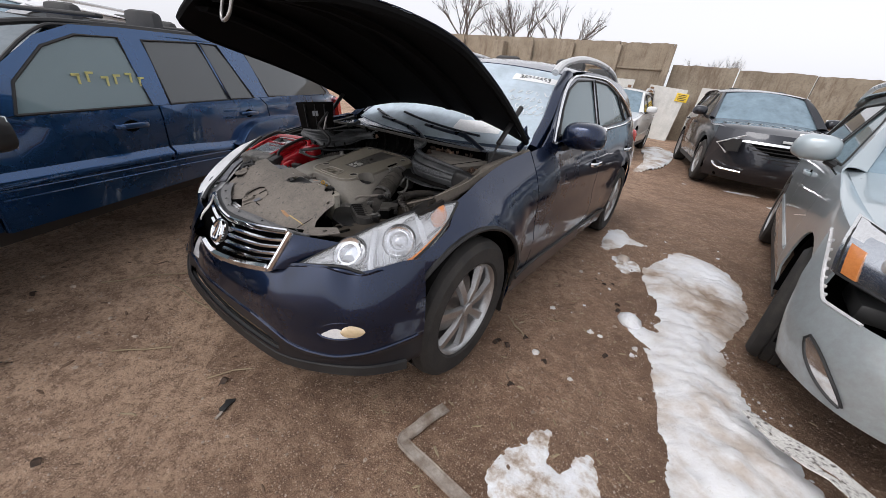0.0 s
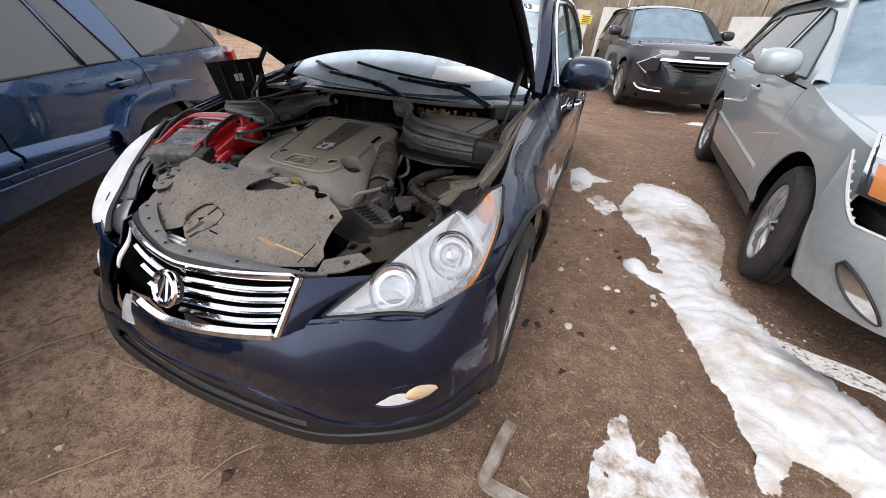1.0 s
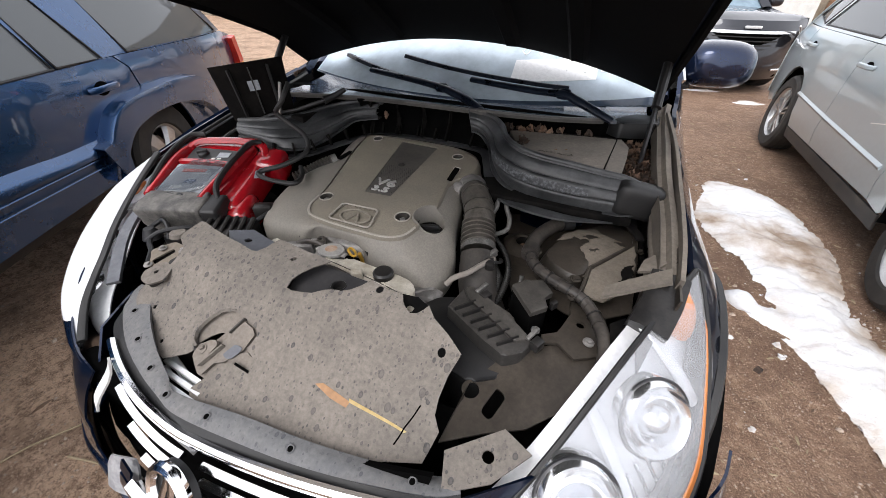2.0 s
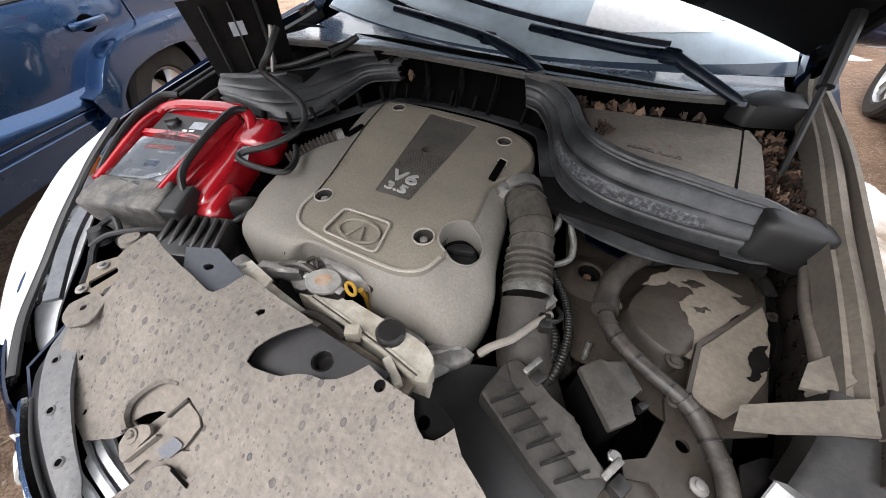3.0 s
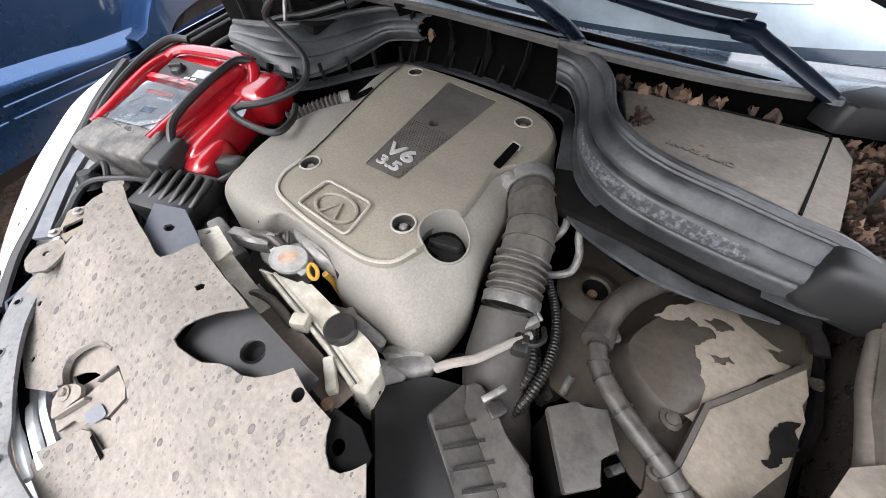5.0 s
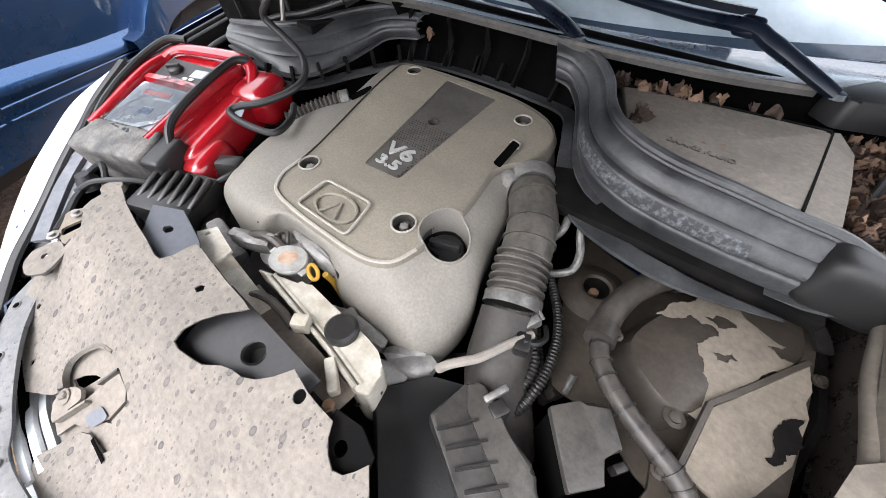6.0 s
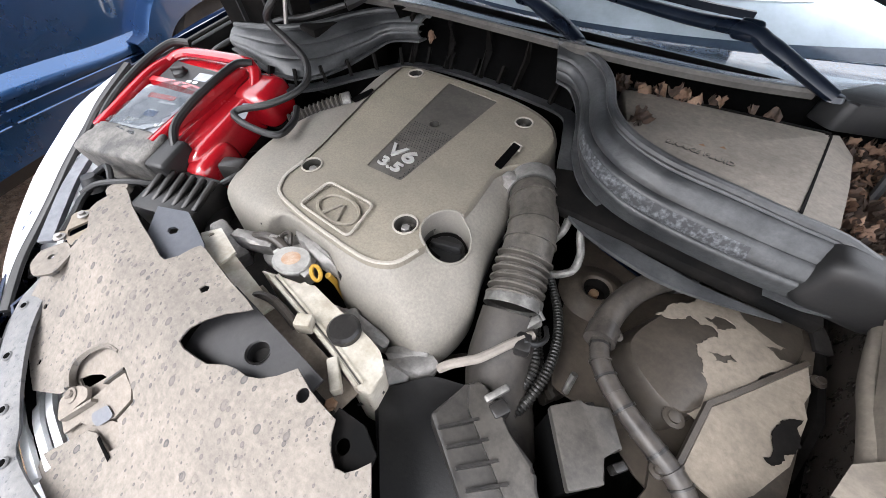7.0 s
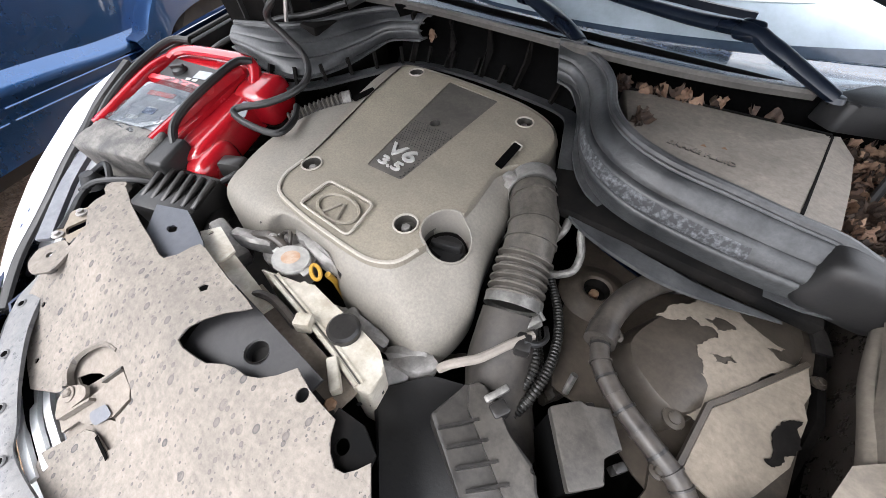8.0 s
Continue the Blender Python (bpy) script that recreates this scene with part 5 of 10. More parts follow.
BELT = [(1.49, 1.02), (1.62, 1.045), (2.64, 1.07), (3.6, 1.10), (4.2, 1.13)]
for s in (1, -1):
    fw = flank(ex, "front_wing", [(0.50, 0.70), (0.60, 0.745), (0.70, 0.80), (0.785, 0.874), (0.95, 0.925), (1.2, 0.985), (1.47, 1.025), (1.475, 0.7), (1.465, 0.36), (1.27, 0.33), *arc(FA, 0.365, 0.405, -6, 168, 22), (0.47, 0.50)], xw, s, M["navy"], step=0.05)
    for v in fw.data.vertices:
        v.co = dent(v.co)
    flank(ex, "front_door", [(1.473, 0.36), (1.483, 0.7), (1.478, 1.02), (1.62, 1.045), (2.62, 1.07), (2.64, 0.7), (2.60, 0.34)], xw, s, M["navy"])
    flank(ex, "rear_door", [(2.608, 0.34), (2.648, 0.7), (2.628, 1.07), (3.72, 1.105), (3.70, 0.95), (3.55, 0.78), *arc(RA, 0.365, 0.405, 105, 172, 8), (3.2, 0.33)], xw, s, M["navy"])
    flank(ex, "rear_quarter", [(3.728, 1.105), (3.708, 0.95), (3.56, 0.79), *arc(RA, 0.365, 0.405, 102, 2, 10), (4.3, 0.35), (4.55, 0.5), (4.56, 0.85), (4.4, 1.13)], xw, s, M["navy"])
    flank(ex, "sill", [(1.27, 0.20), (1.26, 0.325), (1.46, 0.352), (2.6, 0.332), (3.22, 0.322), (3.22, 0.22)], xw, s, M["navy"])
    trim_line(ex, "sill_strip", [(1.30, 0.355), (1.6, 0.36), (2.6, 0.35), (3.2, 0.345)], xw, s, 0.012, M["lower_trim"], 0.008)
    fo = [(1.60, 1.04), (1.75, 1.16), (1.95, 1.32), (2.15, 1.425), (2.5, 1.475), (3.0, 1.485), (3.5, 1.45), (3.9, 1.36), (4.25, 1.14), (3.6, 1.105), (2.64, 1.075)]
    w1 = [(1.80, 1.085), (1.93, 1.24), (2.06, 1.345), (2.25, 1.41), (2.60, 1.43), (2.63, 1.105)]
    w2 = [(2.70, 1.11), (2.67, 1.432), (3.05, 1.425), (3.35, 1.36), (3.58, 1.14)]
    w3 = [(3.63, 1.145), (3.42, 1.345), (3.62, 1.30), (3.92, 1.17)]
    flank(ex, "window_frames", fo, xw, s, M["navy"], [w1, w2, w3])
    for nm, wv, gl in (("front_window", w1, "car_glass"), ("rear_window", w2, "car_glass"), ("quarter_light", w3, "tint_glass")):
        g_ = flank(ex, nm, wv, lambda y, z: xw(y, z) - 0.006, s, M[gl], thick=0.004)
        trim_line(g_, "seal", wv + wv[:1], xw, s, 0.008, M["trim"], 0.0, 1)
    trim_line(ex, "chrome_surround", [(1.72, 1.062), (1.86, 1.23), (2.02, 1.365), (2.22, 1.432), (2.6, 1.452), (3.05, 1.447), (3.4, 1.38), (3.75, 1.28), (4.0, 1.16), (3.6, 1.115), (2.64, 1.085), (1.75, 1.058)], xw, s, 0.009, M["chrome"], 0.004, 4, "chrome strip round the side windows")
    for y, z in ((2.50, 0.862), (3.62, 0.885)):
        pull(ex, "door_handle", y, z, xw, s, 0.19, M["chrome"], "chrome door handle")
    rl = part("roof_rail", sweep(spline([(s * 0.585, 2.02, 1.435), (s * 0.59, 2.14, 1.50), (s * 0.59, 2.5, 1.555), (s * 0.59, 3.0, 1.56), (s * 0.585, 3.4, 1.52), (s * 0.58, 3.6, 1.46)], 8), ring(0.022, 8, 1.1, 1)), M["bezel"], ex, "silver roof rail")
    bm = lathe([(0.395, 0), (0.395, 0.17), (0, 0.17)], 28, pose(s * 0.865, FA, 0.365, 0, -90 * s, 0))
    bmesh.ops.delete(bm, geom=[f for f in bm.faces if f.calc_center_median().z < 0.24], context="FACES")
    part("arch_liner", bm, M["void"], ex)
    well(ex, RA, 0.365, 0.395, 0.865, s)
    wheel(ex, (s * 0.775, FA, WR), WR, 0.235, 0.225, s, "seven", 0)
    wheel(ex, (s * 0.775, RA, WR), WR, 0.235, 0.225, s, "seven")
    part("arch_lip", sweep([(s * (xw(y, z) + 0.004), y, z) for y, z in arc(FA, 0.365, 0.40, -6, 168, 26)], ring(0.012, 6)), M["trim"], ex)
    part("mud_flap", box(0.2, 0.02, 0.26, (s * 0.77, 1.255, 0.26), 0.006), M["trim"], ex)
    mir = side_mirror(ex, (s * 0.905, 1.875, 1.105), s, M["navy"], 0.245, 0.16, 0.15)
    part("tail_lamp", box(0.2, 0.14, 0.22, (s * 0.68, 4.42, 0.92), 0.05), M["red_lens"], ex)
ws_rows = spline([(1.385, 0.990, 0.70), (1.62, 1.15, 0.675), (1.85, 1.31, 0.63), (2.10, 1.465, 0.575)], 6)
ws_more = spline([(0.15, -0.02, 0), (0.17, -0.015, 0), (0.16, 0.01, 0), (0.10, 0.03, 0)], 6)


def screen_pt(a, v, o=0.0):
    """A point of the windscreen: a from -1 to 1 across, v up; o metres in front of the glass."""
    k = v * (len(ws_rows) - 1)
    i = min(int(k), len(ws_rows) - 2)
    r, q = ws_rows[i].lerp(ws_rows[i + 1], k - i), ws_more[i].lerp(ws_more[i + 1], k - i)
    return Vector((a * r.z, r.x + q.x * a * a - 0.55 * o, r.y - q.y * a * a + 0.83 * o))


part("windscreen", grid(lambda u, v: screen_pt(2 * u - 1, v), 28, 18, 0.005), M["frost_sky_screen"], ex, "windscreen with a lot sticker and marker scrawl")
part("black_band", grid(lambda u, v: screen_pt(2 * u - 1, (0.012 + 0.05 * u ** 3) * v, 0.0015), 28, 3, 0.0008), M["band_black"], ex, "black printed band along the foot of the windscreen")
skin(ex, "roof", [(2.10, 1.47, 0.60, 0.10, 0.035), (2.45, 1.525, 0.60, 0, 0.05), (3.0, 1.545, 0.60, 0, 0.055), (3.6, 1.50, 0.58, 0, 0.06), (4.0, 1.40, 0.56, -0.02, 0.06)], -1, 1, M["navy"])
skin(ex, "tailgate", [(4.0, 1.395, 0.55, -0.03, 0.05), (4.35, 1.15, 0.62, -0.08, 0), (4.6, 0.95, 0.74, -0.2, 0), (4.63, 0.6, 0.8, -0.25, 0), (4.58, 0.3, 0.8, -0.25, 0)], -1, 1, M["navy"])
cabin(ex, 1.75, 4.2, 0.62, 0.98, 1.4, 0.36)
part("underbody", box(1.3, 2.9, 0.06, (0, 2.9, 0.25), 0.02), M["void"], ex)
for s in (1, -1):
    part("a_pillar", sweep(spline([(s * 0.71, 1.60, 1.02), (s * 0.69, 1.80, 1.17), (s * 0.64, 2.0, 1.33), (s * 0.60, 2.2, 1.44)], 6), ring(0.032, 8, 1.2, 0.8)), M["navy"], ex)

# bumper
plan = spline([(-0.885, 0.50, 0), (-0.86, 0.42, 0), (-0.77, 0.285, 0), (-0.60, 0.185, 0), (-0.38, 0.125, 0), (0, 0.098, 0), (0.38, 0.125, 0), (0.60, 0.185, 0), (0.77, 0.285, 0), (0.86, 0.42, 0), (0.885, 0.50, 0)], 6)
TOP_EDGE = [(0.0, 0.635), (0.42, 0.640), (0.47, 0.648), (0.56, 0.654), (0.655, 0.664), (0.735, 0.660), (0.79, 0.70), (0.86, 0.735), (0.90, 0.735)]
JAW = [(0.0, 0.432), (0.3, 0.422), (0.42, 0.395), (0.50, 0.365), (0.59, 0.350), (0.70, 0.360), (0.80, 0.395), (0.90, 0.44)]
TOP_WHOLE = [(0.0, 0.635), (0.42, 0.640), (0.47, 0.652), (0.56, 0.681), (0.655, 0.699), (0.70, 0.690), (0.735, 0.680), (0.79, 0.70), (0.86, 0.735), (0.90, 0.735)]


def side_z(x):
    """The height of the bumper's top edge; the car's right side sags."""
    return line_at(TOP_WHOLE if x > 0 else TOP_EDGE, abs(x))





def bumper(u, v, o=0.0):
    """A point on the bumper's skin: u across from the car's right, v up."""
    k = u * (len(plan) - 1)
    i = min(int(k), len(plan) - 2)
    p = plan[i].lerp(plan[i + 1], k - i)
    foot = 0.236 + 0.05 * ease((abs(p.x) - 0.40) / 0.42)
    top = side_z(p.x)
    z = foot + (top - foot) * v
    back = 0.035 * max(0, (foot + 0.035 - z) / 0.035) ** 1.5 + 0.012 * ease((z - 0.40) / 0.15) + (0.075 + 0.02 * ease((p.x - 0.42) / 0.05) + 0.02 * ease((p.x - 0.68) / 0.06)) * max(0, (z - 0.51) / max(0.12, top - 0.51)) ** 1.6 + 0.016 * ease((line_at(JAW, abs(p.x)) - z) / 0.03) - 0.004 * ease((0.31 - z) / 0.05) * (1 - ease((abs(p.x) - 0.35) / 0.3))
    c = Vector((0, 0.9, 0))
    d = Vector((p.x, p.y - 0.9, 0)).normalized()
    q = Vector((p.x, p.y, 0)) - d * (back * max(0.25, -d.y) - o)
    return dent(Vector((q.x, q.y, z)))


def bump_uv(x):
    """The share u of the bumper at which it stands x to the car's left."""
    for i in range(len(plan) - 1):
        if x <= plan[i + 1].x:
            return (i + max(0.0, x - plan[i].x) / (plan[i + 1].x - plan[i].x)) / (len(plan) - 1)
    return 1.0


bm = grid(lambda u, v: bumper(u, v), 90, 44)
bm.faces.index_update()
lost = []
for f in bm.faces:
    c = f.calc_center_median()
    grille_gap = -0.16 < c.x < 0.405 and c.z > 0.548 + 0.075 * (abs(c.x) / 0.39) ** 1.3
    rag = 0.02 * math.sin(55 * c.x) + 0.015 * math.sin(83 * c.z)
    broken = ((c.x + 0.26) / (0.115 + rag)) ** 2 + ((c.z - 0.56) / (0.085 + rag)) ** 2 < 1 or (-0.30 < c.x < -0.14 and c.z > 0.60)
    mouth = 0.285 < c.z < 0.352 - 0.03 * (abs(c.x) / 0.42) ** 4 and abs(c.x) < 0.42
    if grille_gap or broken or mouth:
        lost.append(f)
low = [f for f in bm.faces if f not in set(lost) and f.calc_center_median().z < line_at(JAW, abs(f.calc_center_median().x)) - 0.012]
valance = bm.copy()
valance.faces.ensure_lookup_table()
keep = {f.index for f in low}
bmesh.ops.delete(valance, geom=[f for f in valance.faces if f.index not in keep], context="FACES")
bmesh.ops.delete(bm, geom=list({*lost, *low}), context="FACES")
thicken(bm, 0.004)
fb = part("front_bumper", bm, M["navy"], ex, "dark blue plastic bumper with a piece broken out beside the grille")
thicken(valance, 0.004)
part("valance", valance, M["valance"], fb, "black lower edge of the bumper")
part("lower_grille", grid(lambda u, v: bumper(0.2 + 0.6 * u, 0.02 + 0.42 * v, -0.06), 30, 5, 0.01), M["void"], fb, "black lower intake")
for k in range(3):
    part("slat", sweep([bumper(0.22 + 0.56 * j / 24, 0.08 + 0.075 * k, -0.035) for j in range(25)], ring(0.007, 6)), M["trim"], fb)
part("chin_lip", sweep([bumper(0.09 + 0.82 * j / 40, 0.02, 0.008) for j in range(41)], [(-0.01, -0.015), (0.02, -0.012), (0.014, 0.02), (-0.01, 0.03)]), M["trim"], fb)
def jaw_pt(x, o):
    u = bump_uv(x)
    return bumper(u, (line_at(JAW, abs(x)) + 0.004 - 0.236 - 0.05 * ease((abs(x) - 0.40) / 0.42)) / (side_z(x) - 0.236 - 0.05 * ease((abs(x) - 0.40) / 0.42)), o)


part("jaw_line", sweep(spline([jaw_pt(plan[k].x, 0.0) for k in range(3, len(plan) - 3, 2)], 3), ring(0.006, 6)), M["navy"], fb)
part("torn_flap", moved(plate([(-0.045, -0.06), (0.045, -0.07), (0.055, 0.03), (0.03, 0.055), (-0.03, 0.045), (-0.05, 0.0)], (), lambda a, c: Vector((a, 0.012 * math.sin(a * 40) + 0.10 * a * a, c)), 0.02, 0.004), pose(-0.19, 0.150, 0.515, -24, 0, -10) @ Matrix.Scale(0.85, 4)), M["flap_grey"], fb, "grey broken plastic flap")
part("torn_shard", moved(plate([(-0.012, -0.07), (0.016, -0.06), (0.010, 0.02), (0.002, 0.085), (-0.014, 0.05)], (), lambda a, c: Vector((a, 0.006 * math.sin(c * 40), c)), 0.02, 0.004), pose(-0.262, 0.225, 0.665, -28, 12, -25)), M["white_plastic"], fb, "white broken plastic shard")
# black sheet painting the shade inside the broken bumper
part("backing", grid(lambda u, v: Vector((-0.10 - 0.24 * u, 0.215 + 0.05 * u + 0.03 * v, 0.40 + 0.20 * v)), 8, 8, 0.01), M["void"], ex, "sheet behind the broken bumper, blackened to stand for shade")
for s in (1, -1):
    def nose(u, v):
        v = v if s > 0 else 1.3 * v - 0.3
        left = Vector((0.402, 0.170, 0.634)).lerp(Vector((0.420, 0.250, 0.762)), v)
        right = Vector((0.470, 0.238, 0.646)).lerp(Vector((0.556, 0.362, 0.742)), v)
        p = left.lerp(right, u) + Vector((0, -0.012, 0.006)) * math.sin(math.pi * u) * math.sin(math.pi * v)
        return p if s > 0 else dent(Vector((-p.x + 0.03, p.y + 0.01, p.z - 0.065)))
    part("nose_corner", grid(nose, 10, 12, 0.004), M["navy"], ex)
part("bumper_beam", box(0.9, 0.06, 0.16, (0, 0.27, 0.55), 0.02), M["void"], ex)
for s in (1, -1):
    c = dent(Vector((s * 0.697, 0.256, 0.472)))
    ax = Vector((s * 0.078, 0.052, 0.013))
    out = Vector((s * 0.55, -0.83, 0.0))

    def fog(u, v, o, h=1.0, a=-1.0, b=1.0):
        t = a + (b - a) * u
        half = 0.031 * h * max(0.0, 1 - t * t) ** 0.6
        return c + ax * t + out * (o + 0.012 * (1 - t * t)) + Vector((0, 0.18 * half * (2 * v - 1), half * (2 * v - 1) + 0.008 * (1 - t * t)))
    fg = part("fog_lamp", grid(lambda u, v: fog(u, v, 0.004), 24, 8, 0.008), M["lamp_white"], fb, "oval fog lamp, coloured as if lit warm" if s > 0 else "oval fog lamp")
    part("surround", sweep(spline([fog(k / 12, 0, 0.002, 1.12) for k in range(13)] + [fog(1 - k / 12, 1, 0.002, 1.12) for k in range(1, 12)], 2, True), ring(0.005, 6), True), M["navy"], fg)
    part("lens", grid(lambda u, v: fog(u, v, 0.0125 - 0.006 * (2 * v - 1) ** 2, 0.80 * (1 - (2 * u - 1) ** 2) ** 0.5 / max(0.05, 1 - (0.94 * u) ** 2) ** 0.6, 0.0, 0.94), 16, 8, 0.003), M["warm_lens"], fg, "pale lens coloured for a warm glow")

# grille with its bars and round badge
def grille_line(v, o=0.0, a=-1.0, c=1.0, wave=0.0, n=40):
    pts = []
    for j in range(n + 1):
        t = a + (c - a) * j / n
        e = abs(t) ** 1.3
        x = (0.388 + 0.025 * v) * t
        crush = 0.035 * t * t if t < 0 else 0.0
        pts.append(Vector((x * (0.70 if t < 0 else 1.0) + 0.01, 0.134 + 0.080 * v + 0.036 * t * t - o + crush, (0.56 + 0.075 * e) * (1 - v) + (0.703 + 0.066 * e) * v - crush * 1.3 + wave * math.sin(7 * t))))
    return pts


gr = part("grille", grid(lambda u, v: grille_line(v, -0.045, -1, 1, 0, 24)[round(24 * u)], 24, 8, 0.01), M["void"], ex, "chrome grille with wavy bars and a round badge")


frame_pts = grille_line(0.0, 0.0, -0.38) + grille_line(1.0, 0.0)[::-1]
part("frame", sweep(frame_pts, ring(0.0115, 8, 0.8, 1.1)), M["chrome"], gr, "chrome surround")
part("lip", sweep(grille_line(0.05, 0.008, -0.40, 0.97), [(-0.004, -0.014), (0.008, -0.012), (0.011, 0.008), (-0.004, 0.014)]), M["chrome"], gr, "wide chrome lower lip")
for k, v in enumerate((0.24, 0.42, 0.60, 0.78)):
    for a, c in (((-0.22, -0.34, -0.50, -0.72)[k], 0.0), (0.12, 0.97)):
        part("bar", sweep(grille_line(v, 0.002, a, c, 0.003), [(-0.006, -0.0065), (0.004, -0.005), (0.005, 0.0035), (-0.006, 0.0065)]), M["chrome"], gr, "chrome grille bar")
# diffuse white on these bars stands for sky mirrored in chrome
for k in range(4):
    part("bar", sweep(spline([(-0.165, 0.262 + 0.014 * k, 0.700), (-0.10, 0.250 + 0.015 * k, 0.716), (-0.02, 0.242 + 0.015 * k, 0.718)], 4), [(-0.005, -0.004), (0.005, -0.004), (0.004, 0.004), (-0.004, 0.004)]), M["lamp_white"], gr, "bent grille bar, pale for its chrome reflection")
EMB = pose(0.048, 0.148, 0.678, 62, 0, -9) @ Matrix.Scale(0.92, 4)
em = part("badge", moved(lathe([(0, -0.006), (0.045, -0.004), (0.055, -0.008), (0.058, -0.02)], 40), EMB @ Matrix.Diagonal((1, 0.84, 1, 1))), M["trim"], gr, "round chrome badge")
part("badge_ring", moved(sweep([(0.053 * math.cos(a), 0.045 * math.sin(a), 0.0) for a in [2 * math.pi * k / 40 for k in range(40)]], ring(0.0105, 8), True), EMB), M["chrome"], em)
for s in (-1, 1):
    part("badge_bar", moved(sweep([(s * 0.005, 0.036, 0.002), (s * 0.020, -0.036, 0.002)], ring(0.006, 6)), EMB), M["chrome"], em)

# headlamps
TIP, HIN, HBOT, HCOR, HTOP = Vector((0.475, 0.245, 0.662)), Vector((0.60, 0.40, 0.80)), Vector((0.66, 0.30, 0.672)), Vector((0.795, 0.478, 0.706)), Vector((0.775, 0.785, 0.873))
lamp_low = [(0.470, 0.247, 0.655), (0.56, 0.262, 0.685), (0.655, 0.298, 0.704), (0.735, 0.36, 0.684), (0.795, 0.478, 0.706), (0.806, 0.60, 0.76), (0.800, 0.70, 0.815), (0.778, 0.788, 0.874)]
lamp_up = [(0.470, 0.247, 0.662), (0.520, 0.31, 0.705), (0.565, 0.385, 0.748), (0.605, 0.46, 0.787), (0.645, 0.54, 0.820), (0.685, 0.62, 0.846), (0.725, 0.70, 0.866), (0.770, 0.788, 0.877)]
left_low = [(0.450, 0.275, 0.636), (0.560, 0.300, 0.630), (0.660, 0.345, 0.630), (0.725, 0.400, 0.647), (0.755, 0.460, 0.692), (0.780, 0.540, 0.742), (0.775, 0.630, 0.802), (0.712, 0.745, 0.882)]
left_up = [(0.452, 0.283, 0.645), (0.530, 0.345, 0.672), (0.579, 0.406, 0.697), (0.604, 0.456, 0.725), (0.642, 0.520, 0.760), (0.668, 0.585, 0.797), (0.672, 0.650, 0.845), (0.702, 0.745, 0.890)]
lamp_edges = {1: (spline(lamp_low, 5), spline(lamp_up, 5)), -1: (spline(left_low, 5), spline(left_up, 5))}


def lamp_pt(u, v, o=0.0, s=1):
    """A point of the lamp's lens: u from its inner tip to its outer end, v from the lower edge to the upper one."""
    low_c, up_c = lamp_edges[s]
    k = u * (len(low_c) - 1)
    i = min(int(k), len(low_c) - 2)
    a, b_ = low_c[i].lerp(low_c[i + 1], k - i), up_c[i].lerp(up_c[i + 1], k - i)
    p = a.lerp(b_, v)
    bulge = 4 * v * (1 - v) * (0.11 if s > 0 else 0.19) * (b_ - a).length + o
    return Vector((s * (p.x + bulge * 0.35), p.y - bulge * 0.75, p.z + bulge * 0.45))


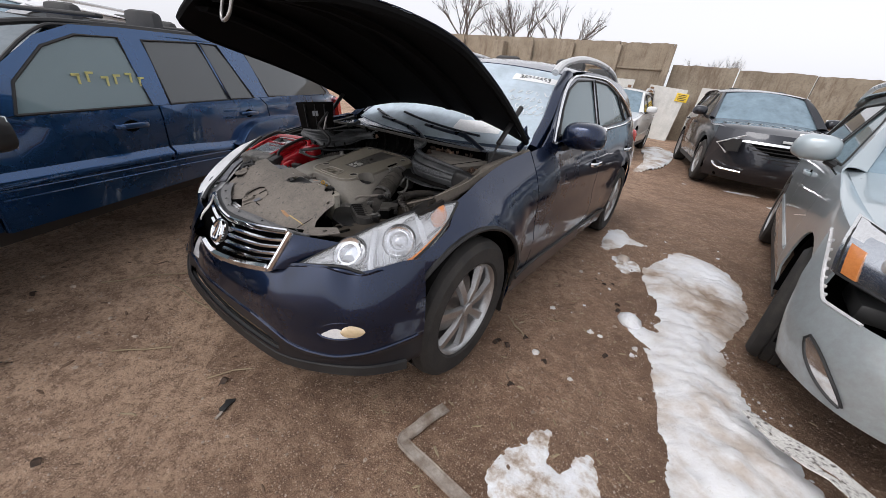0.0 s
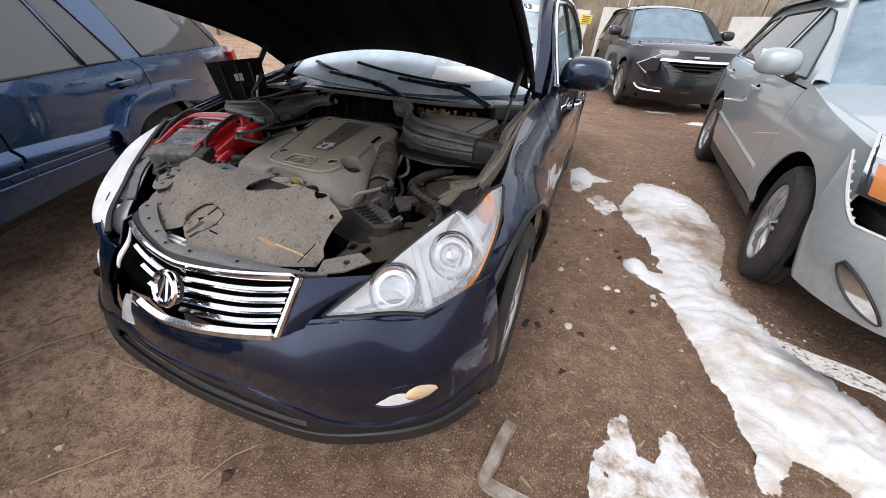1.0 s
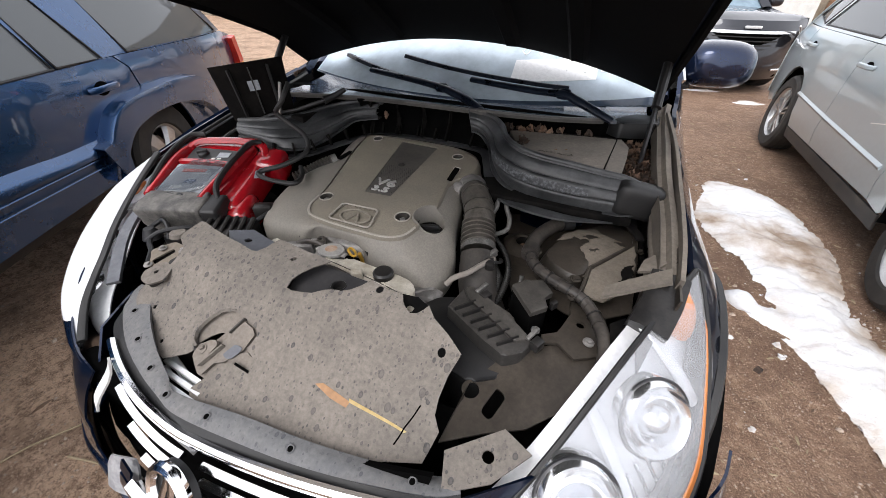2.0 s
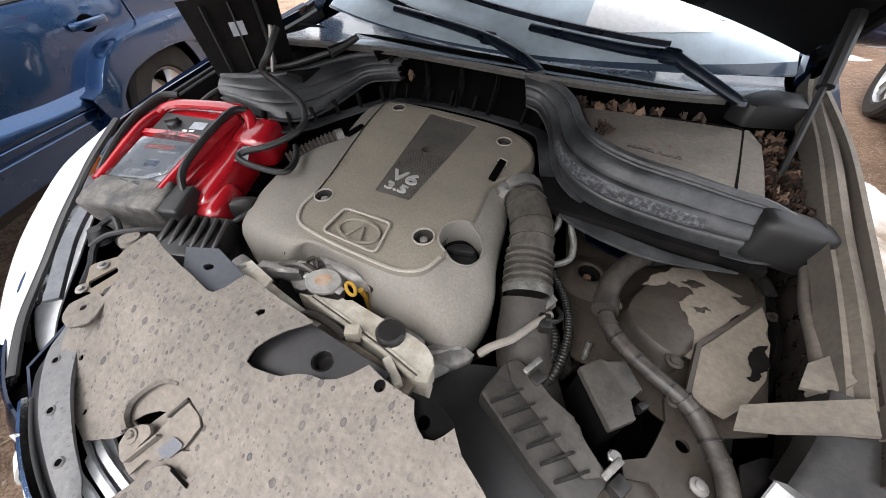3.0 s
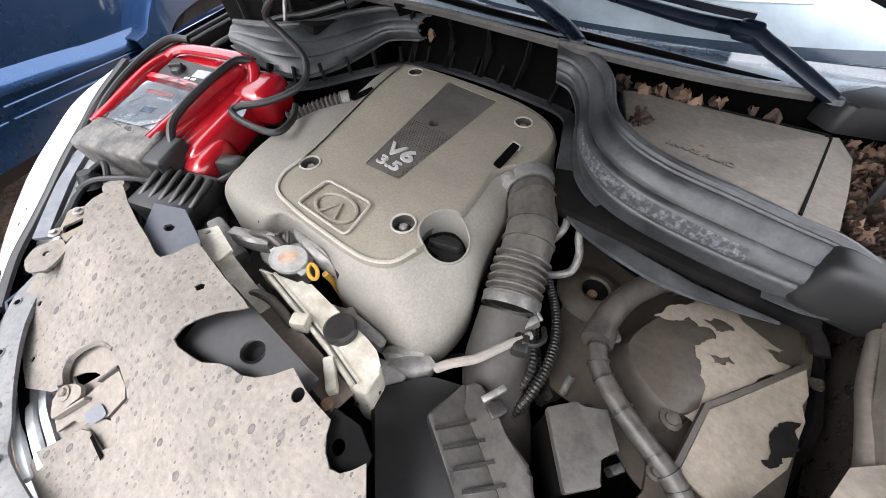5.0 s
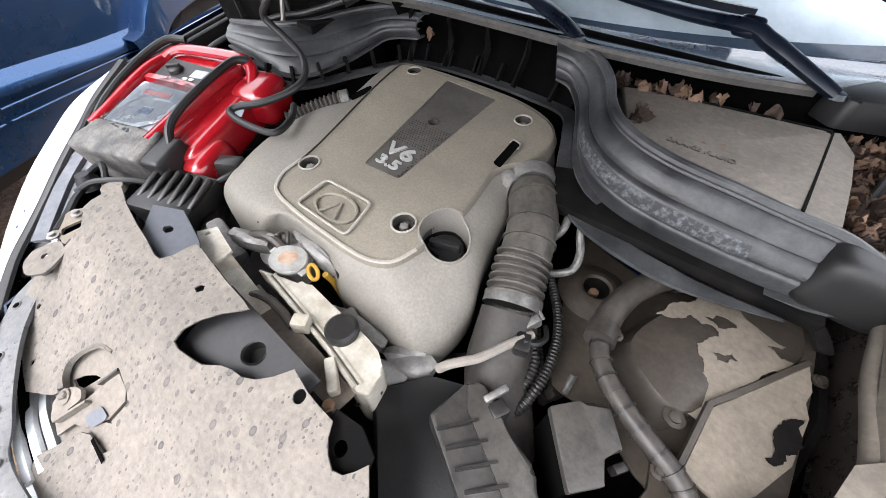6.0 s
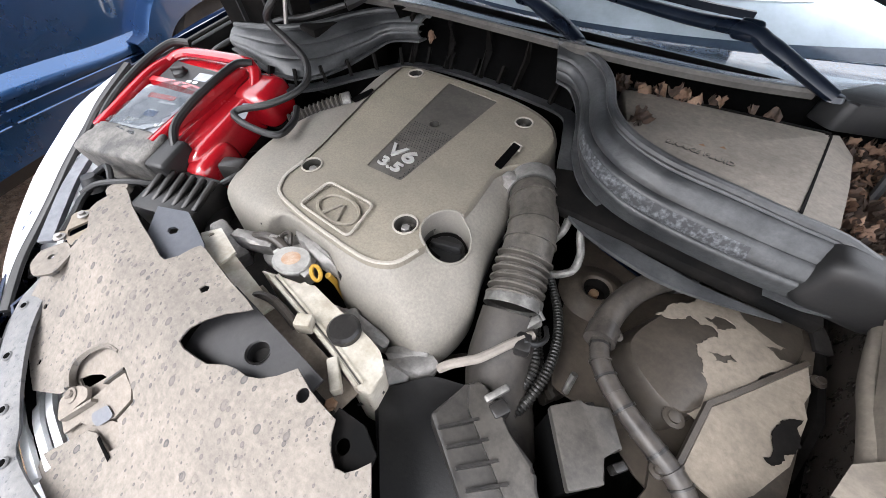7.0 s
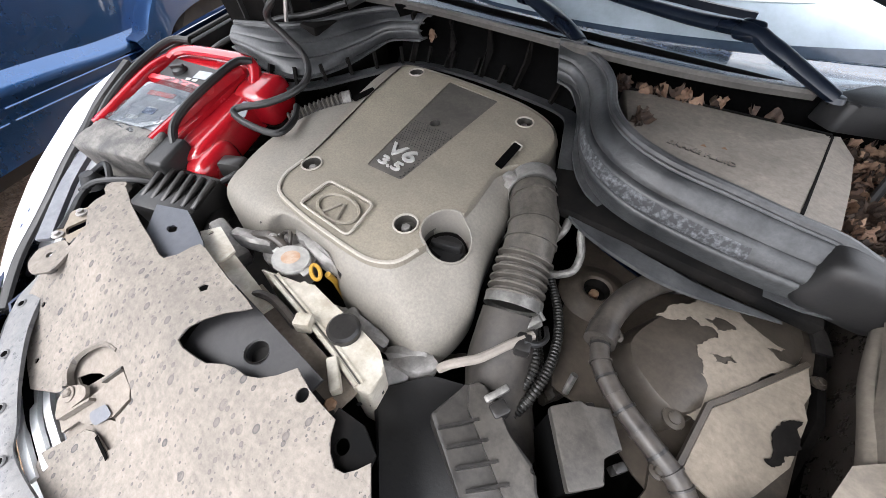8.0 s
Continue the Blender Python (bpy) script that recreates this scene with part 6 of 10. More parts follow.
for s in (1, -1):
    hl = part("headlamp", grid(lambda u, v: lamp_pt(u, v, -0.050, s), 36, 12, 0.004), M["lamp_white"], ex, "large clear swept-back headlamp with amber indicator" if s > 0 else "cracked clear headlamp")
    lens = part("lens", grid(lambda u, v: lamp_pt(u, v, 0.0, s), 36, 12, 0.003), M["hazed_lens"] if s > 0 else M["milky_lens"], hl, "hazed clear plastic lens")
    if s < 0:
        part("inner_trim", sweep([lamp_pt(k / 30, 1, 0.004, s) + Vector((0.008, 0, 0.002)) for k in range(31)], ring(0.010, 8, 1, 0.6)), M["trim"], hl, "black rubber trim along the lamp")
    edge_ = [lamp_pt(k / 30, 0, 0, s) for k in range(31)] + [lamp_pt(1 - k / 30, 1, 0, s) for k in range(31)]
    part("gasket", sweep(edge_, ring(0.0055, 6), True), M["trim"], hl)
    for u, v, r0, nm in ((0.57, 0.50, 0.055, "projector"), (0.31, 0.46, 0.056, "high_beam"), (0.84, 0.55, 0.038, "indicator")):
        e_ = 0.02
        tu, tv = lamp_pt(u + e_, v, 0, s) - lamp_pt(u - e_, v, 0, s), lamp_pt(u, v + e_, 0, s) - lamp_pt(u, v - e_, 0, s)
        out = tu.cross(tv).normalized()
        if out.z < 0:
            out = -out
        out = (out + Vector((s * 0.15, -0.55, 0.0))).normalized()
        p = lamp_pt(u, v, -0.026 if s > 0 else -0.045, s)
        if s < 0:
            r0 *= 0.62
        sx = Vector((0, 0, 1)).cross(out).normalized()
        face = Matrix((sx, out.cross(sx), out)).transposed().to_4x4()
        face.translation = p
        if nm == "indicator":
            bowl = part(nm, moved(lathe([(0, 0.016), (r0 * 0.6, 0.012), (r0, 0.0), (r0 * 1.05, -0.02)], 28), face @ Matrix.Diagonal((0.85, 1.35, 1, 1))), M["amber"], hl, "amber indicator bowl")
        else:
            bowl = part(nm, moved(lathe([(0.0, -0.02), (r0 * 0.5, -0.018), (r0 * 0.62, 0.0), (r0 * 0.8, 0.004), (r0 * 0.92, 0.012), (r0, 0.006), (r0 * 1.12, -0.02)], 36), face @ Matrix.Diagonal((1.05, 1.15, 1, 1))), M["reflector"], hl, "chrome lamp bowl")
            part("bowl_edge", moved(sweep([(r0 * 1.13 * math.cos(a), r0 * 1.20 * math.sin(a), 0.0) for a in [2 * math.pi * k / 36 for k in range(36)]], ring(0.0028, 5), True), face), M["dark_alloy"], bowl)
            part("lens_ball", moved(lathe([(0, 0.018), (r0 * 0.25, 0.016), (r0 * 0.45, 0.006), (r0 * 0.56, -0.008)], 28), face), M["lens"] if nm == "high_beam" else M["reflector"], bowl)
            part("ring", moved(lathe([(r0 * 0.60, -0.004), (r0 * 0.66, 0.008), (r0 * 0.74, 0.008), (r0 * 0.78, -0.004)], 36), face), M["chrome"], bowl)
    for u, wd in ((0.435, 0.012), (0.70, 0.014)):
        part("divider", sweep([lamp_pt(u + 0.05 * (v - 0.5), v, -0.030, s) for v in [0.04 + 0.92 * k / 10 for k in range(11)]], ring(wd, 8, 1.0, 0.6)), M["lamp_white"], hl)
    part("side_reflector", grid(lambda u, v: lamp_pt(0.52 + 0.42 * u, 0.012 + 0.06 * v * (1 - 0.5 * u), 0.002, s), 16, 2, 0.003), M["amber"], hl, "amber side reflector strip")
    for k in range(9):
        part("flute", sweep([lamp_pt(0.40 + 0.028 * k + 0.03 * (v - 0.5), v, -0.040, s) for v in [0.06 + 0.34 * j / 5 for j in range(6)]], ring(0.0035, 6)), M["reflector"], hl)
    part("dark_lid", grid(lambda u, v: lamp_pt(0.60 + 0.16 * u, 0.80 + 0.12 * v * math.sin(math.pi * u), -0.024, s), 10, 3, 0.002), M["dark_alloy"], hl)
    part("inner_step", sweep([lamp_pt(0.14 + 0.66 * j / 14, 0.16 + 0.05 * math.sin(9 * j / 14), -0.036, s) for j in range(15)], ring(0.005, 6)), M["dark_alloy"], hl)

    def seat(u, v):
        """The painted ledge from the bumper's top edge up to the lamp."""
        a_ = lamp_pt(0.56 * u, 0, 0.0, s)
        b_ = bumper(bump_uv(a_.x * (1.0 + 0.03 * u)), 0.985, 0.001)
        return b_.lerp(a_ + Vector((0, 0.002, -0.004)), v) + Vector((s * 0.2, -0.8, 0.2)) * 0.010 * math.sin(math.pi * v)
    part("lamp_ledge", grid(seat, 30, 5, 0.004), M["navy"], ex)

# hood, propped open
hood_line = spline([(0.0, 0.0, 0), (0.22, 0.155, 0), (0.46, 0.30, 0), (0.72, 0.415, 0), (0.95, 0.475, 0), (1.12, 0.49, 0), (1.20, 0.478, 0)], 5)
hood_w = spline([(0.715, 0, 0), (0.715, 0, 0), (0.705, 0, 0), (0.69, 0, 0), (0.61, 0, 0), (0.50, 0, 0), (0.42, 0, 0)], 5)


def hood_pt(u, v, o=0.0):
    k = v * (len(hood_line) - 1)
    i = min(int(k), len(hood_line) - 2)
    p, w = hood_line[i].lerp(hood_line[i + 1], k - i), hood_w[i].lerp(hood_w[i + 1], k - i).x
    a = 2 * u - 1
    sag = 0.125 * a * a * math.sin(math.pi * min(1.0, 0.14 + (1 - v))) if a < 0 else 0.0
    return Vector((a * w, 1.52 - p.x + 0.02 * o, 1.055 + p.y - 0.05 * a * a - sag + (0.11 - 0.075 * a * a) * (1 - v) ** 3 + o))


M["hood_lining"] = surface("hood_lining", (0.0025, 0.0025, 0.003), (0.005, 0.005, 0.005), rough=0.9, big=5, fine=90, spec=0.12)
hood = part("hood", grid(lambda u, v: hood_pt(u, v, 0.03), 24, 30, 0.003), M["navy"], ex, "open hood, dark blue outside, black lining inside")
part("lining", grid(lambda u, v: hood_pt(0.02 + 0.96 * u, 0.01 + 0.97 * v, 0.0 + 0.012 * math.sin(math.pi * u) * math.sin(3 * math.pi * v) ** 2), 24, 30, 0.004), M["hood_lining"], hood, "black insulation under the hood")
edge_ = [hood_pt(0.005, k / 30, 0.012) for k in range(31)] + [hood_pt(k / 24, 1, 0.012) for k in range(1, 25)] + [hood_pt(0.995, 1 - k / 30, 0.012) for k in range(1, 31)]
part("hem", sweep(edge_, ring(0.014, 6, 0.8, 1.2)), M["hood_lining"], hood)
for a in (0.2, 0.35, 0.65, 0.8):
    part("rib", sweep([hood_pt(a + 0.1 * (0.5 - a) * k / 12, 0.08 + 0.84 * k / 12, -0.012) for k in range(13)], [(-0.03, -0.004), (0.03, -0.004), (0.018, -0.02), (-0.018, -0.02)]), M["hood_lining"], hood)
lt = hood_pt(0.5, 0.93, -0.03)
part("striker", sweep(spline([lt + Vector((-0.035, 0, 0.02)), lt + Vector((-0.03, -0.02, -0.05)), lt + Vector((0, -0.03, -0.075)), lt + Vector((0.03, -0.02, -0.05)), lt + Vector((0.035, 0, 0.02))], 6), ring(0.006, 8)), M["steel"], hood, "steel hood striker loop")
for s in (1, -1):
    part("hood_strut", sweep([(s * 0.665, 1.16, 0.93), (s * 0.672, 1.33, 1.14)], ring(0.006, 8)), M["trim"], ex, "gas strut rod")
    part("strut_tube", sweep([(s * 0.670, 1.26, 1.06), (s * 0.678, 1.43, 1.235)], ring(0.013, 10)), M["trim"], ex, "black gas strut tube")
    part("hinge", sweep([(s * 0.69, 1.46, 1.02), (s * 0.695, 1.56, 1.08), (s * 0.69, 1.50, 1.13)], ring(0.014, 6, 0.5, 1.6)), M["navy"], ex)

# ---- under the hood ----

M["cover_dust"] = dusted("dusty_splash_cover", (0.045, 0.042, 0.038), (0.212, 0.187, 0.162), 0.93, 0.8, spots=1.0, big=5)
M["engine_dust"] = dusted("dusty_engine_cover", (0.105, 0.096, 0.083), (0.260, 0.230, 0.181), 0.86, 0.5, big=3, fine=260, bump=0.02)
M["engine_grey"] = dusted("dusty_grey_flank", (0.14, 0.132, 0.12), (0.264, 0.240, 0.205), 0.78, 0.5, big=4, fine=220, bump=0.03)
M["strip_dust"] = dusted("dusty_black_strip", (0.07, 0.078, 0.092), (0.195, 0.187, 0.178), 0.70, 0.55, spots=0.8, big=7)
M["well_dust"] = dusted("dark_well", (0.02, 0.019, 0.018), (0.16, 0.145, 0.125), 0.4, 0.6)
M["rim_dust"] = dusted("worn_highlit_rim", (0.30, 0.28, 0.25), (0.37, 0.335, 0.285), 0.8, 0.5, big=6, fine=200)
M["latch_dust"] = dusted("dusty_latch_steel", (0.06, 0.055, 0.05), (0.225, 0.195, 0.165), 0.9, 0.7, big=9)
M["lid_blue"] = surface("worn_blue_grey_steel", (0.11, 0.115, 0.13), (0.17, 0.175, 0.19), rough=0.7, metal=0.2, big=30)
M["black_dust"] = dusted("dusty_black_plastic", (0.007, 0.007, 0.0075), (0.22, 0.20, 0.18), 0.10, 0.42)
M["lid_black"] = dusted("greyed_black_plastic", (0.016, 0.016, 0.016), (0.15, 0.135, 0.12), 0.30, 0.5, big=9)
M["shroud_dust"] = dusted("dark_dusty_shroud", (0.014, 0.014, 0.016), (0.062, 0.058, 0.056), 0.40, 0.6)
M["hose_dust"] = dusted("dusty_rubber_hose", (0.012, 0.011, 0.011), (0.25, 0.215, 0.18), 0.24, 0.5)
M["seal"] = surface("weathered_rubber_seal", (0.018, 0.019, 0.0205), (0.100, 0.102, 0.104), rough=0.40, big=11, fine=140, bump=0.35, lo=0.36, hi=0.74, spec=0.5)
M["seal_bloom"] = surface("bloomed_rubber_seal", (0.030, 0.031, 0.034), (0.19, 0.202, 0.212), rough=0.55, big=130, fine=320, bump=0.35, lo=0.46, hi=0.74, spec=0.4)
M["tower_dust"] = dusted("dusty_painted_steel", (0.022, 0.019, 0.0165), (0.125, 0.103, 0.080), 0.36, 0.40, big=4.5)
M["panel_dust"] = dusted("thick_tan_dust", (0.08, 0.068, 0.055), (0.248, 0.211, 0.168), 0.80, 0.8, big=5)
M["bay_paint"] = dusted("dark_dusty_bay_steel", (0.020, 0.017, 0.0145), (0.17, 0.138, 0.106), 0.28, 0.45, big=6)
M["rail_dust"] = dusted("dusty_wing_rail", (0.05, 0.045, 0.04), (0.25, 0.215, 0.175), 0.74, 0.7)
M["lid_dust"] = dusted("dusty_reservoir_lid", (0.07, 0.062, 0.054), (0.25, 0.221, 0.188), 0.84, 0.7)
# near-black that paints deep shade onto parts low in the bay
M["deep"] = surface("deep_shade_black", (0.003, 0.003, 0.003), (0.012, 0.0105, 0.0095), rough=0.85, big=18, fine=120, spec=0.08)
M["duct_dust"] = dusted("dusty_black_duct", (0.012, 0.011, 0.011), (0.125, 0.108, 0.09), 0.34, 0.7, big=9)
M["dull_steel"] = surface("dull_clamp_steel", (0.10, 0.097, 0.09), (0.24, 0.23, 0.215), rough=0.5, metal=0.5, big=40, fine=160)
M["elbow_dust"] = dusted("dusty_rubber_elbow", (0.014, 0.013, 0.012), (0.23, 0.205, 0.175), 0.40, 0.5, big=14)
M["zinc"] = surface("dull_pale_steel", (0.36, 0.35, 0.33), (0.52, 0.505, 0.48), rough=0.5, metal=0.2, big=40)
M["loom_black"] = dusted("dusty_black_loom", (0.009, 0.009, 0.009), (0.13, 0.118, 0.10), 0.12, 0.45, big=20)
M["wing_grime"] = dusted("wet_grimy_steel", (0.014, 0.012, 0.011), (0.12, 0.10, 0.08), 0.36, 0.35, big=9)
M["cream"] = surface("yellowed_plastic", (0.34, 0.30, 0.235), (0.62, 0.585, 0.51), rough=0.45, big=22, fine=120)

M["pack_red"] = surface("red_plastic", (0.32, 0.006, 0.012), (0.42, 0.012, 0.018), rough=0.25, big=6, fine=120, bump=0.03, coat=0.7)
M["scuffed"] = surface("scuffed_grey_plastic", (0.045, 0.043, 0.041), (0.21, 0.196, 0.178), rough=0.6, big=26, fine=160, bump=1.0, lo=0.36, hi=0.72)
M["cast"] = surface("corroded_aluminium", (0.22, 0.21, 0.2), (0.42, 0.40, 0.38), rough=0.6, metal=0.6, big=30, fine=140, bump=0.5)
M["grey_badge"] = surface("silver_lettering", (0.5, 0.49, 0.47), (0.6, 0.59, 0.57), rough=0.4, metal=0.3, bump=0)
M["leaf"] = surface("dead_leaf", (0.016, 0.009, 0.006), (0.075, 0.043, 0.027), rough=0.8, big=60, fine=260, bump=0.4)
M["copper_leaf"] = surface("pale_dead_leaf", (0.10, 0.052, 0.03), (0.24, 0.155, 0.105), rough=0.8, big=40, fine=200, bump=0.4)

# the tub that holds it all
# floor, bulkhead, inner wings and block carry their shade as colour
part("bay_floor", box(1.34, 1.15, 0.03, (0, 0.83, 0.42), 0.01), M["deep"], ex, "bay floor, blackened to stand for deep shade")
part("firewall", box(1.36, 0.04, 0.62, (0, 1.36, 0.68), 0.01), M["void"], ex, "bulkhead, blackened to stand for shade")
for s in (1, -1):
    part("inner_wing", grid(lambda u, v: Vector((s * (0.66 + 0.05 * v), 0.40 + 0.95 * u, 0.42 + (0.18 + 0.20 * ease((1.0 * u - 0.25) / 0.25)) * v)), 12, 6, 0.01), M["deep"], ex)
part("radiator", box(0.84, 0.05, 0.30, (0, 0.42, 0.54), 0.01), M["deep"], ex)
part("engine_block", box(0.40, 0.52, 0.34, (0.04, 0.94, 0.63), 0.05), M["deep"], ex, "engine block under its cover, darkened to stand for shade")


def cz(x, y):
    """The height of the splash cover: level over the radiator, then steep down to the grille."""
    a = 0.848 + 0.2 * (y - 0.47)
    c = 0.848 - 0.80 * (0.47 - y)
    d = 0.744 - 0.35 * (0.34 - y)
    k = 90.0
    top = -math.log(math.exp(-k * a) + math.exp(-k * c)) / k
    z = math.log(math.exp(k * top) + math.exp(k * d)) / k
    return z - 0.5 * max(0.0, -x - 0.29) - 0.10 * max(0.0, x - 0.34) + 0.0015 * noise.noise((x * 14, y * 14, 1.0))


# the outline: down the lamp side, round the latch, along the grille, up the air box side, round the torn hole
cover_edge = [(-0.279, 0.545), (-0.288, 0.506), (-0.287, 0.492), (-0.256, 0.473), (-0.256, 0.448), (-0.268, 0.419), (-0.322, 0.384), (-0.308, 0.364), (-0.268, 0.341), (-0.224, 0.319), (-0.174, 0.303), (-0.142, 0.295), (-0.099, 0.318),
              (-0.088, 0.330), (-0.103, 0.338), (-0.108, 0.354), (-0.097, 0.376), (-0.072, 0.396), (-0.045, 0.403), (-0.018, 0.400), (0.015, 0.391), (0.025, 0.385), (0.018, 0.359), (0.034, 0.352), (0.042, 0.341), (0.036, 0.333), (0.001, 0.332), (-0.014, 0.325), (-0.030, 0.299), (-0.046, 0.272), (-0.030, 0.258),
              (0.010, 0.256), (0.10, 0.262), (0.20, 0.272), (0.30, 0.284), (0.396, 0.318), (0.406, 0.360), (0.392, 0.376), (0.390, 0.396), (0.394, 0.425), (0.404, 0.458), (0.372, 0.478), (0.340, 0.494),
              (0.321, 0.514), (0.314, 0.502), (0.306, 0.493), (0.295, 0.490), (0.283, 0.496), (0.273, 0.506), (0.266, 0.519), (0.244, 0.520), (0.223, 0.522), (0.194, 0.529), (0.180, 0.510), (0.166, 0.497), (0.150, 0.489), (0.132, 0.487), (0.117, 0.482), (0.095, 0.469), (0.074, 0.465), (0.052, 0.462), (0.040, 0.464),
              (0.040, 0.470), (0.041, 0.481), (0.051, 0.499), (0.066, 0.518), (0.084, 0.534), (0.091, 0.542), (0.075, 0.545), (0.031, 0.548), (-0.041, 0.557), (-0.055, 0.557), (-0.061, 0.547), (-0.067, 0.529), (-0.080, 0.514), (-0.094, 0.513), (-0.131, 0.520), (-0.170, 0.525), (-0.224, 0.535), (-0.268, 0.547)]
cover = part("splash_cover", plate(cover_edge, [[(0.004, 0.518), (0.007, 0.525), (0.014, 0.528), (0.018, 0.523), (0.013, 0.516)], circle(0.220, 0.514, 0.0075, 12), circle(0.372, 0.45, 0.007, 10), circle(-0.239, 0.363, 0.004, 8), circle(-0.172, 0.318, 0.004, 8)],
             lambda x, y: Vector((x, y, cz(x, y))), 0.024, 0.002), M["cover_dust"], ex, "dusty plastic cover over the radiator, torn and spotted")
part("raised_arc", sweep(spline([(x, y, cz(x, y) + 0.001) for x, y in ((-0.090, 0.332), (-0.105, 0.340), (-0.110, 0.356), (-0.098, 0.378), (-0.073, 0.398), (-0.045, 0.405))], 4), [(-0.006, -0.006), (0.006, -0.006), (0.003, 0.003), (-0.003, 0.003)], scale=lambda u: 1.0 - 0.6 * u), M["cover_dust"], cover)
part("pocket", plate([(-0.092, 0.322), (-0.110, 0.336), (-0.116, 0.356), (-0.102, 0.384), (-0.074, 0.404), (-0.04, 0.411), (-0.010, 0.408), (0.026, 0.397), (0.036, 0.383), (0.052, 0.345), (0.042, 0.328), (0.0, 0.324), (-0.018, 0.318), (-0.035, 0.298), (-0.062, 0.300), (-0.080, 0.310)], ([(-0.098, 0.344), (-0.084, 0.358), (-0.064, 0.370), (-0.053, 0.373), (-0.071, 0.349), (-0.080, 0.342)],), lambda x, y: Vector((x, y, cz(x, y) - 0.012)), 0.02, 0.003), M["latch_dust"], cover, "sunken pocket round the latch")
part("chalk_mark", plate([(0.178, 0.352), (0.192, 0.357), (0.251, 0.348), (0.248, 0.339), (0.215, 0.342)], (), lambda x, y: Vector((x, y, cz(x, y) + 0.0012)), 0.02, 0.0006), surface("orange_chalk", (0.30, 0.17, 0.09), (0.42, 0.24, 0.12), rough=0.9, big=60), cover, "faint orange chalk mark")
part("chalk_line", plate([(0.248, 0.352), (0.300, 0.348), (0.359, 0.343), (0.355, 0.340), (0.300, 0.344), (0.249, 0.347)], (), lambda x, y: Vector((x, y, cz(x, y) + 0.0012)), 0.02, 0.0006), surface("yellow_chalk", (0.40, 0.28, 0.10), (0.50, 0.40, 0.20), rough=0.9, big=60), cover, "yellow chalk line")
part("crack", sweep([(x, y, cz(x, y) + 0.0012) for x, y in ((0.366, 0.379), (0.360, 0.362), (0.353, 0.346), (0.350, 0.334), (0.346, 0.322))], ring(0.0012, 5)), M["void"], cover, "hairline crack in the cover")
under = part("shroud", plate([(0.02, 0.552), (0.215, 0.540), (0.21, 0.48), (0.03, 0.45)], (circle(0.123, 0.515, 0.014, 16),), lambda x, y: Vector((x, y, cz(x, y) - 0.026)), 0.03, 0.004), M["shroud_dust"], ex, "black fan shroud below the torn cover")
part("recess", lathe([(0.0135, 0.0), (0.0155, 0.0015), (0.0165, 0.0), (0.012, -0.014), (0.0, -0.014)], 20, pose(0.123, 0.515, cz(0.123, 0.515) - 0.025)), M["black_dust"], under)
part("bracket_plate", plate([(-0.220, 0.562), (-0.170, 0.518), (-0.085, 0.506), (-0.058, 0.552), (-0.085, 0.566), (-0.165, 0.585)], ([(-0.158, 0.549), (-0.152, 0.556), (-0.142, 0.557), (-0.137, 0.551), (-0.143, 0.544), (-0.153, 0.544)],), lambda x, y: Vector((x, y, 0.840 + 0.1 * (y - 0.53))), 0, 0.004), surface("dark_blue_plate", (0.075, 0.08, 0.095), (0.13, 0.13, 0.14), rough=0.5, metal=0.3), ex, "dark steel bracket plate")
part("corner_gusset", plate([(0.256, 0.530), (0.258, 0.506), (0.282, 0.480), (0.308, 0.488), (0.322, 0.506), (0.318, 0.522), (0.29, 0.534)], (circle(0.285, 0.507, 0.008, 12),), lambda x, y: Vector((x, y, cz(x, y) - 0.014)), 0, 0.005), M["deep"], ex)
# the hood latch
latch = part("hood_latch", plate([(-0.067, 0.305), (-0.060, 0.332), (-0.045, 0.348), (-0.020, 0.396), (0.006, 0.391), (0.016, 0.383), (0.008, 0.356), (-0.018, 0.329), (-0.036, 0.322), (-0.046, 0.300)], (), lambda x, y: Vector((x, y, cz(x, y) - 0.004)), 0, 0.004), M["latch_dust"], ex, "dusty steel hood latch")
part("bracket", plate(rounded([(-0.067, 0.306), (-0.084, 0.317), (-0.084, 0.335), (-0.067, 0.348), (-0.054, 0.352), (-0.044, 0.346), (-0.052, 0.329), (-0.058, 0.306)], 0.004, 3), (), lambda x, y: Vector((x, y, cz(x, y) + 0.004)), 0, 0.005), M["latch_dust"], latch)
part("bolt", cyl(0.006, 0.006, (-0.0715, 0.332, cz(-0.072, 0.332) + 0.006), None, 6, 0.002), M["latch_dust"], latch)
part("bolt_washer", moved(cyl(0.0105, 0.002, (0, 0, 0), None, 18, 0.0008), pose(-0.0715, 0.332, cz(-0.072, 0.332) + 0.0045, 32)), M["latch_dust"], latch)
part("fold", sweep([(-0.058, 0.309, cz(-0.058, 0.309) + 0.002), (-0.046, 0.330, cz(-0.046, 0.330) + 0.002), (-0.034, 0.350, cz(-0.034, 0.350) + 0.001)], [(-0.002, -0.004), (0.002, -0.004), (0.002, 0.004), (-0.002, 0.004)]), M["latch_dust"], latch)
part("fold", sweep([(-0.036, 0.372, cz(-0.036, 0.372) - 0.002), (-0.018, 0.399, cz(-0.018, 0.399) - 0.002)], [(-0.002, -0.004), (0.002, -0.004), (0.002, 0.003), (-0.002, 0.003)]), M["well_dust"], latch)
part("lower_tongue", plate([(-0.016, 0.334), (0.006, 0.352), (0.018, 0.357), (0.034, 0.352), (0.042, 0.341), (0.034, 0.332), (0.012, 0.332)], (), lambda x, y: Vector((x, y, cz(x, y) - 0.006)), 0, 0.003), M["latch_dust"], latch)
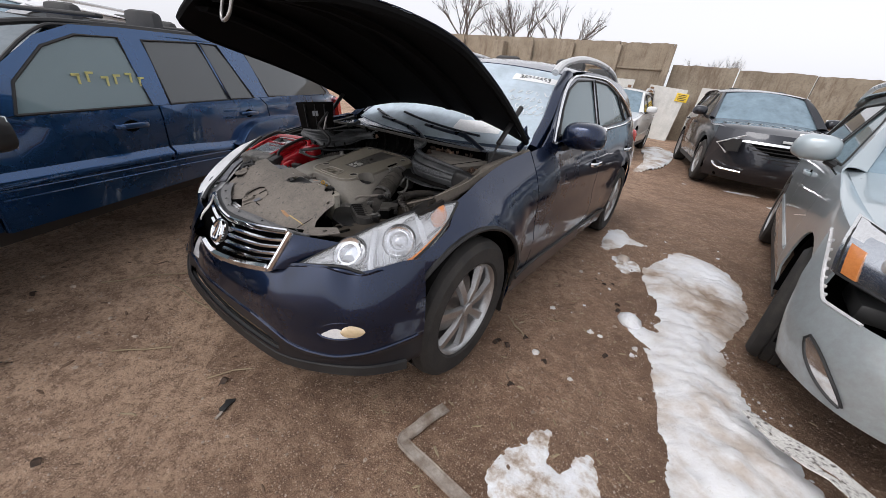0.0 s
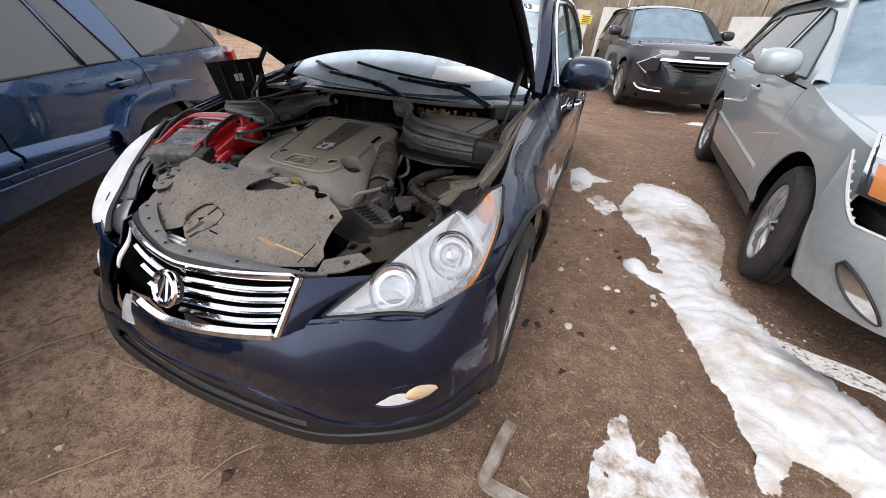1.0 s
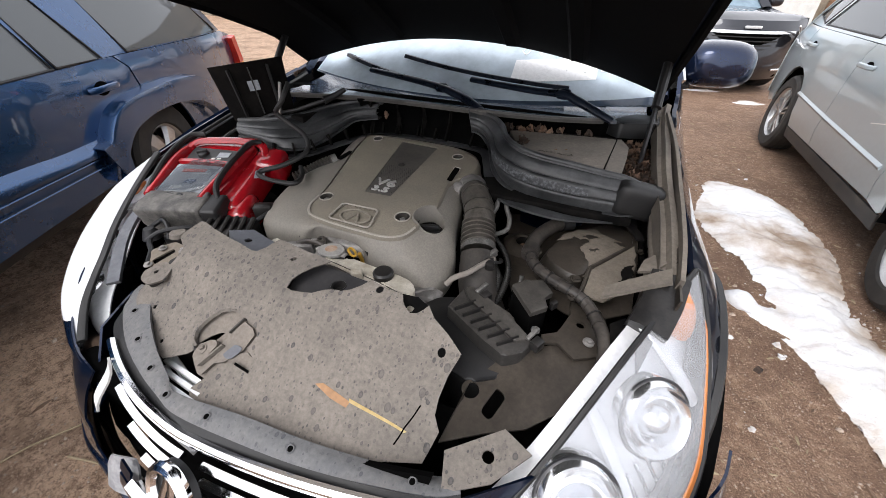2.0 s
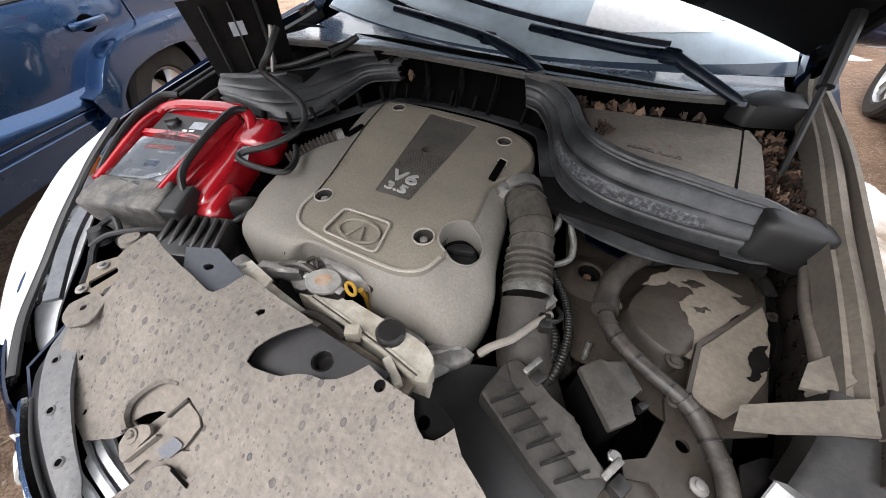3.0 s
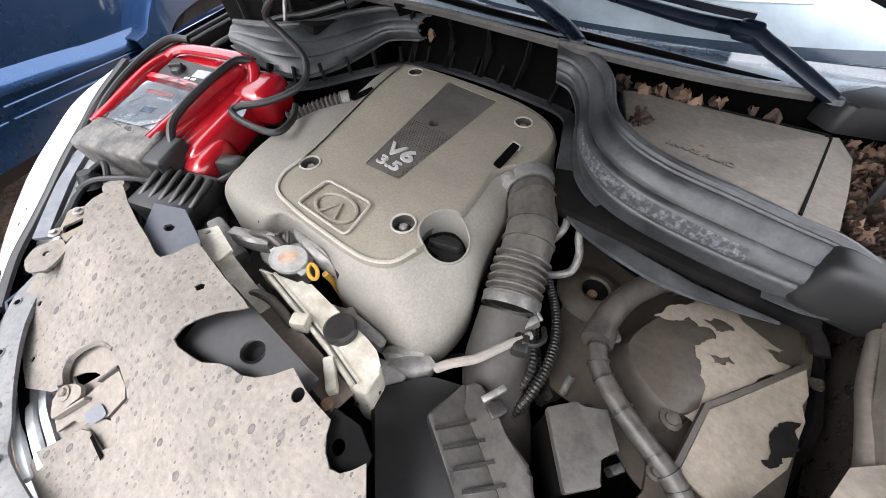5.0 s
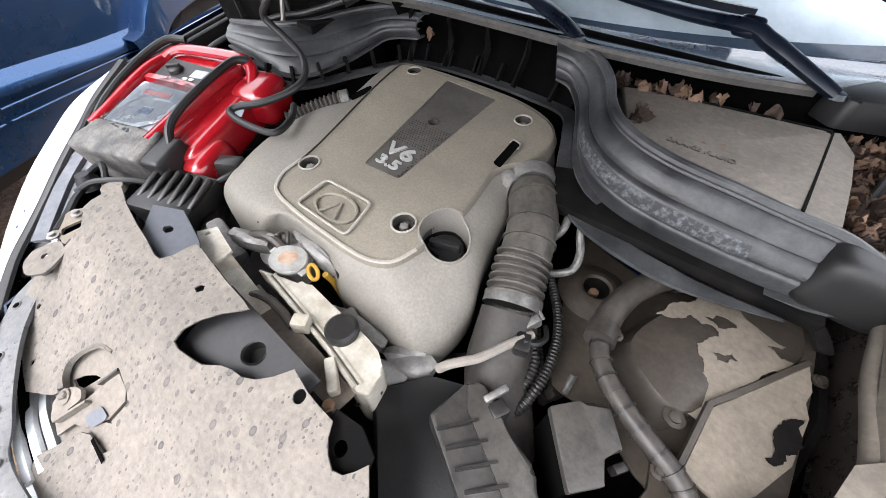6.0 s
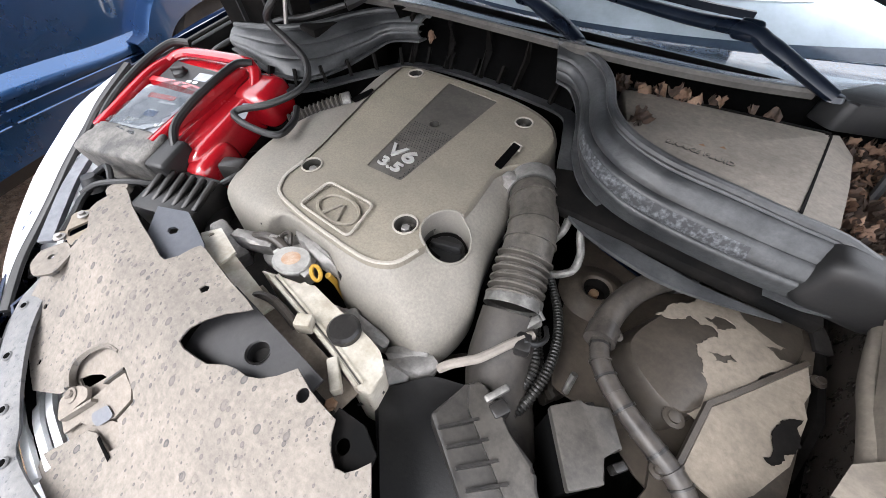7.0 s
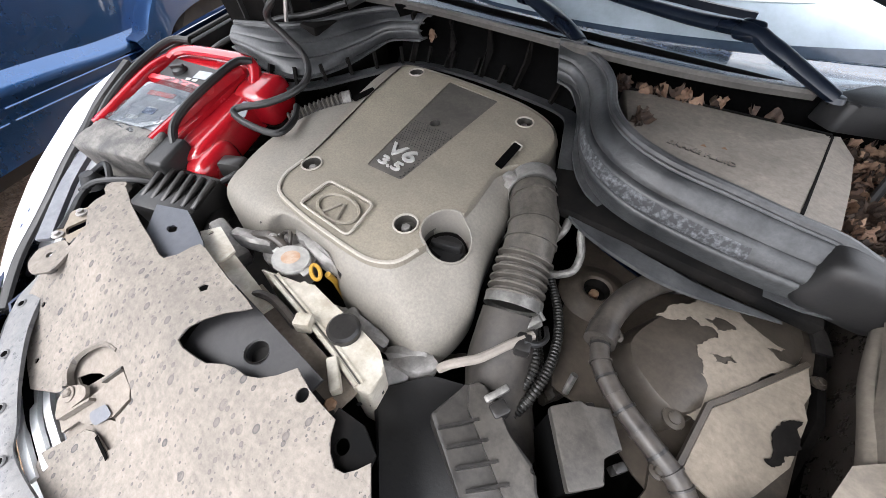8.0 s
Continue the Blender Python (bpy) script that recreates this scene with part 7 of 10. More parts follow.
part("worn_patch", plate(rounded([(-0.027, 0.338), (-0.012, 0.359), (0.006, 0.358), (0.006, 0.352), (-0.005, 0.336), (-0.016, 0.334)], 0.005, 3), (), lambda x, y: Vector((x, y, cz(x, y) - 0.0008)), 0, 0.0006), M["lid_blue"], latch, "bluish bare worn patch")
part("slit", plate([(0.010, 0.334), (0.045, 0.331), (0.046, 0.327), (0.010, 0.330)], (), lambda x, y: Vector((x, y, cz(x, y) + 0.0026)), 0.01, 0.0006), M["void"], latch, "dark slit")
# dark box whose colour stands for the shade below the latch
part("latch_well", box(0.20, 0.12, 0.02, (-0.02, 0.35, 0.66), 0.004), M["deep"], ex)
# chrome bars in light grey, their bright reflection painted as colour
for k in range(4):
    part("grille_back", sweep([(-0.175, 0.318 - 0.022 * k, 0.700 - 0.018 * k), (-0.09, 0.292 - 0.022 * k, 0.696 - 0.018 * k), (0.0, 0.282 - 0.022 * k, 0.694 - 0.018 * k)], [(-0.008, -0.003), (0.008, -0.003), (0.007, 0.003), (-0.007, 0.003)]), M["bezel"], ex, "grille bar from behind, pale for its chrome reflection")


# the upper crossmember between cover and grille
in_edge = spline([(-0.40, 0.42, 0.725), (-0.30, 0.395, 0.765), (-0.222, 0.340, 0.764), (-0.155, 0.300, 0.750), (-0.09, 0.272, 0.738), (-0.047, 0.256, 0.732), (0.10, 0.268, 0.740), (0.24, 0.277, 0.744), (0.405, 0.302, 0.745), (0.455, 0.318, 0.752)], 5)
out_edge = spline([(-0.385, 0.36, 0.700), (-0.33, 0.315, 0.725), (-0.24, 0.268, 0.722), (-0.15, 0.24, 0.717), (-0.07, 0.224, 0.713), (-0.01, 0.217, 0.712), (0.10, 0.218, 0.715), (0.25, 0.230, 0.730), (0.415, 0.258, 0.758), (0.47, 0.285, 0.752)], 5)


def cross(u, v):
    """The strip between cover and grille: u across, v from the grille back to the cover."""
    k = u * (len(in_edge) - 1)
    i = min(int(k), len(in_edge) - 2)
    return out_edge[i].lerp(out_edge[i + 1], k - i).lerp(in_edge[i].lerp(in_edge[i + 1], k - i), v) + Vector((0, 0, 0.008 * math.sin(math.pi * v)))


cm = part("crossmember", grid(lambda u, v: cross(u, 0.30 + 0.70 * v), 50, 5, 0.006), M["strip_dust"], ex, "dusty black plastic crossmember behind the grille")
part("front_lip", grid(lambda u, v: cross(u, 0.34 * v) + Vector((0, 0, -0.004)), 50, 3, 0.006), M["trim"], cm, "black rubber lip")
for t in (0.16, 0.26, 0.37, 0.50, 0.62, 0.75, 0.88):
    p = cross(t, 0.62)
    part("clip", moved(lathe([(0.004, 0.001), (0.0058, 0.002), (0.0072, 0.0)], 16), pose(p.x, p.y, p.z + 0.001, 12)), M["strip_dust"], cm)
    part("clip_hole", moved(lathe([(0.005, 0.0), (0.0, 0.0008)], 12), pose(p.x, p.y, p.z + 0.0022, 12)), M["void"], cm)
part("crossmember_end", plate([(0.425, 0.335), (0.50, 0.395), (0.545, 0.375), (0.50, 0.32), (0.44, 0.285)], (circle(0.487, 0.35, 0.009, 14),), lambda x, y: Vector((x, y, 0.766 + 0.15 * (y - 0.33))), 0, 0.005), M["cover_dust"], ex, "dusty grey end bracket")
part("lamp_tray", plate([(0.42, 0.47), (0.405, 0.36), (0.47, 0.40), (0.53, 0.43), (0.60, 0.50), (0.66, 0.60), (0.62, 0.66), (0.54, 0.60), (0.47, 0.56)], (rounded([(0.452, 0.43), (0.472, 0.42), (0.488, 0.470), (0.468, 0.482)], 0.01), circle(0.425, 0.46, 0.016, 14)), lambda x, y: Vector((x, y, 0.735 + 0.12 * (y - 0.45))), 0.04, 0.005), M["tower_dust"], ex, "dusty steel lamp tray with slots")
part("lamp_tray", plate(rounded([(-0.360, 0.425), (-0.382, 0.470), (-0.344, 0.505), (-0.300, 0.502), (-0.270, 0.470), (-0.262, 0.440), (-0.300, 0.425), (-0.331, 0.438)], 0.008, 2), (rounded([(-0.336, 0.440), (-0.316, 0.483), (-0.330, 0.488), (-0.353, 0.446)], 0.005, 3),), lambda x, y: Vector((x, y, 0.795 + 0.3 * (y - 0.45))), 0.03, 0.004), M["panel_dust"], ex, "dusty steel lamp bracket with a slot")
for x, y in ((-0.352, 0.478), (-0.296, 0.488), (-0.345, 0.432)):
    part("bolt", lathe([(0.009, 0), (0.009, 0.002), (0.005, 0.003), (0.005, 0.007), (0, 0.008)], 12, pose(x, y, 0.798 + 0.3 * (y - 0.45))), M["cast"], ex)
part("loose_bracket", plate(rounded([(-0.305, 0.405), (-0.285, 0.440), (-0.252, 0.436), (-0.238, 0.402), (-0.262, 0.380), (-0.290, 0.385)], 0.008, 2), (circle(-0.275, 0.412, 0.005, 10),), lambda x, y: Vector((x, y, 0.812 + 0.2 * (y - 0.41))), 0.02, 0.004), M["cover_dust"], ex, "dusty tan tab with a hole")
part("lamp_rail", sweep(spline([(-0.625, 0.62, 0.800), (-0.610, 0.56, 0.778), (-0.575, 0.50, 0.755), (-0.53, 0.45, 0.735), (-0.48, 0.40, 0.715)], 5), [(-0.014, -0.004), (0.014, -0.004), (0.014, 0.004), (-0.014, 0.006)]), M["lid_blue"], ex, "pale blue-grey painted rail beside the lamp")
part("crumpled_foam", moved(lathe([(0, 0.03), (0.03, 0.026), (0.045, 0.0), (0.03, -0.02)], 9), pose(-0.262, 0.452, 0.792, 20, 10, 20) @ Matrix.Diagonal((0.8, 0.9, 0.7, 1))), M["black_dust"], ex, "crumpled black plastic scrap", sharp=10)
part("lamp_connector", box(0.05, 0.035, 0.03, (-0.268, 0.415, 0.786), 0.008, pose(0, 0, 0, 10, 0, 35)), M["black_dust"], ex)

# engine cover
# pairs of the raised panel's edge and the foot of the cover below it
COVER = [((-0.203, 1.172), (-0.250, 1.180, 0.855)), ((-0.214, 1.140), (-0.262, 1.120, 0.850)), ((-0.200, 1.048), (-0.248, 1.045, 0.845)), ((-0.188, 0.995), (-0.245, 0.995, 0.835)), ((-0.178, 0.955), (-0.300, 0.935, 0.805)),
         ((-0.165, 0.900), (-0.312, 0.860, 0.790)), ((-0.152, 0.845), (-0.305, 0.800, 0.785)), ((-0.143, 0.790), (-0.287, 0.742, 0.780)), ((-0.142, 0.755), (-0.266, 0.695, 0.775)), ((-0.134, 0.733), (-0.243, 0.669, 0.770)),
         ((-0.118, 0.714), (-0.205, 0.656, 0.757)), ((-0.100, 0.706), (-0.159, 0.653, 0.750)), ((-0.080, 0.702), (-0.108, 0.657, 0.752)), ((-0.062, 0.700), (-0.092, 0.672, 0.770)), ((-0.043, 0.698), (-0.078, 0.686, 0.795)),
         ((-0.012, 0.696), (-0.040, 0.691, 0.802)), ((0.018, 0.695), (0.0, 0.689, 0.802)), ((0.050, 0.6945), (0.042, 0.687, 0.800)), ((0.074, 0.694), (0.062, 0.676, 0.768)), ((0.095, 0.6945), (0.088, 0.661, 0.752)),
         ((0.110, 0.695), (0.130, 0.656, 0.744)), ((0.131, 0.699), (0.185, 0.655, 0.738)), ((0.149, 0.707), (0.240, 0.655, 0.735)), ((0.162, 0.717), (0.263, 0.668, 0.735)), ((0.171, 0.733), (0.279, 0.706, 0.745)),
         ((0.177, 0.756), (0.283, 0.745, 0.755)), ((0.183, 0.790), (0.278, 0.775, 0.770)), ((0.190, 0.830), (0.262, 0.815, 0.790)), ((0.192, 0.870), (0.247, 0.875, 0.800)), ((0.188, 0.910), (0.237, 0.930, 0.815)),
         ((0.184, 0.945), (0.224, 0.955, 0.825)), ((0.183, 0.968), (0.226, 0.976, 0.832)), ((0.198, 0.996), (0.238, 0.998, 0.828)), ((0.222, 1.022), (0.247, 1.020, 0.81)), ((0.232, 1.085), (0.250, 1.083, 0.79)), ((0.206, 1.143), (0.222, 1.150, 0.80)),
         ((0.126, 1.176), (0.135, 1.205, 0.850)), ((0.020, 1.184), (0.020, 1.212, 0.850)), ((-0.107, 1.183), (-0.110, 1.208, 0.850))]
cover_in = spline([(x, y, 0) for (x, y), _ in COVER], 4, True)
cover_out = spline([q for _, q in COVER], 4, True)
RAISED = [(p.x, p.y) for p in cover_in]


def ez(x, y):
    """The height of the engine cover's top, which rises towards the rear."""
    return 0.837 + 0.125 * (y - 0.79)


def inside(x, y, loop):
    hit = False
    for (x0, y0), (x1, y1) in zip(loop, loop[1:] + loop[:1]):
        if (y0 > y) != (y1 > y) and x < (x1 - x0) * (y - y0) / (y1 - y0) + x0:
            hit = not hit
    return hit


def rim_distance(x, y, loop):
    best = 9.0
    for (x0, y0), (x1, y1) in zip(loop, loop[1:] + loop[:1]):
        dx, dy = x1 - x0, y1 - y0
        t = max(0, min(1, ((x - x0) * dx + (y - y0) * dy) / max(1e-9, dx * dx + dy * dy)))
        best = min(best, math.hypot(x - x0 - t * dx, y - y0 - t * dy))
    return best


co_loop = [(p.x, p.y) for p in cover_out]
OX, OY = 0.188, 0.812


def cover_skin(i, v):
    """The cover's flank at its edge point i: a soft shoulder, v from the panel's edge down to the foot."""
    a, c = cover_in[i], cover_out[i]
    w = 0.5 * math.pi * v
    h, d = math.sin(w) ** 0.85, 1 - math.cos(w) ** 0.75
    z0 = ez(a.x, a.y) - 0.004
    k = ease((a.x - 0.05) / 0.09)
    h, d = h + (v - h) * k, d + (0.82 * v + 0.18 * v ** 8 - d) * k
    return Vector((a.x + (c.x - a.x) * h, a.y + (c.y - a.y) * h, z0 + (c.z - z0) * d))


def flank_z(x, y):
    """The height of the cover's flank over a point beside the raised panel."""
    best = (9.0, 0.0)
    for i in range(len(cover_in)):
        a, c = cover_in[i], cover_out[i]
        dx, dy = c.x - a.x, c.y - a.y
        v = max(0.0, min(1.0, ((x - a.x) * dx + (y - a.y) * dy) / max(1e-9, dx * dx + dy * dy)))
        q = cover_skin(i, v)
        best = min(best, (math.hypot(q.x - x, q.y - y), q.z))
    return best[1]


n_c = len(cover_in)
bm = bmesh.new()
rows_ = [[bm.verts.new(cover_skin(i, k / 18)) for k in range(19)] + [bm.verts.new(cover_out[i] - Vector((0, 0, 0.045)))] for i in range(n_c)]
for i in range(n_c):
    a, c = rows_[i], rows_[(i + 1) % n_c]
    for k in range(19):
        bm.faces.new((a[k], c[k], c[k + 1], a[k + 1]))
# the oil filler's opening
gone = [f for f in bm.faces if math.hypot(f.calc_center_median().x - OX, f.calc_center_median().y - OY) < 0.041]
bmesh.ops.delete(bm, geom=gone, context="FACES")
for v in bm.verts:
    d = math.hypot(v.co.x - OX, v.co.y - OY)
    if v.is_boundary and d < 0.06:
        v.co.x, v.co.y = OX + (v.co.x - OX) * 0.0415 / d, OY + (v.co.y - OY) * 0.0415 / d
ec = part("engine_cover", bm, M["engine_grey"], ex, "dusty grey plastic engine cover marked V6 3.5", sharp=55)
WELLS = ((-0.119, 0.795, 0.0180), (0.124, 0.786, 0.0190), (-0.163, 1.155, 0.0165), (0.148, 1.124, 0.0165))
holes = [circle(x, y, r, 20) for x, y, r in WELLS]
badge_rect = rounded([(-0.031, 0.853), (0.050, 0.858), (0.063, 1.160), (-0.072, 1.166)], 0.006, 3)
emblem_rect = rounded([(-0.054, 0.714), (0.068, 0.712), (0.054, 0.785), (-0.052, 0.781)], 0.012, 4)


def bowl_out(loop, r):
    """The raised loop with the round bite that the oil filler takes out of it."""
    far = [math.hypot(x - OX, y - OY) >= r for x, y in loop]
    k0 = far.index(True)
    loop, far = loop[k0:] + loop[:k0], far[k0:] + far[:k0]
    out, i = [], 0
    while i < len(loop):
        if far[i]:
            out.append(loop[i])
            i += 1
            continue
        j = i
        while j < len(loop) and not far[j]:
            j += 1
        a0, a1 = (math.atan2(y - OY, x - OX) % (2 * math.pi) for x, y in (loop[i - 1], loop[j % len(loop)]))
        out += [(OX + r * math.cos(a0 + (a1 - a0) * k / 16), OY + r * math.sin(a0 + (a1 - a0) * k / 16)) for k in range(17)]
        i = j
    return out


dense = []
for p, q in zip(RAISED, RAISED[1:] + RAISED[:1]):
    k = max(1, int(math.hypot(q[0] - p[0], q[1] - p[1]) / 0.012))
    dense += [(p[0] + (q[0] - p[0]) * i / k, p[1] + (q[1] - p[1]) * i / k) for i in range(k)]
raised = bowl_out(dense, 0.0415)
centre_ = (0.03, 0.93)


def top_skin(x, y):
    d = rim_distance(x, y, raised)
    return Vector((x, y, ez(x, y) + 0.008 - 0.012 * max(0.0, 1 - d / 0.011) ** 2))


n_r = len(raised)
inset = []
for i, (x, y) in enumerate(raised):
    (x0, y0), (x1, y1) = raised[i - 2], raised[(i + 2) % n_r]
    d = max(1e-6, math.hypot(x1 - x0, y1 - y0))
    w_ = 0.0012 if math.hypot(x - OX, y - OY) < 0.050 else 0.0055
    nx, ny = (y0 - y1) / d, (x1 - x0) / d
    if not inside(x + 0.002 * nx, y + 0.002 * ny, raised):
        nx, ny = -nx, -ny
    inset.append((x + w_ * nx, y + w_ * ny))
for _ in range(2):
    inset = [((inset[i - 1][0] + 2 * inset[i][0] + inset[(i + 1) % n_r][0]) / 4, (inset[i - 1][1] + 2 * inset[i][1] + inset[(i + 1) % n_r][1]) / 4) if math.hypot(inset[i][0] - OX, inset[i][1] - OY) > 0.055 else inset[i] for i in range(n_r)]
top = part("top_panel", plate(inset, [*holes, badge_rect, emblem_rect], lambda x, y: Vector((x, y, ez(x, y) + 0.004)), 0.03, 0.004), M["engine_dust"], ec, "raised dusty panel with bolt wells")
rl = bmesh.new()
rolls = [[rl.verts.new((p[0] + (q[0] - p[0]) * k / 5, p[1] + (q[1] - p[1]) * k / 5, ez(*p) + 0.008 - 0.012 * (1 - k / 5) ** 2)) for k in range(6)] for p, q in zip(raised, inset)]
for i in range(n_r):
    for k in range(5):
        rl.faces.new((rolls[i][k], rolls[(i + 1) % n_r][k], rolls[(i + 1) % n_r][k + 1], rolls[i][k + 1]))
part("rolled_rim", rl, M["engine_dust"], ec, sharp=60)
sk = bmesh.new()
t1 = [sk.verts.new(top_skin(x, y)) for x, y in raised]
t2 = [sk.verts.new((x + (x - centre_[0]) * 0.02, y + (y - centre_[1]) * 0.012, ez(x, y) - 0.012)) for x, y in raised]
for i in range(len(t1)):
    j = (i + 1) % len(t1)
    if math.hypot(raised[i][0] - OX, raised[i][1] - OY) > 0.043:
        sk.faces.new((t1[i], t1[j], t2[j], t2[i]))
part("panel_edge", sk, M["engine_dust"], ec)
for hx, hy, hr in WELLS:
    z = ez(hx, hy) + 0.005
    w_ = part("bolt_well", lathe([(hr * 0.99, 0.0), (hr * 0.93, -0.016), (0, -0.018)], 24, pose(hx, hy, z, 6)), M["well_dust"], ec)
    part("well_lip", lathe([(hr * 0.97, -0.001), (hr * 1.0, 0.0018), (hr * 1.12, 0.0018), (hr * 1.16, 0.0)], 28, pose(hx, hy, z, 6)), M["rim_dust"], w_, "pale worn lip")
    part("bolt", cyl(hr * 0.42, 0.008, (hx, hy, z - 0.014), None, 6, 0.001), M["cast"], w_)
M["mesh_plastic"] = dusted("dark_meshed_plastic", (0.035, 0.034, 0.033), (0.19, 0.172, 0.15), 0.42, 0.5)
bp_ = part("badge_plate", plate(badge_rect, (circle(-0.003, 1.024, 0.011, 16),), lambda x, y: Vector((x, y, ez(x, y) + 0.002)), 0.05, 0.004), M["mesh_plastic"], ec, "dark meshed plate with raised V6 3.5")
dots = []
for i in range(19):
    for j in range(24):
        x, y = -0.060 + 0.0066 * i + (0.0033 if j % 2 else 0), 0.858 + 0.0066 * j
        if inside(x, y, badge_rect) and rim_distance(x, y, badge_rect) > 0.004 and not (y < 0.940 and -0.035 < x < 0.042) and math.hypot(x + 0.003, y - 1.024) > 0.016:
            dots.append(cyl(0.0014, 0.0010, (x, y, ez(x, y) + 0.0018), None, 6))
part("dimple_mesh", merge(*dots), M["black_dust"], bp_, kind="stuff")
part("bolt_well", lathe([(0.0135, 0.0015), (0.011, 0.002), (0.0105, -0.012), (0, -0.012)], 18, pose(-0.003, 1.024, ez(-0.003, 1.024) + 0.001, 6)), M["mesh_plastic"], bp_)
slope = pose(0, 0, 0, 6.7)
lettering("lettering", "V6", 0.052, Matrix.Translation((0.004, 0.914, ez(0, 0.914) + 0.004)) @ slope @ Matrix.Diagonal((1.15, 0.85, 1, 1)), M["grey_badge"], bp_, 0.002, "silver raised V6")
lettering("lettering", "3.5", 0.034, Matrix.Translation((0.004, 0.880, ez(0, 0.880) + 0.004)) @ slope @ Matrix.Diagonal((1.3, 0.9, 1, 1)), M["grey_badge"], bp_, 0.002, "silver raised 3.5")
eb = part("emblem_tray", plate(emblem_rect, (), lambda x, y: Vector((x, y, ez(x, y) + 0.001)), 0.03, 0.004), M["engine_dust"], ec)
part("emblem_ring", sweep([(0.007 + 0.043 * math.cos(a), 0.747 + 0.026 * math.sin(a), ez(0, 0.747 + 0.026 * math.sin(a)) + 0.004) for a in [2 * math.pi * k / 32 for k in range(32)]], ring(0.0035, 6), True), M["engine_dust"], ec)
for s in (-1, 1):
    part("emblem_bar", sweep([(0.007 + s * 0.003, 0.758, ez(0, 0.758) + 0.004), (0.007 + s * 0.018, 0.724, ez(0, 0.724) + 0.004)], ring(0.003, 6)), M["engine_dust"], ec)
# front rim strip: worn edge plus its highlight painted pale
part("panel_rim", sweep([(x, y, ez(x, y) + 0.0075) for x, y in [(0.35 * p[0] + 0.65 * q[0], 0.35 * p[1] + 0.65 * q[1]) for p, q in zip(raised, inset)] if y < 0.80 and math.hypot(x - OX, y - OY) > 0.052], [(-0.0036, -0.0012), (0.0036, -0.0012), (0.002, 0.0010), (-0.002, 0.0010)]), M["rim_dust"], ec, "worn rim of the raised panel, paled for its highlight")
part("tray_rim", sweep([(x, y, ez(x, y) + 0.0088) for x, y in emblem_rect], ring(0.0024, 6), True), M["rim_dust"], ec)
for slot_, dz in (([(0.168, 0.979), (0.166, 1.052), (0.183, 1.048), (0.185, 0.975)], 0.0105), ([(-0.230, 1.0), (-0.218, 1.059), (-0.200, 1.051), (-0.211, 0.995)], -0.0015)):
    part("slot", plate(rounded(slot_, 0.004, 3), (), lambda x, y: Vector((x, y, ez(x, y) + dz)), 0, 0.0015), M["void"], ec, "dark slot")
part("slot_lip", sweep([(0.164, 1.044, ez(0, 1.044) + 0.0098), (0.166, 1.054, ez(0, 1.054) + 0.010), (0.184, 1.050, ez(0, 1.05) + 0.010), (0.186, 1.036, ez(0, 1.036) + 0.0098)], ring(0.0018, 6)), M["rim_dust"], ec, "pale worn lip of the slot")
# oil filler
part("filler_well", lathe([(0.0392, -0.012), (0.0385, -0.050), (0, -0.050)], 36, pose(OX, OY, ez(OX, OY) - 0.014, 4)), M["well_dust"], ec, "open well of the oil filler")
cap_ = part("oil_cap", lathe([(0.033, -0.012), (0.033, 0.002), (0.030, 0.005), (0.0, 0.006)], 24, pose(OX, OY, ez(OX, OY) - 0.044, 4)), M["trim"], ec, "black oil filler cap")
part("grip", box(0.052, 0.011, 0.016, (OX, OY, ez(OX, OY) - 0.030), 0.003, pose(0, 0, 0, 0, 0, 20)), M["trim"], cap_)
rim_top = []
for k in range(48):
    x, y = OX + 0.0425 * math.cos(2 * math.pi * k / 48), OY + 0.0425 * math.sin(2 * math.pi * k / 48)
    rim_top.append(ez(x, y) + 0.0085 if inside(x, y, RAISED) else flank_z(x, y) + 0.0015)
for _ in range(2):
    rim_top = [(rim_top[k - 1] + 2 * rim_top[k] + rim_top[(k + 1) % 48]) / 4 for k in range(48)]
cr_ = bmesh.new()
loops = []
for r_, up_, dn_ in ((0.0395, 0.0, 0.050), (0.0395, 0.0, 0.0), (0.0412, 0.0012, 0.0), (0.0432, 0.0, 0.0), (0.0445, 0.0, 0.010)):
    loops.append([cr_.verts.new((OX + r_ * math.cos(2 * math.pi * k / 48), OY + r_ * math.sin(2 * math.pi * k / 48), rim_top[k] + up_ - dn_)) for k in range(48)])
for p, q in zip(loops, loops[1:]):
    for k in range(48):
        cr_.faces.new((p[k], p[(k + 1) % 48], q[(k + 1) % 48], q[k]))
part("filler_collar", cr_, M["engine_grey"], ec, "wall of the round oil filler opening", sharp=50)
notch = [(-0.112, 0.655, 0.0), (-0.094, 0.668, 0.0), (-0.078, 0.685, 0.0), (-0.040, 0.692, 0.0), (0.0, 0.691, 0.0), (0.042, 0.689, 0.0), (0.062, 0.677, 0.0), (0.086, 0.662, 0.0)]
n_ = spline(notch, 6)
part("notch_wall", grid(lambda u, v: Vector((n_[round(42 * u)].x, n_[round(42 * u)].y + 0.005, 0.72 + 0.075 * v)), 42, 4, 0.004), M["black_dust"], ec, "black recess at the front of the cover")

M["box_dust"] = dusted("dusty_box_lid", (0.022, 0.021, 0.020), (0.165, 0.148, 0.128), 0.34, 0.5, big=10)
M["cap_print"] = surface("worn_orange_print", (0.42, 0.24, 0.14), (0.55, 0.45, 0.36), rough=0.5, big=60, fine=200)
M["ochre"] = surface("aged_yellow_plastic", (0.42, 0.24, 0.03), (0.56, 0.34, 0.06), rough=0.45)
M["channel_dust"] = dusted("rusty_dusty_steel", (0.07, 0.052, 0.04), (0.27, 0.23, 0.185), 0.75, 0.8, big=12)
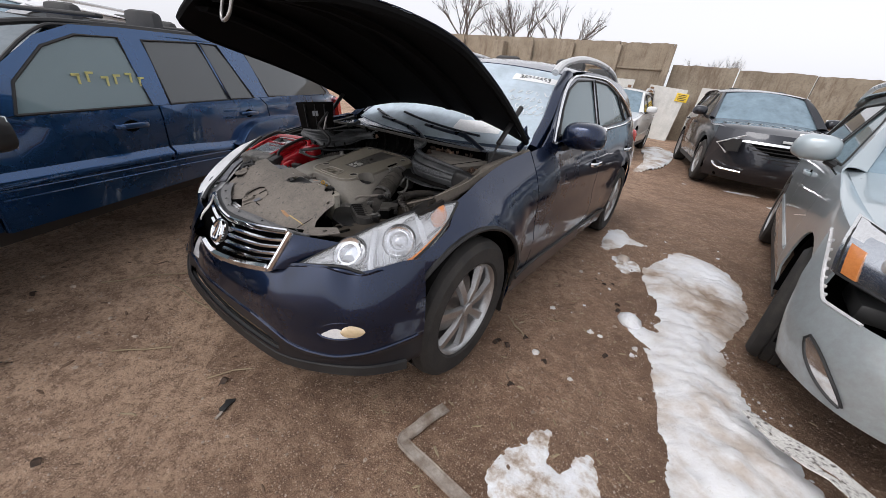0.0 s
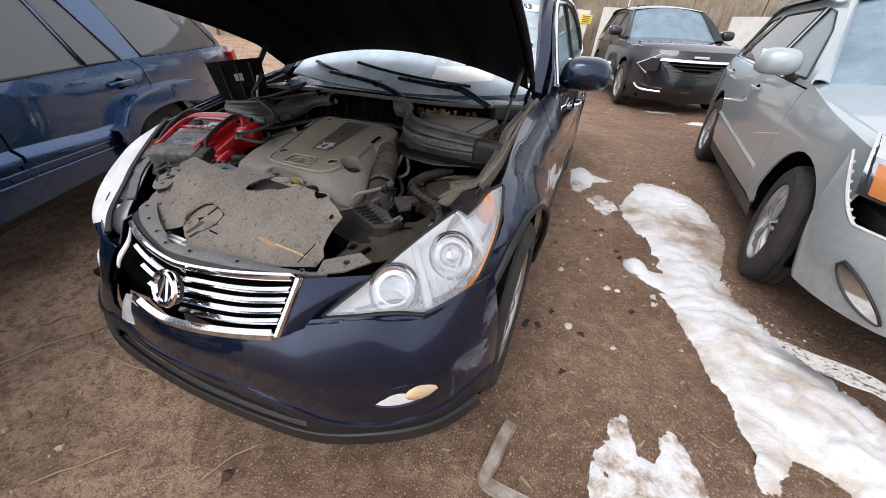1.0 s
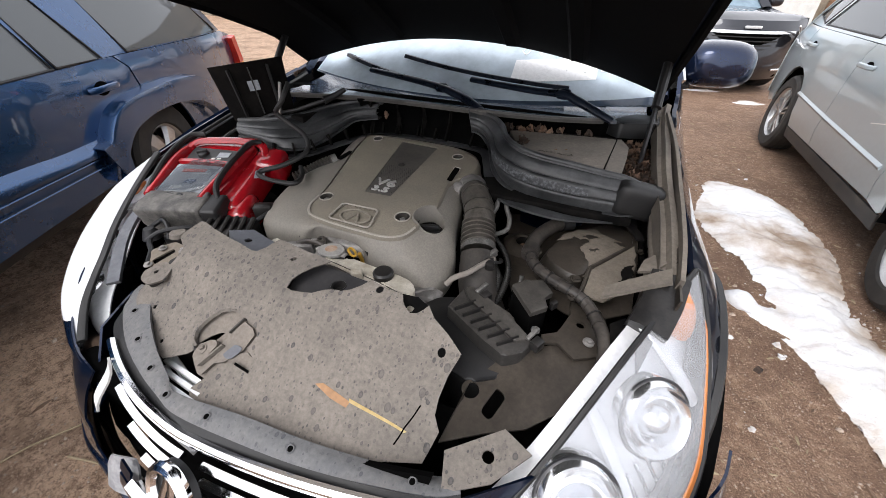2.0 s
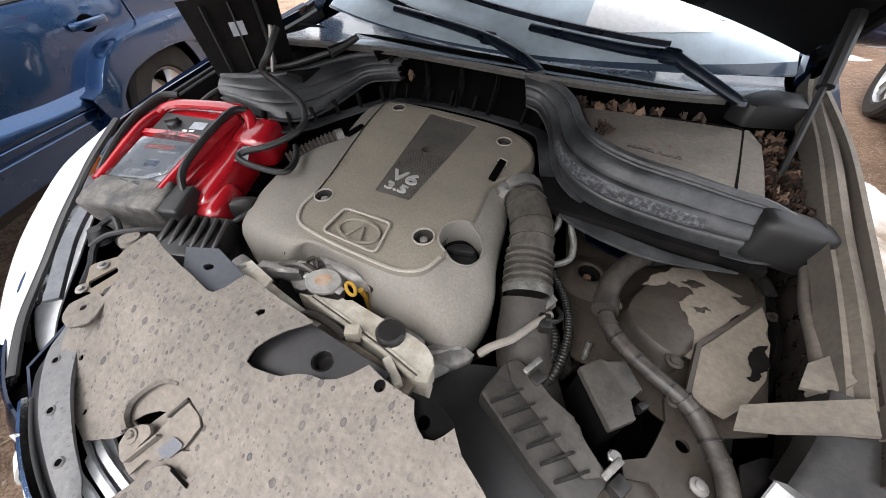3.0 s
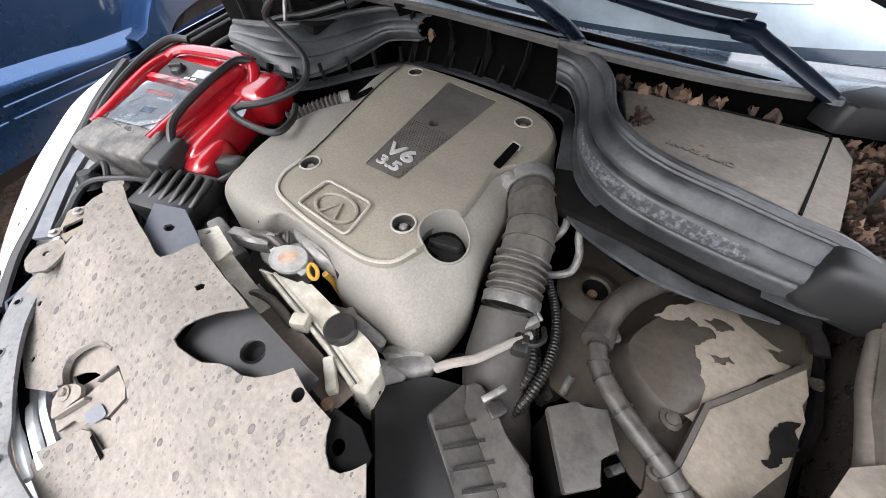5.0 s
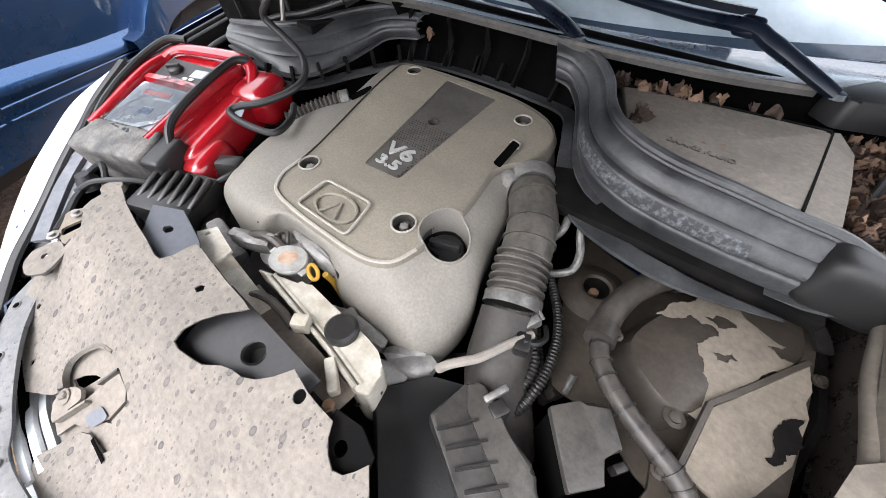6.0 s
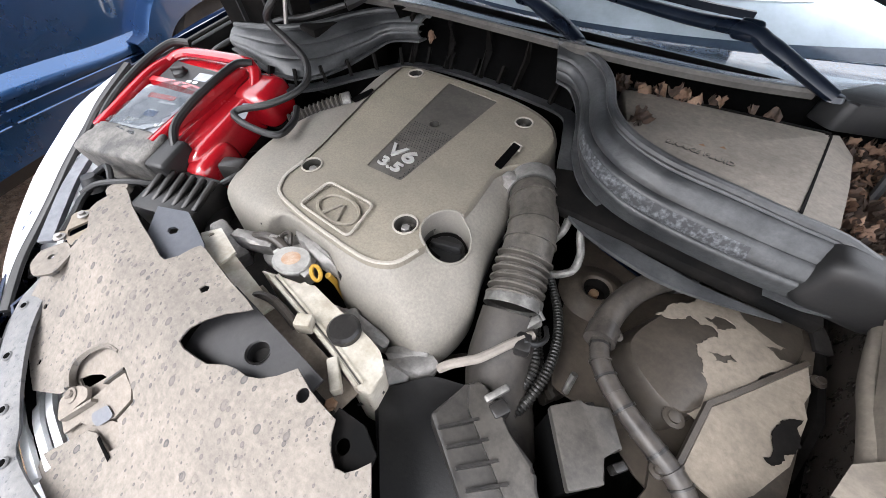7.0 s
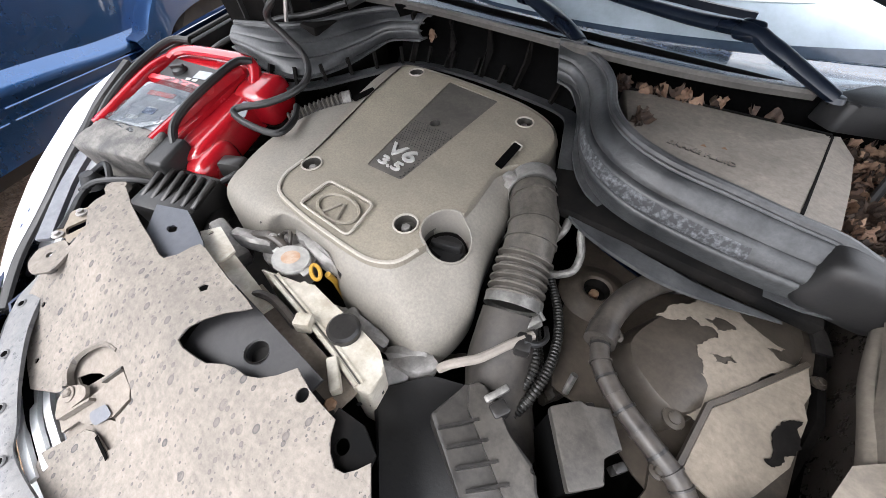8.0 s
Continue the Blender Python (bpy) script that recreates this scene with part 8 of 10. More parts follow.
# radiator neck, dipstick, washer reservoir
rad = part("radiator_neck", lathe([(0.026, -0.05), (0.026, -0.012), (0.034, -0.010), (0.034, -0.004), (0.024, -0.002), (0, -0.002)], 22, pose(-0.002, 0.650, 0.790)), M["cast"], ex, "radiator filler neck")
CAP = pose(0.004, 0.640, 0.792, -6)
part("cap", lathe([(0.026, -0.004), (0.029, 0.002), (0.027, 0.008), (0.019, 0.010), (0.0, 0.009)], 24, CAP @ Matrix.Diagonal((1.12, 0.95, 1, 1))), M["zinc"], rad, "pale steel radiator cap")
part("cap_rim", moved(sweep([(0.0285 * math.cos(a) * (1 + 0.08 * math.cos(2 * a)), 0.0265 * math.sin(a), 0.006) for a in [2 * math.pi * k / 28 for k in range(28)]], ring(0.003, 6), True), CAP), M["zinc"], rad)
part("cap_label", lathe([(0.015, 0.0105), (0.0, 0.0112)], 16, CAP), M["cap_print"], rad, "worn orange label")
for s in (-1, 1):
    part("cap_ear", box(0.018, 0.016, 0.005, (0.004 + s * 0.033, 0.640, 0.7935), 0.003), M["zinc"], rad)
dip = part("dipstick", sweep([(0.070, 0.675, 0.70), (0.072, 0.665, 0.770), (0.072, 0.657, 0.796)], ring(0.005, 8)), M["ochre"], ex, "yellow dipstick handle")
part("loop", moved(sweep([(0.0065 * math.cos(a), 0.0125 * math.sin(a), 0) for a in [2 * math.pi * k / 20 for k in range(20)]], ring(0.0032, 6), True), pose(0.062, 0.645, 0.806, 22, 0, 62)), M["ochre"], dip)
res = part("coolant_reservoir", prism(rounded([(-0.016, 0.598), (0.061, 0.621), (0.069, 0.631), (0.122, 0.626), (0.202, 0.620), (0.228, 0.615), (0.250, 0.600), (0.258, 0.566), (0.236, 0.560), (0.194, 0.572), (0.09, 0.588), (0.02, 0.600)], 0.006, 3), 0.68, 0.800, 0.004), M["cream"], ex, "yellowed white coolant reservoir")
part("ridge", sweep([(0.010, 0.600, 0.799), (0.10, 0.588, 0.799), (0.17, 0.578, 0.799), (0.236, 0.564, 0.799)], ring(0.0035, 6)), M["cream"], res)
part("seam", sweep([(0.012, 0.6045, 0.7995), (0.10, 0.5925, 0.7995), (0.17, 0.5825, 0.7995), (0.238, 0.5685, 0.7995)], [(-0.0012, -0.001), (0.0012, -0.001), (0.0012, 0.001), (-0.0012, 0.001)]), M["well_dust"], res, "dark seam")
part("reservoir_cap", lathe([(0.0, 0.015), (0.019, 0.014), (0.023, 0.010), (0.023, -0.004)], 28, pose(0.169, 0.606, 0.800)), M["black_dust"], res, "black screw cap")
part("valve_knob", box(0.024, 0.020, 0.026, (0.119, 0.579, 0.805), 0.004, pose(0, 0, 0, 0, 0, 30)), M["cream"], res)
part("clip", box(0.045, 0.014, 0.020, (0.205, 0.556, 0.800), 0.003, pose(0, 0, 0, 0, 0, -35)), M["cream"], res)
for k in range(4):
    part("mark_bar", box(0.006, 0.001, 0.0035, (0.2335 + 0.0008 * k, 0.5585, 0.742), 0, pose(0, 0, 0, 0, 0, 60)), M["trim"], res, "small dark unreadable mark")
sb_ = part("support_bracket", sweep([(-0.12, 0.582, 0.815), (-0.06, 0.574, 0.812), (0.0, 0.566, 0.806), (0.06, 0.558, 0.802)], [(-0.013, -0.003), (0.013, -0.003), (0.013, 0.004), (-0.013, 0.004)]), M["cream"], ex, "dusty cream steel bracket")
part("channel", sweep([(0.0, 0.555, 0.790), (0.08, 0.546, 0.790), (0.16, 0.540, 0.788), (0.235, 0.531, 0.786)], [(-0.030, -0.003), (0.026, -0.003), (0.026, 0.006), (0.020, 0.006), (0.018, 0.0), (-0.030, 0.0)]), M["channel_dust"], ex, "rusty brown radiator channel")
part("channel_wall", sweep([(-0.06, 0.545, 0.800), (0.05, 0.540, 0.803), (0.15, 0.531, 0.803), (0.25, 0.524, 0.798)], [(-0.003, -0.10), (0.003, -0.10), (0.003, 0.0), (-0.003, 0.0)]), M["black_dust"], ex, "black shroud edge behind the cover")
part("bracket_end", plate([(-0.135, 0.578), (-0.12, 0.604), (-0.055, 0.59), (-0.05, 0.565), (-0.06, 0.548)], (circle(-0.118, 0.586, 0.005, 10),), lambda x, y: Vector((x, y, 0.822)), 0, 0.004), M["cream"], sb_)
part("bolt", cyl(0.008, 0.008, (0.228, 0.530, 0.797), None, 6, 0.002), M["rust"], sb_)
part("overflow_hose", tube([(0.012, 0.548, 0.790), (0.026, 0.566, 0.804), (0.050, 0.574, 0.808), (0.080, 0.574, 0.805), (0.110, 0.570, 0.800)], 0.0065), M["hose_dust"], ex, "grey rubber hose")
part("filler_hose", tube([(-0.12, 0.62, 0.74), (-0.10, 0.635, 0.785), (-0.065, 0.648, 0.80), (-0.035, 0.652, 0.795), (-0.02, 0.65, 0.785)], 0.0085), M["hose_dust"], ex)
part("thermostat_housing", moved(lathe([(0, 0.02), (0.028, 0.018), (0.036, 0.0), (0.036, -0.06)], 20), pose(-0.055, 0.655, 0.76, 30)), M["cast"], ex)
part("front_casting", box(0.10, 0.03, 0.04, (-0.155, 0.612, 0.752), 0.008, pose(0, 0, 0, 0, 12, -8)), M["cast"], ex, "corroded aluminium casting")
part("front_casting", box(0.11, 0.028, 0.05, (0.165, 0.628, 0.725), 0.008, pose(0, 0, 0, 0, 14, -22)), M["cast"], ex, "corroded aluminium casting")
part("front_casting", box(0.06, 0.05, 0.05, (0.235, 0.612, 0.715), 0.012, pose(0, 0, 0, 8, 10, 24)), M["cast"], ex, "corroded aluminium casting")
part("breather_hose", tube([(-0.03, 0.660, 0.79), (-0.045, 0.675, 0.80), (-0.06, 0.668, 0.792), (-0.05, 0.655, 0.78)], 0.004, 6), M["hose_dust"], ex)
rng = random.Random(11)
for k in range(26):
    x, y = rng.uniform(-0.42, 0.5), rng.uniform(0.60, 1.05)
    if (inside(x, y, co_loop) and rim_distance(x, y, co_loop) > 0.02) or (-0.5 < x < -0.25 and y > 0.7):
        continue
    z = rng.uniform(0.60, 0.70)
    p = [Vector((x, y, z))]
    for j in range(3):
        p.append(p[-1] + Vector((rng.uniform(-0.06, 0.06), rng.uniform(-0.06, 0.06), rng.uniform(-0.03, 0.03))))
    part("small_hose", tube(p, rng.choice((0.005, 0.007, 0.010)), 7, 5), M["hose_dust"], ex)

# air box, intake duct, resonator
ab = part("air_box", prism(rounded([(0.232, 0.585), (0.288, 0.650), (0.345, 0.672), (0.500, 0.575), (0.47, 0.50), (0.42, 0.470), (0.34, 0.49)], 0.012, 3), 0.60, 0.742, 0.008), M["trim"], ex, "black air filter box with ribbed lid")
lid_ = rounded([(x + 0.014, y + 0.010) for x, y in [(0.309, 0.590), (0.326, 0.654), (0.340, 0.664), (0.366, 0.656), (0.400, 0.632), (0.444, 0.617), (0.454, 0.598), (0.496, 0.567), (0.478, 0.530), (0.450, 0.512), (0.40, 0.536)]], 0.006, 3)
lid_ob = part("lid", prism(lid_, 0.738, 0.776, 0.006), M["lid_black"], ab)
for k in range(6):
    t = (k + 0.5) / 6
    a, c = Vector((0.332 + 0.125 * t, 0.598 - 0.064 * t, 0.779)), Vector((0.366 + 0.125 * t, 0.636 - 0.072 * t, 0.782))
    part("rib", sweep([a, c], [(-0.0020, -0.005), (0.0020, -0.005), (0.0016, 0.005), (-0.0016, 0.005)]), M["black_dust"], lid_ob)
part("deck", prism(rounded([(x + 0.014, y + 0.010) for x, y in [(0.328, 0.648), (0.345, 0.622), (0.400, 0.588), (0.462, 0.548), (0.490, 0.566), (0.452, 0.594), (0.440, 0.612), (0.400, 0.628), (0.364, 0.651), (0.340, 0.660)]], 0.004, 3), 0.770, 0.784, 0.003), M["box_dust"], lid_ob, "raised dusty half of the lid")
for x, y, rz in ((0.378, 0.668, 62), (0.504, 0.584, 62)):
    c_ = part("clip", box(0.034, 0.009, 0.008, (x, y, 0.788), 0.002, pose(0, 0, 0, 0, -12, rz)), M["dull_steel"], ab, "steel spring clip")
    part("catch", box(0.024, 0.020, 0.022, (x + 0.012, y - 0.012, 0.776), 0.004, pose(0, 0, 0, 0, 0, rz)), M["black_dust"], c_)
part("bolt", cyl(0.009, 0.008, (0.507, 0.603, 0.775), None, 8, 0.002), M["steel"], ab)
duct_path = [(0.246, 0.992, 0.842), (0.262, 0.962, 0.846), (0.283, 0.925, 0.842), (0.298, 0.890, 0.832), (0.308, 0.858, 0.818)]
part("throttle_body", moved(lathe([(0.042, -0.03), (0.046, -0.01), (0.046, 0.01), (0.040, 0.015)], 24), look((0.240, 1.002, 0.840), (0.262, 0.962, 0.846))), M["cast"], ex, "corroded aluminium throttle body")
part("intake_elbow", tube(duct_path, 0.040, 20, 8), M["elbow_dust"], ex, "grey rubber intake elbow")
for q in (0.3, 0.6, 0.8):
    c = spline(duct_path, 10)
    i = int(q * (len(c) - 2))
    part("rib", sweep([c[i], c[i + 1]], ring(0.0425, 20)), M["elbow_dust"], ex)
bel = [(0.306, 0.864, 0.821), (0.313, 0.838, 0.808), (0.322, 0.812, 0.797), (0.328, 0.795, 0.790)]
part("bellows", corrugated(bel, 0.041, 0.0125, 0.09, 22, 14), M["elbow_dust"], ex, "ribbed rubber intake bellows")
part("hose_clamp", sweep([(0.3255, 0.8035, 0.7935), (0.3305, 0.788, 0.7868)], ring(0.0442, 24), cap=False), M["dull_steel"], ex, "steel hose clamp")
part("clamp_screw", sweep([(0.366, 0.797, 0.806), (0.378, 0.792, 0.800)], ring(0.0042, 8)), M["dull_steel"], ex)
part("hose_clamp", sweep([(0.252, 0.980, 0.844), (0.256, 0.972, 0.845)], ring(0.0425, 24), cap=False), M["steel"], ex, "steel hose clamp")
part("bolt", cyl(0.009, 0.012, (0.226, 0.968, 0.842), None, 6, 0.002), M["cast"], ex)
res2 = part("resonator_duct", tube([(0.332, 0.784, 0.784), (0.342, 0.755, 0.765), (0.356, 0.720, 0.738), (0.385, 0.685, 0.70), (0.42, 0.65, 0.66)], 0.043, 20, 8, scale=lambda u: 1 + 0.2 * u), M["duct_dust"], ex, "dusty black plastic intake duct")
part("sensor", box(0.022, 0.03, 0.02, (0.372, 0.742, 0.798), 0.004, pose(0, 0, 0, 0, 0, 20)), M["black_dust"], ex)
part("pale_hose", tube([(0.300, 0.650, 0.785), (0.311, 0.659, 0.798), (0.324, 0.672, 0.802), (0.338, 0.689, 0.802), (0.357, 0.726, 0.802), (0.369, 0.748, 0.802), (0.377, 0.762, 0.800)], 0.0064, 10, 8), surface("pale_dusty_hose", (0.17, 0.15, 0.128), (0.25, 0.222, 0.195), rough=0.8), ex, "pale dusty rubber hose")
for path in ([(0.335, 0.92, 0.765), (0.349, 0.896, 0.765), (0.382, 0.852, 0.765), (0.404, 0.808, 0.765), (0.416, 0.754, 0.762), (0.414, 0.700, 0.750), (0.40, 0.66, 0.72)],
             [(0.358, 0.82, 0.755), (0.379, 0.775, 0.762), (0.396, 0.749, 0.762), (0.400, 0.716, 0.752), (0.39, 0.685, 0.73), (0.375, 0.66, 0.70)],
             [(0.352, 0.86, 0.745), (0.366, 0.82, 0.748), (0.384, 0.79, 0.742), (0.40, 0.765, 0.74), (0.408, 0.735, 0.73), (0.40, 0.70, 0.70)]):
    part("loom", corrugated(path, 0.0072, 0.0055, 0.08, 10, 10), M["loom_black"], ex, "black corrugated wiring loom")
part("hose_clip", box(0.012, 0.030, 0.022, (0.368, 0.775, 0.800), 0.003, pose(0, 0, 0, 20, 0, -30)), M["dull_steel"], ex, "dull steel clip at the hose's end")
part("sensor_lead", tube([(0.372, 0.742, 0.806), (0.388, 0.752, 0.800), (0.394, 0.775, 0.790), (0.385, 0.80, 0.775)], 0.004, 8, 6), M["trim"], ex)
part("silver_pipe", tube([(0.322, 0.925, 0.815), (0.332, 0.935, 0.840), (0.331, 0.957, 0.852), (0.342, 0.976, 0.856), (0.352, 0.968, 0.850), (0.358, 0.943, 0.840), (0.372, 0.926, 0.820), (0.375, 0.905, 0.802), (0.360, 0.893, 0.790), (0.345, 0.888, 0.785)], 0.0065, 10, 8), M["dull_steel"], ex, "dull aluminium pipe")
part("copper_bolt", cyl(0.008, 0.014, (0.262, 0.885, 0.838), pose(0, 0, 0, 0, 60), 6, 0.002), M["rust"], ex)

# fuse box
FUSE = [(0.437, 0.690), (0.465, 0.721), (0.473, 0.715), (0.496, 0.734), (0.524, 0.697), (0.507, 0.676), (0.520, 0.652), (0.491, 0.622)]
fx = part("fuse_box", prism(rounded(FUSE, 0.003, 2), 0.790, 0.802, 0.002), M["box_dust"], ex, "dusty grey black fuse box")
part("lower_case", prism(rounded([(0.480 + (x - 0.480) * 0.95, 0.678 + (y - 0.678) * 0.95) for x, y in FUSE], 0.003, 2), 0.69, 0.790, 0.001), M["void"], fx)
part("latch_tab", box(0.010, 0.016, 0.02, (0.530, 0.683, 0.782), 0.002, pose(0, 0, 0, 0, 0, -38)), M["black_dust"], fx)
part("latch_tab", box(0.012, 0.008, 0.02, (0.478, 0.726, 0.782), 0.002, pose(0, 0, 0, 0, 0, 38)), M["black_dust"], fx)

# strut tower and inner panels on the brake side


def jagged(outline, rough, seed, levels=4):
    """An outline whose edges break up into ever finer flakes."""
    rng = random.Random(seed)
    pts = list(outline)
    for _ in range(levels):
        out = []
        for (x0, y0), (x1, y1) in zip(pts, pts[1:] + pts[:1]):
            dx, dy = x1 - x0, y1 - y0
            k = rng.uniform(-rough, rough)
            out += [(x0, y0), (x0 + 0.5 * dx - dy * k, y0 + 0.5 * dy + dx * k)]
        pts = out
        rough *= 0.9
    return pts


rim_ = spline([(0.469, 0.825, 0), (0.492, 0.901, 0), (0.548, 0.985, 0), (0.628, 1.063, 0), (0.690, 1.046, 0), (0.701, 0.976, 0), (0.665, 0.900, 0), (0.609, 0.829, 0), (0.563, 0.760, 0), (0.502, 0.781, 0)], 4, True)


def dome(u, v):
    """The strut tower: a low dome over its own uneven rim."""
    p = rim_[round(u * len(rim_)) % len(rim_)]
    r = v ** 0.75
    return Vector((0.595 + (p.x - 0.595) * r, 0.908 + (p.y - 0.908) * r, 0.808 - 0.016 * v * v - 0.10 * max(0.0, v - 0.8) ** 1.3 * 4))


def dome_z(x, y):
    q = Vector((x, y, 0))
    w = min(1.0, (q - Vector((0.595, 0.908, 0))).length / 0.115)
    return 0.808 - 0.016 * w ** 2.6


tw = part("strut_tower", grid(dome, len(rim_), 14, 0.004), M["tower_dust"], ex, "dusty domed strut tower with peeling dust")
part("dust_patch", plate(jagged([(0.504, 0.903), (0.528, 0.945), (0.571, 0.979), (0.629, 1.007), (0.659, 0.995), (0.664, 0.970), (0.635, 0.937), (0.675, 0.938), (0.634, 0.872), (0.595, 0.816), (0.587, 0.785), (0.566, 0.800), (0.534, 0.817), (0.577, 0.847), (0.566, 0.867), (0.560, 0.883), (0.581, 0.910), (0.572, 0.925), (0.558, 0.918), (0.544, 0.927), (0.530, 0.912)], 0.22, 5), (jagged([(0.560, 0.935), (0.590, 0.950), (0.600, 0.942), (0.578, 0.925)], 0.3, 6, 3), jagged([(0.575, 0.880), (0.600, 0.895), (0.608, 0.888), (0.585, 0.872)], 0.3, 7, 3)), lambda x, y: Vector((x, y, dome_z(x, y) + 0.0022)), 0.02, 0.0008), M["panel_dust"], tw, "paler peeling layer of dried dust")
part("tower_cap", lathe([(0.0, 0.008), (0.022, 0.007), (0.030, 0.0)], 24, pose(0.644, 0.944, 0.8015) @ Matrix.Diagonal((0.55, 0.55, 0.35, 1))), M["panel_dust"], tw)
for x, y in ((0.563, 0.772), (0.680, 1.030)):
    part("tower_bolt", lathe([(0.013, 0), (0.013, 0.002), (0.0075, 0.003), (0.007, 0.005), (0, 0.006)], 12, pose(x, y, 0.794)), M["tower_dust"], tw)
nb = part("small_tower", lathe([(0.022, 0.001), (0.026, 0.004), (0.034, 0.004), (0.040, 0.0), (0.062, -0.012)], 28, pose(0.420, 0.940, 0.748)), M["bay_paint"], ex, "round mount with an open centre")
part("cup", lathe([(0.0225, 0.001), (0.020, -0.018), (0.0, -0.020)], 20, pose(0.420, 0.940, 0.748)), M["deep"], nb)
part("stud", lathe([(0.009, -0.020), (0.008, -0.010), (0.0, -0.009)], 10, pose(0.420, 0.940, 0.748)), M["rust"], nb)
part("inner_panel", plate([(0.34, 1.10), (0.385, 0.90), (0.405, 0.80), (0.432, 0.750), (0.50, 0.742), (0.555, 0.70), (0.60, 0.68), (0.68, 0.72), (0.695, 0.90), (0.705, 1.12), (0.60, 1.15)], (circle(0.420, 0.940, 0.028, 14),), lambda x, y: Vector((x, y, 0.735 + 0.25 * max(0, x - 0.45) - 0.05 * max(0, 0.85 - y))), 0.05, 0.004), M["bay_paint"], ex, "dark dusty steel inner wing")
part("flat_panel", plate([(0.580, 0.713), (0.594, 0.807), (0.607, 0.825), (0.684, 0.939), (0.688, 0.900), (0.682, 0.879), (0.686, 0.860), (0.673, 0.790), (0.645, 0.736), (0.620, 0.705)], (), lambda x, y: Vector((x, y, 0.806 + 0.04 * (x - 0.6))), 0, 0.004), M["panel_dust"], ex, "dusty flat steel gusset")
part("panel_fold", sweep([(0.574, 0.708, 0.808), (0.588, 0.806, 0.812), (0.603, 0.826, 0.812), (0.682, 0.942, 0.812)], [(-0.004, -0.004), (0.004, -0.004), (0.003, 0.0015), (-0.003, 0.0015)]), M["tower_dust"], ex)
part("peeling_patch", plate(jagged([(0.661, 0.839), (0.668, 0.846), (0.681, 0.854), (0.679, 0.83), (0.676, 0.806), (0.664, 0.785), (0.656, 0.777), (0.648, 0.781), (0.655, 0.80), (0.653, 0.818)], 0.2, 9, 3), (), lambda x, y: Vector((x, y, 0.8085 + 0.04 * (x - 0.6))), 0, 0.0006), M["deep"], ex, "bare dark patch in the dust")
part("wing_wall", grid(lambda u, v: Vector((0.715 + 0.012 * v + 0.02 * u, 0.66 + 0.62 * u, 0.72 + (0.17 + 0.06 * u) * v)), 14, 6, 0.004), M["wing_grime"], ex, "dark wet inner wing wall")
part("coolant_pipe", tube([(0.530, 1.0, 0.806), (0.504, 0.980, 0.806), (0.480, 0.945, 0.806), (0.462, 0.905, 0.806), (0.452, 0.860, 0.806), (0.451, 0.815, 0.806)], 0.0185, 14, 8), M["hose_dust"], ex, "thick taped rubber hose")
part("wrapped_loom", tube([(0.453, 0.812, 0.806), (0.464, 0.781, 0.806), (0.486, 0.757, 0.806), (0.512, 0.738, 0.806), (0.549, 0.718, 0.806), (0.577, 0.704, 0.804), (0.594, 0.690, 0.800), (0.613, 0.662, 0.795), (0.626, 0.635, 0.790), (0.634, 0.60, 0.780), (0.63, 0.55, 0.76)], 0.0125, 12, 8), M["hose_dust"], ex, "taped wiring loom along the wing")
loom_path = spline([(0.453, 0.812, 0.806), (0.464, 0.781, 0.806), (0.486, 0.757, 0.806), (0.512, 0.738, 0.806), (0.549, 0.718, 0.806), (0.577, 0.704, 0.804), (0.594, 0.690, 0.800), (0.613, 0.662, 0.795), (0.626, 0.635, 0.790)], 8)
for k in range(3, len(loom_path) - 2, 5):
    part("tape", sweep([loom_path[k], loom_path[k].lerp(loom_path[k + 1], 0.75)], ring(0.0135 + 0.0006 * (k % 3), 12)), M["black_dust"] if k % 2 else M["hose_dust"], ex, "turn of tape round the loom")
part("loom_collar", sweep([(0.4515, 0.832, 0.806), (0.453, 0.806, 0.806)], ring(0.021, 16)), M["hose_dust"], ex)
part("hose_stub", sweep([(0.505, 0.976, 0.806), (0.53, 0.995, 0.806)], ring(0.020, 16)), M["trim"], ex)
part("bracket_arm", plate([(0.564, 0.724), (0.585, 0.752), (0.598, 0.745), (0.619, 0.697), (0.634, 0.650), (0.630, 0.60), (0.585, 0.575), (0.553, 0.600), (0.525, 0.590), (0.520, 0.610), (0.548, 0.628), (0.556, 0.650), (0.568, 0.691)], (circle(0.590, 0.666, 0.009, 14), circle(0.578, 0.731, 0.006, 12)), lambda x, y: Vector((x, y, 0.765)), 0, 0.006), M["tower_dust"], ex, "dusty steel bracket with a hole")
part("bolt", lathe([(0.011, 0), (0.011, 0.003), (0.006, 0.004), (0.006, 0.008), (0, 0.009)], 12, pose(0.607, 0.622, 0.768)), M["cast"], ex)
part("washer_neck", tube([(0.45, 0.745, 0.745), (0.448, 0.76, 0.775)], 0.005, 8), M["dull_steel"], ex)

# wing rails
rail_ = part("wing_rail", sweep(spline([(0.706, 0.735, 0.885), (0.708, 0.80, 0.898), (0.710, 0.90, 0.916), (0.706, 0.99, 0.936), (0.700, 1.08, 0.962), (0.704, 1.2, 0.980), (0.712, 1.4, 1.0), (0.722, 1.50, 1.02)], 6), [(-0.014, -0.03), (0.026, -0.03), (0.024, 0.004), (0.010, 0.008), (0.004, -0.004), (-0.004, -0.006), (-0.010, 0.006)]), M["rail_dust"], ex, "dusty painted wing rail")
part("lip", sweep(spline([(0.726, 0.70, 0.900), (0.736, 0.80, 0.915), (0.740, 0.90, 0.930), (0.738, 1.0, 0.952), (0.736, 1.2, 0.990), (0.730, 1.42, 1.014)], 6), [(-0.006, -0.03), (0.006, -0.03), (0.004, 0.006), (-0.004, 0.006)]), M["rail_dust"], rail_, "dusty flange along the wing")
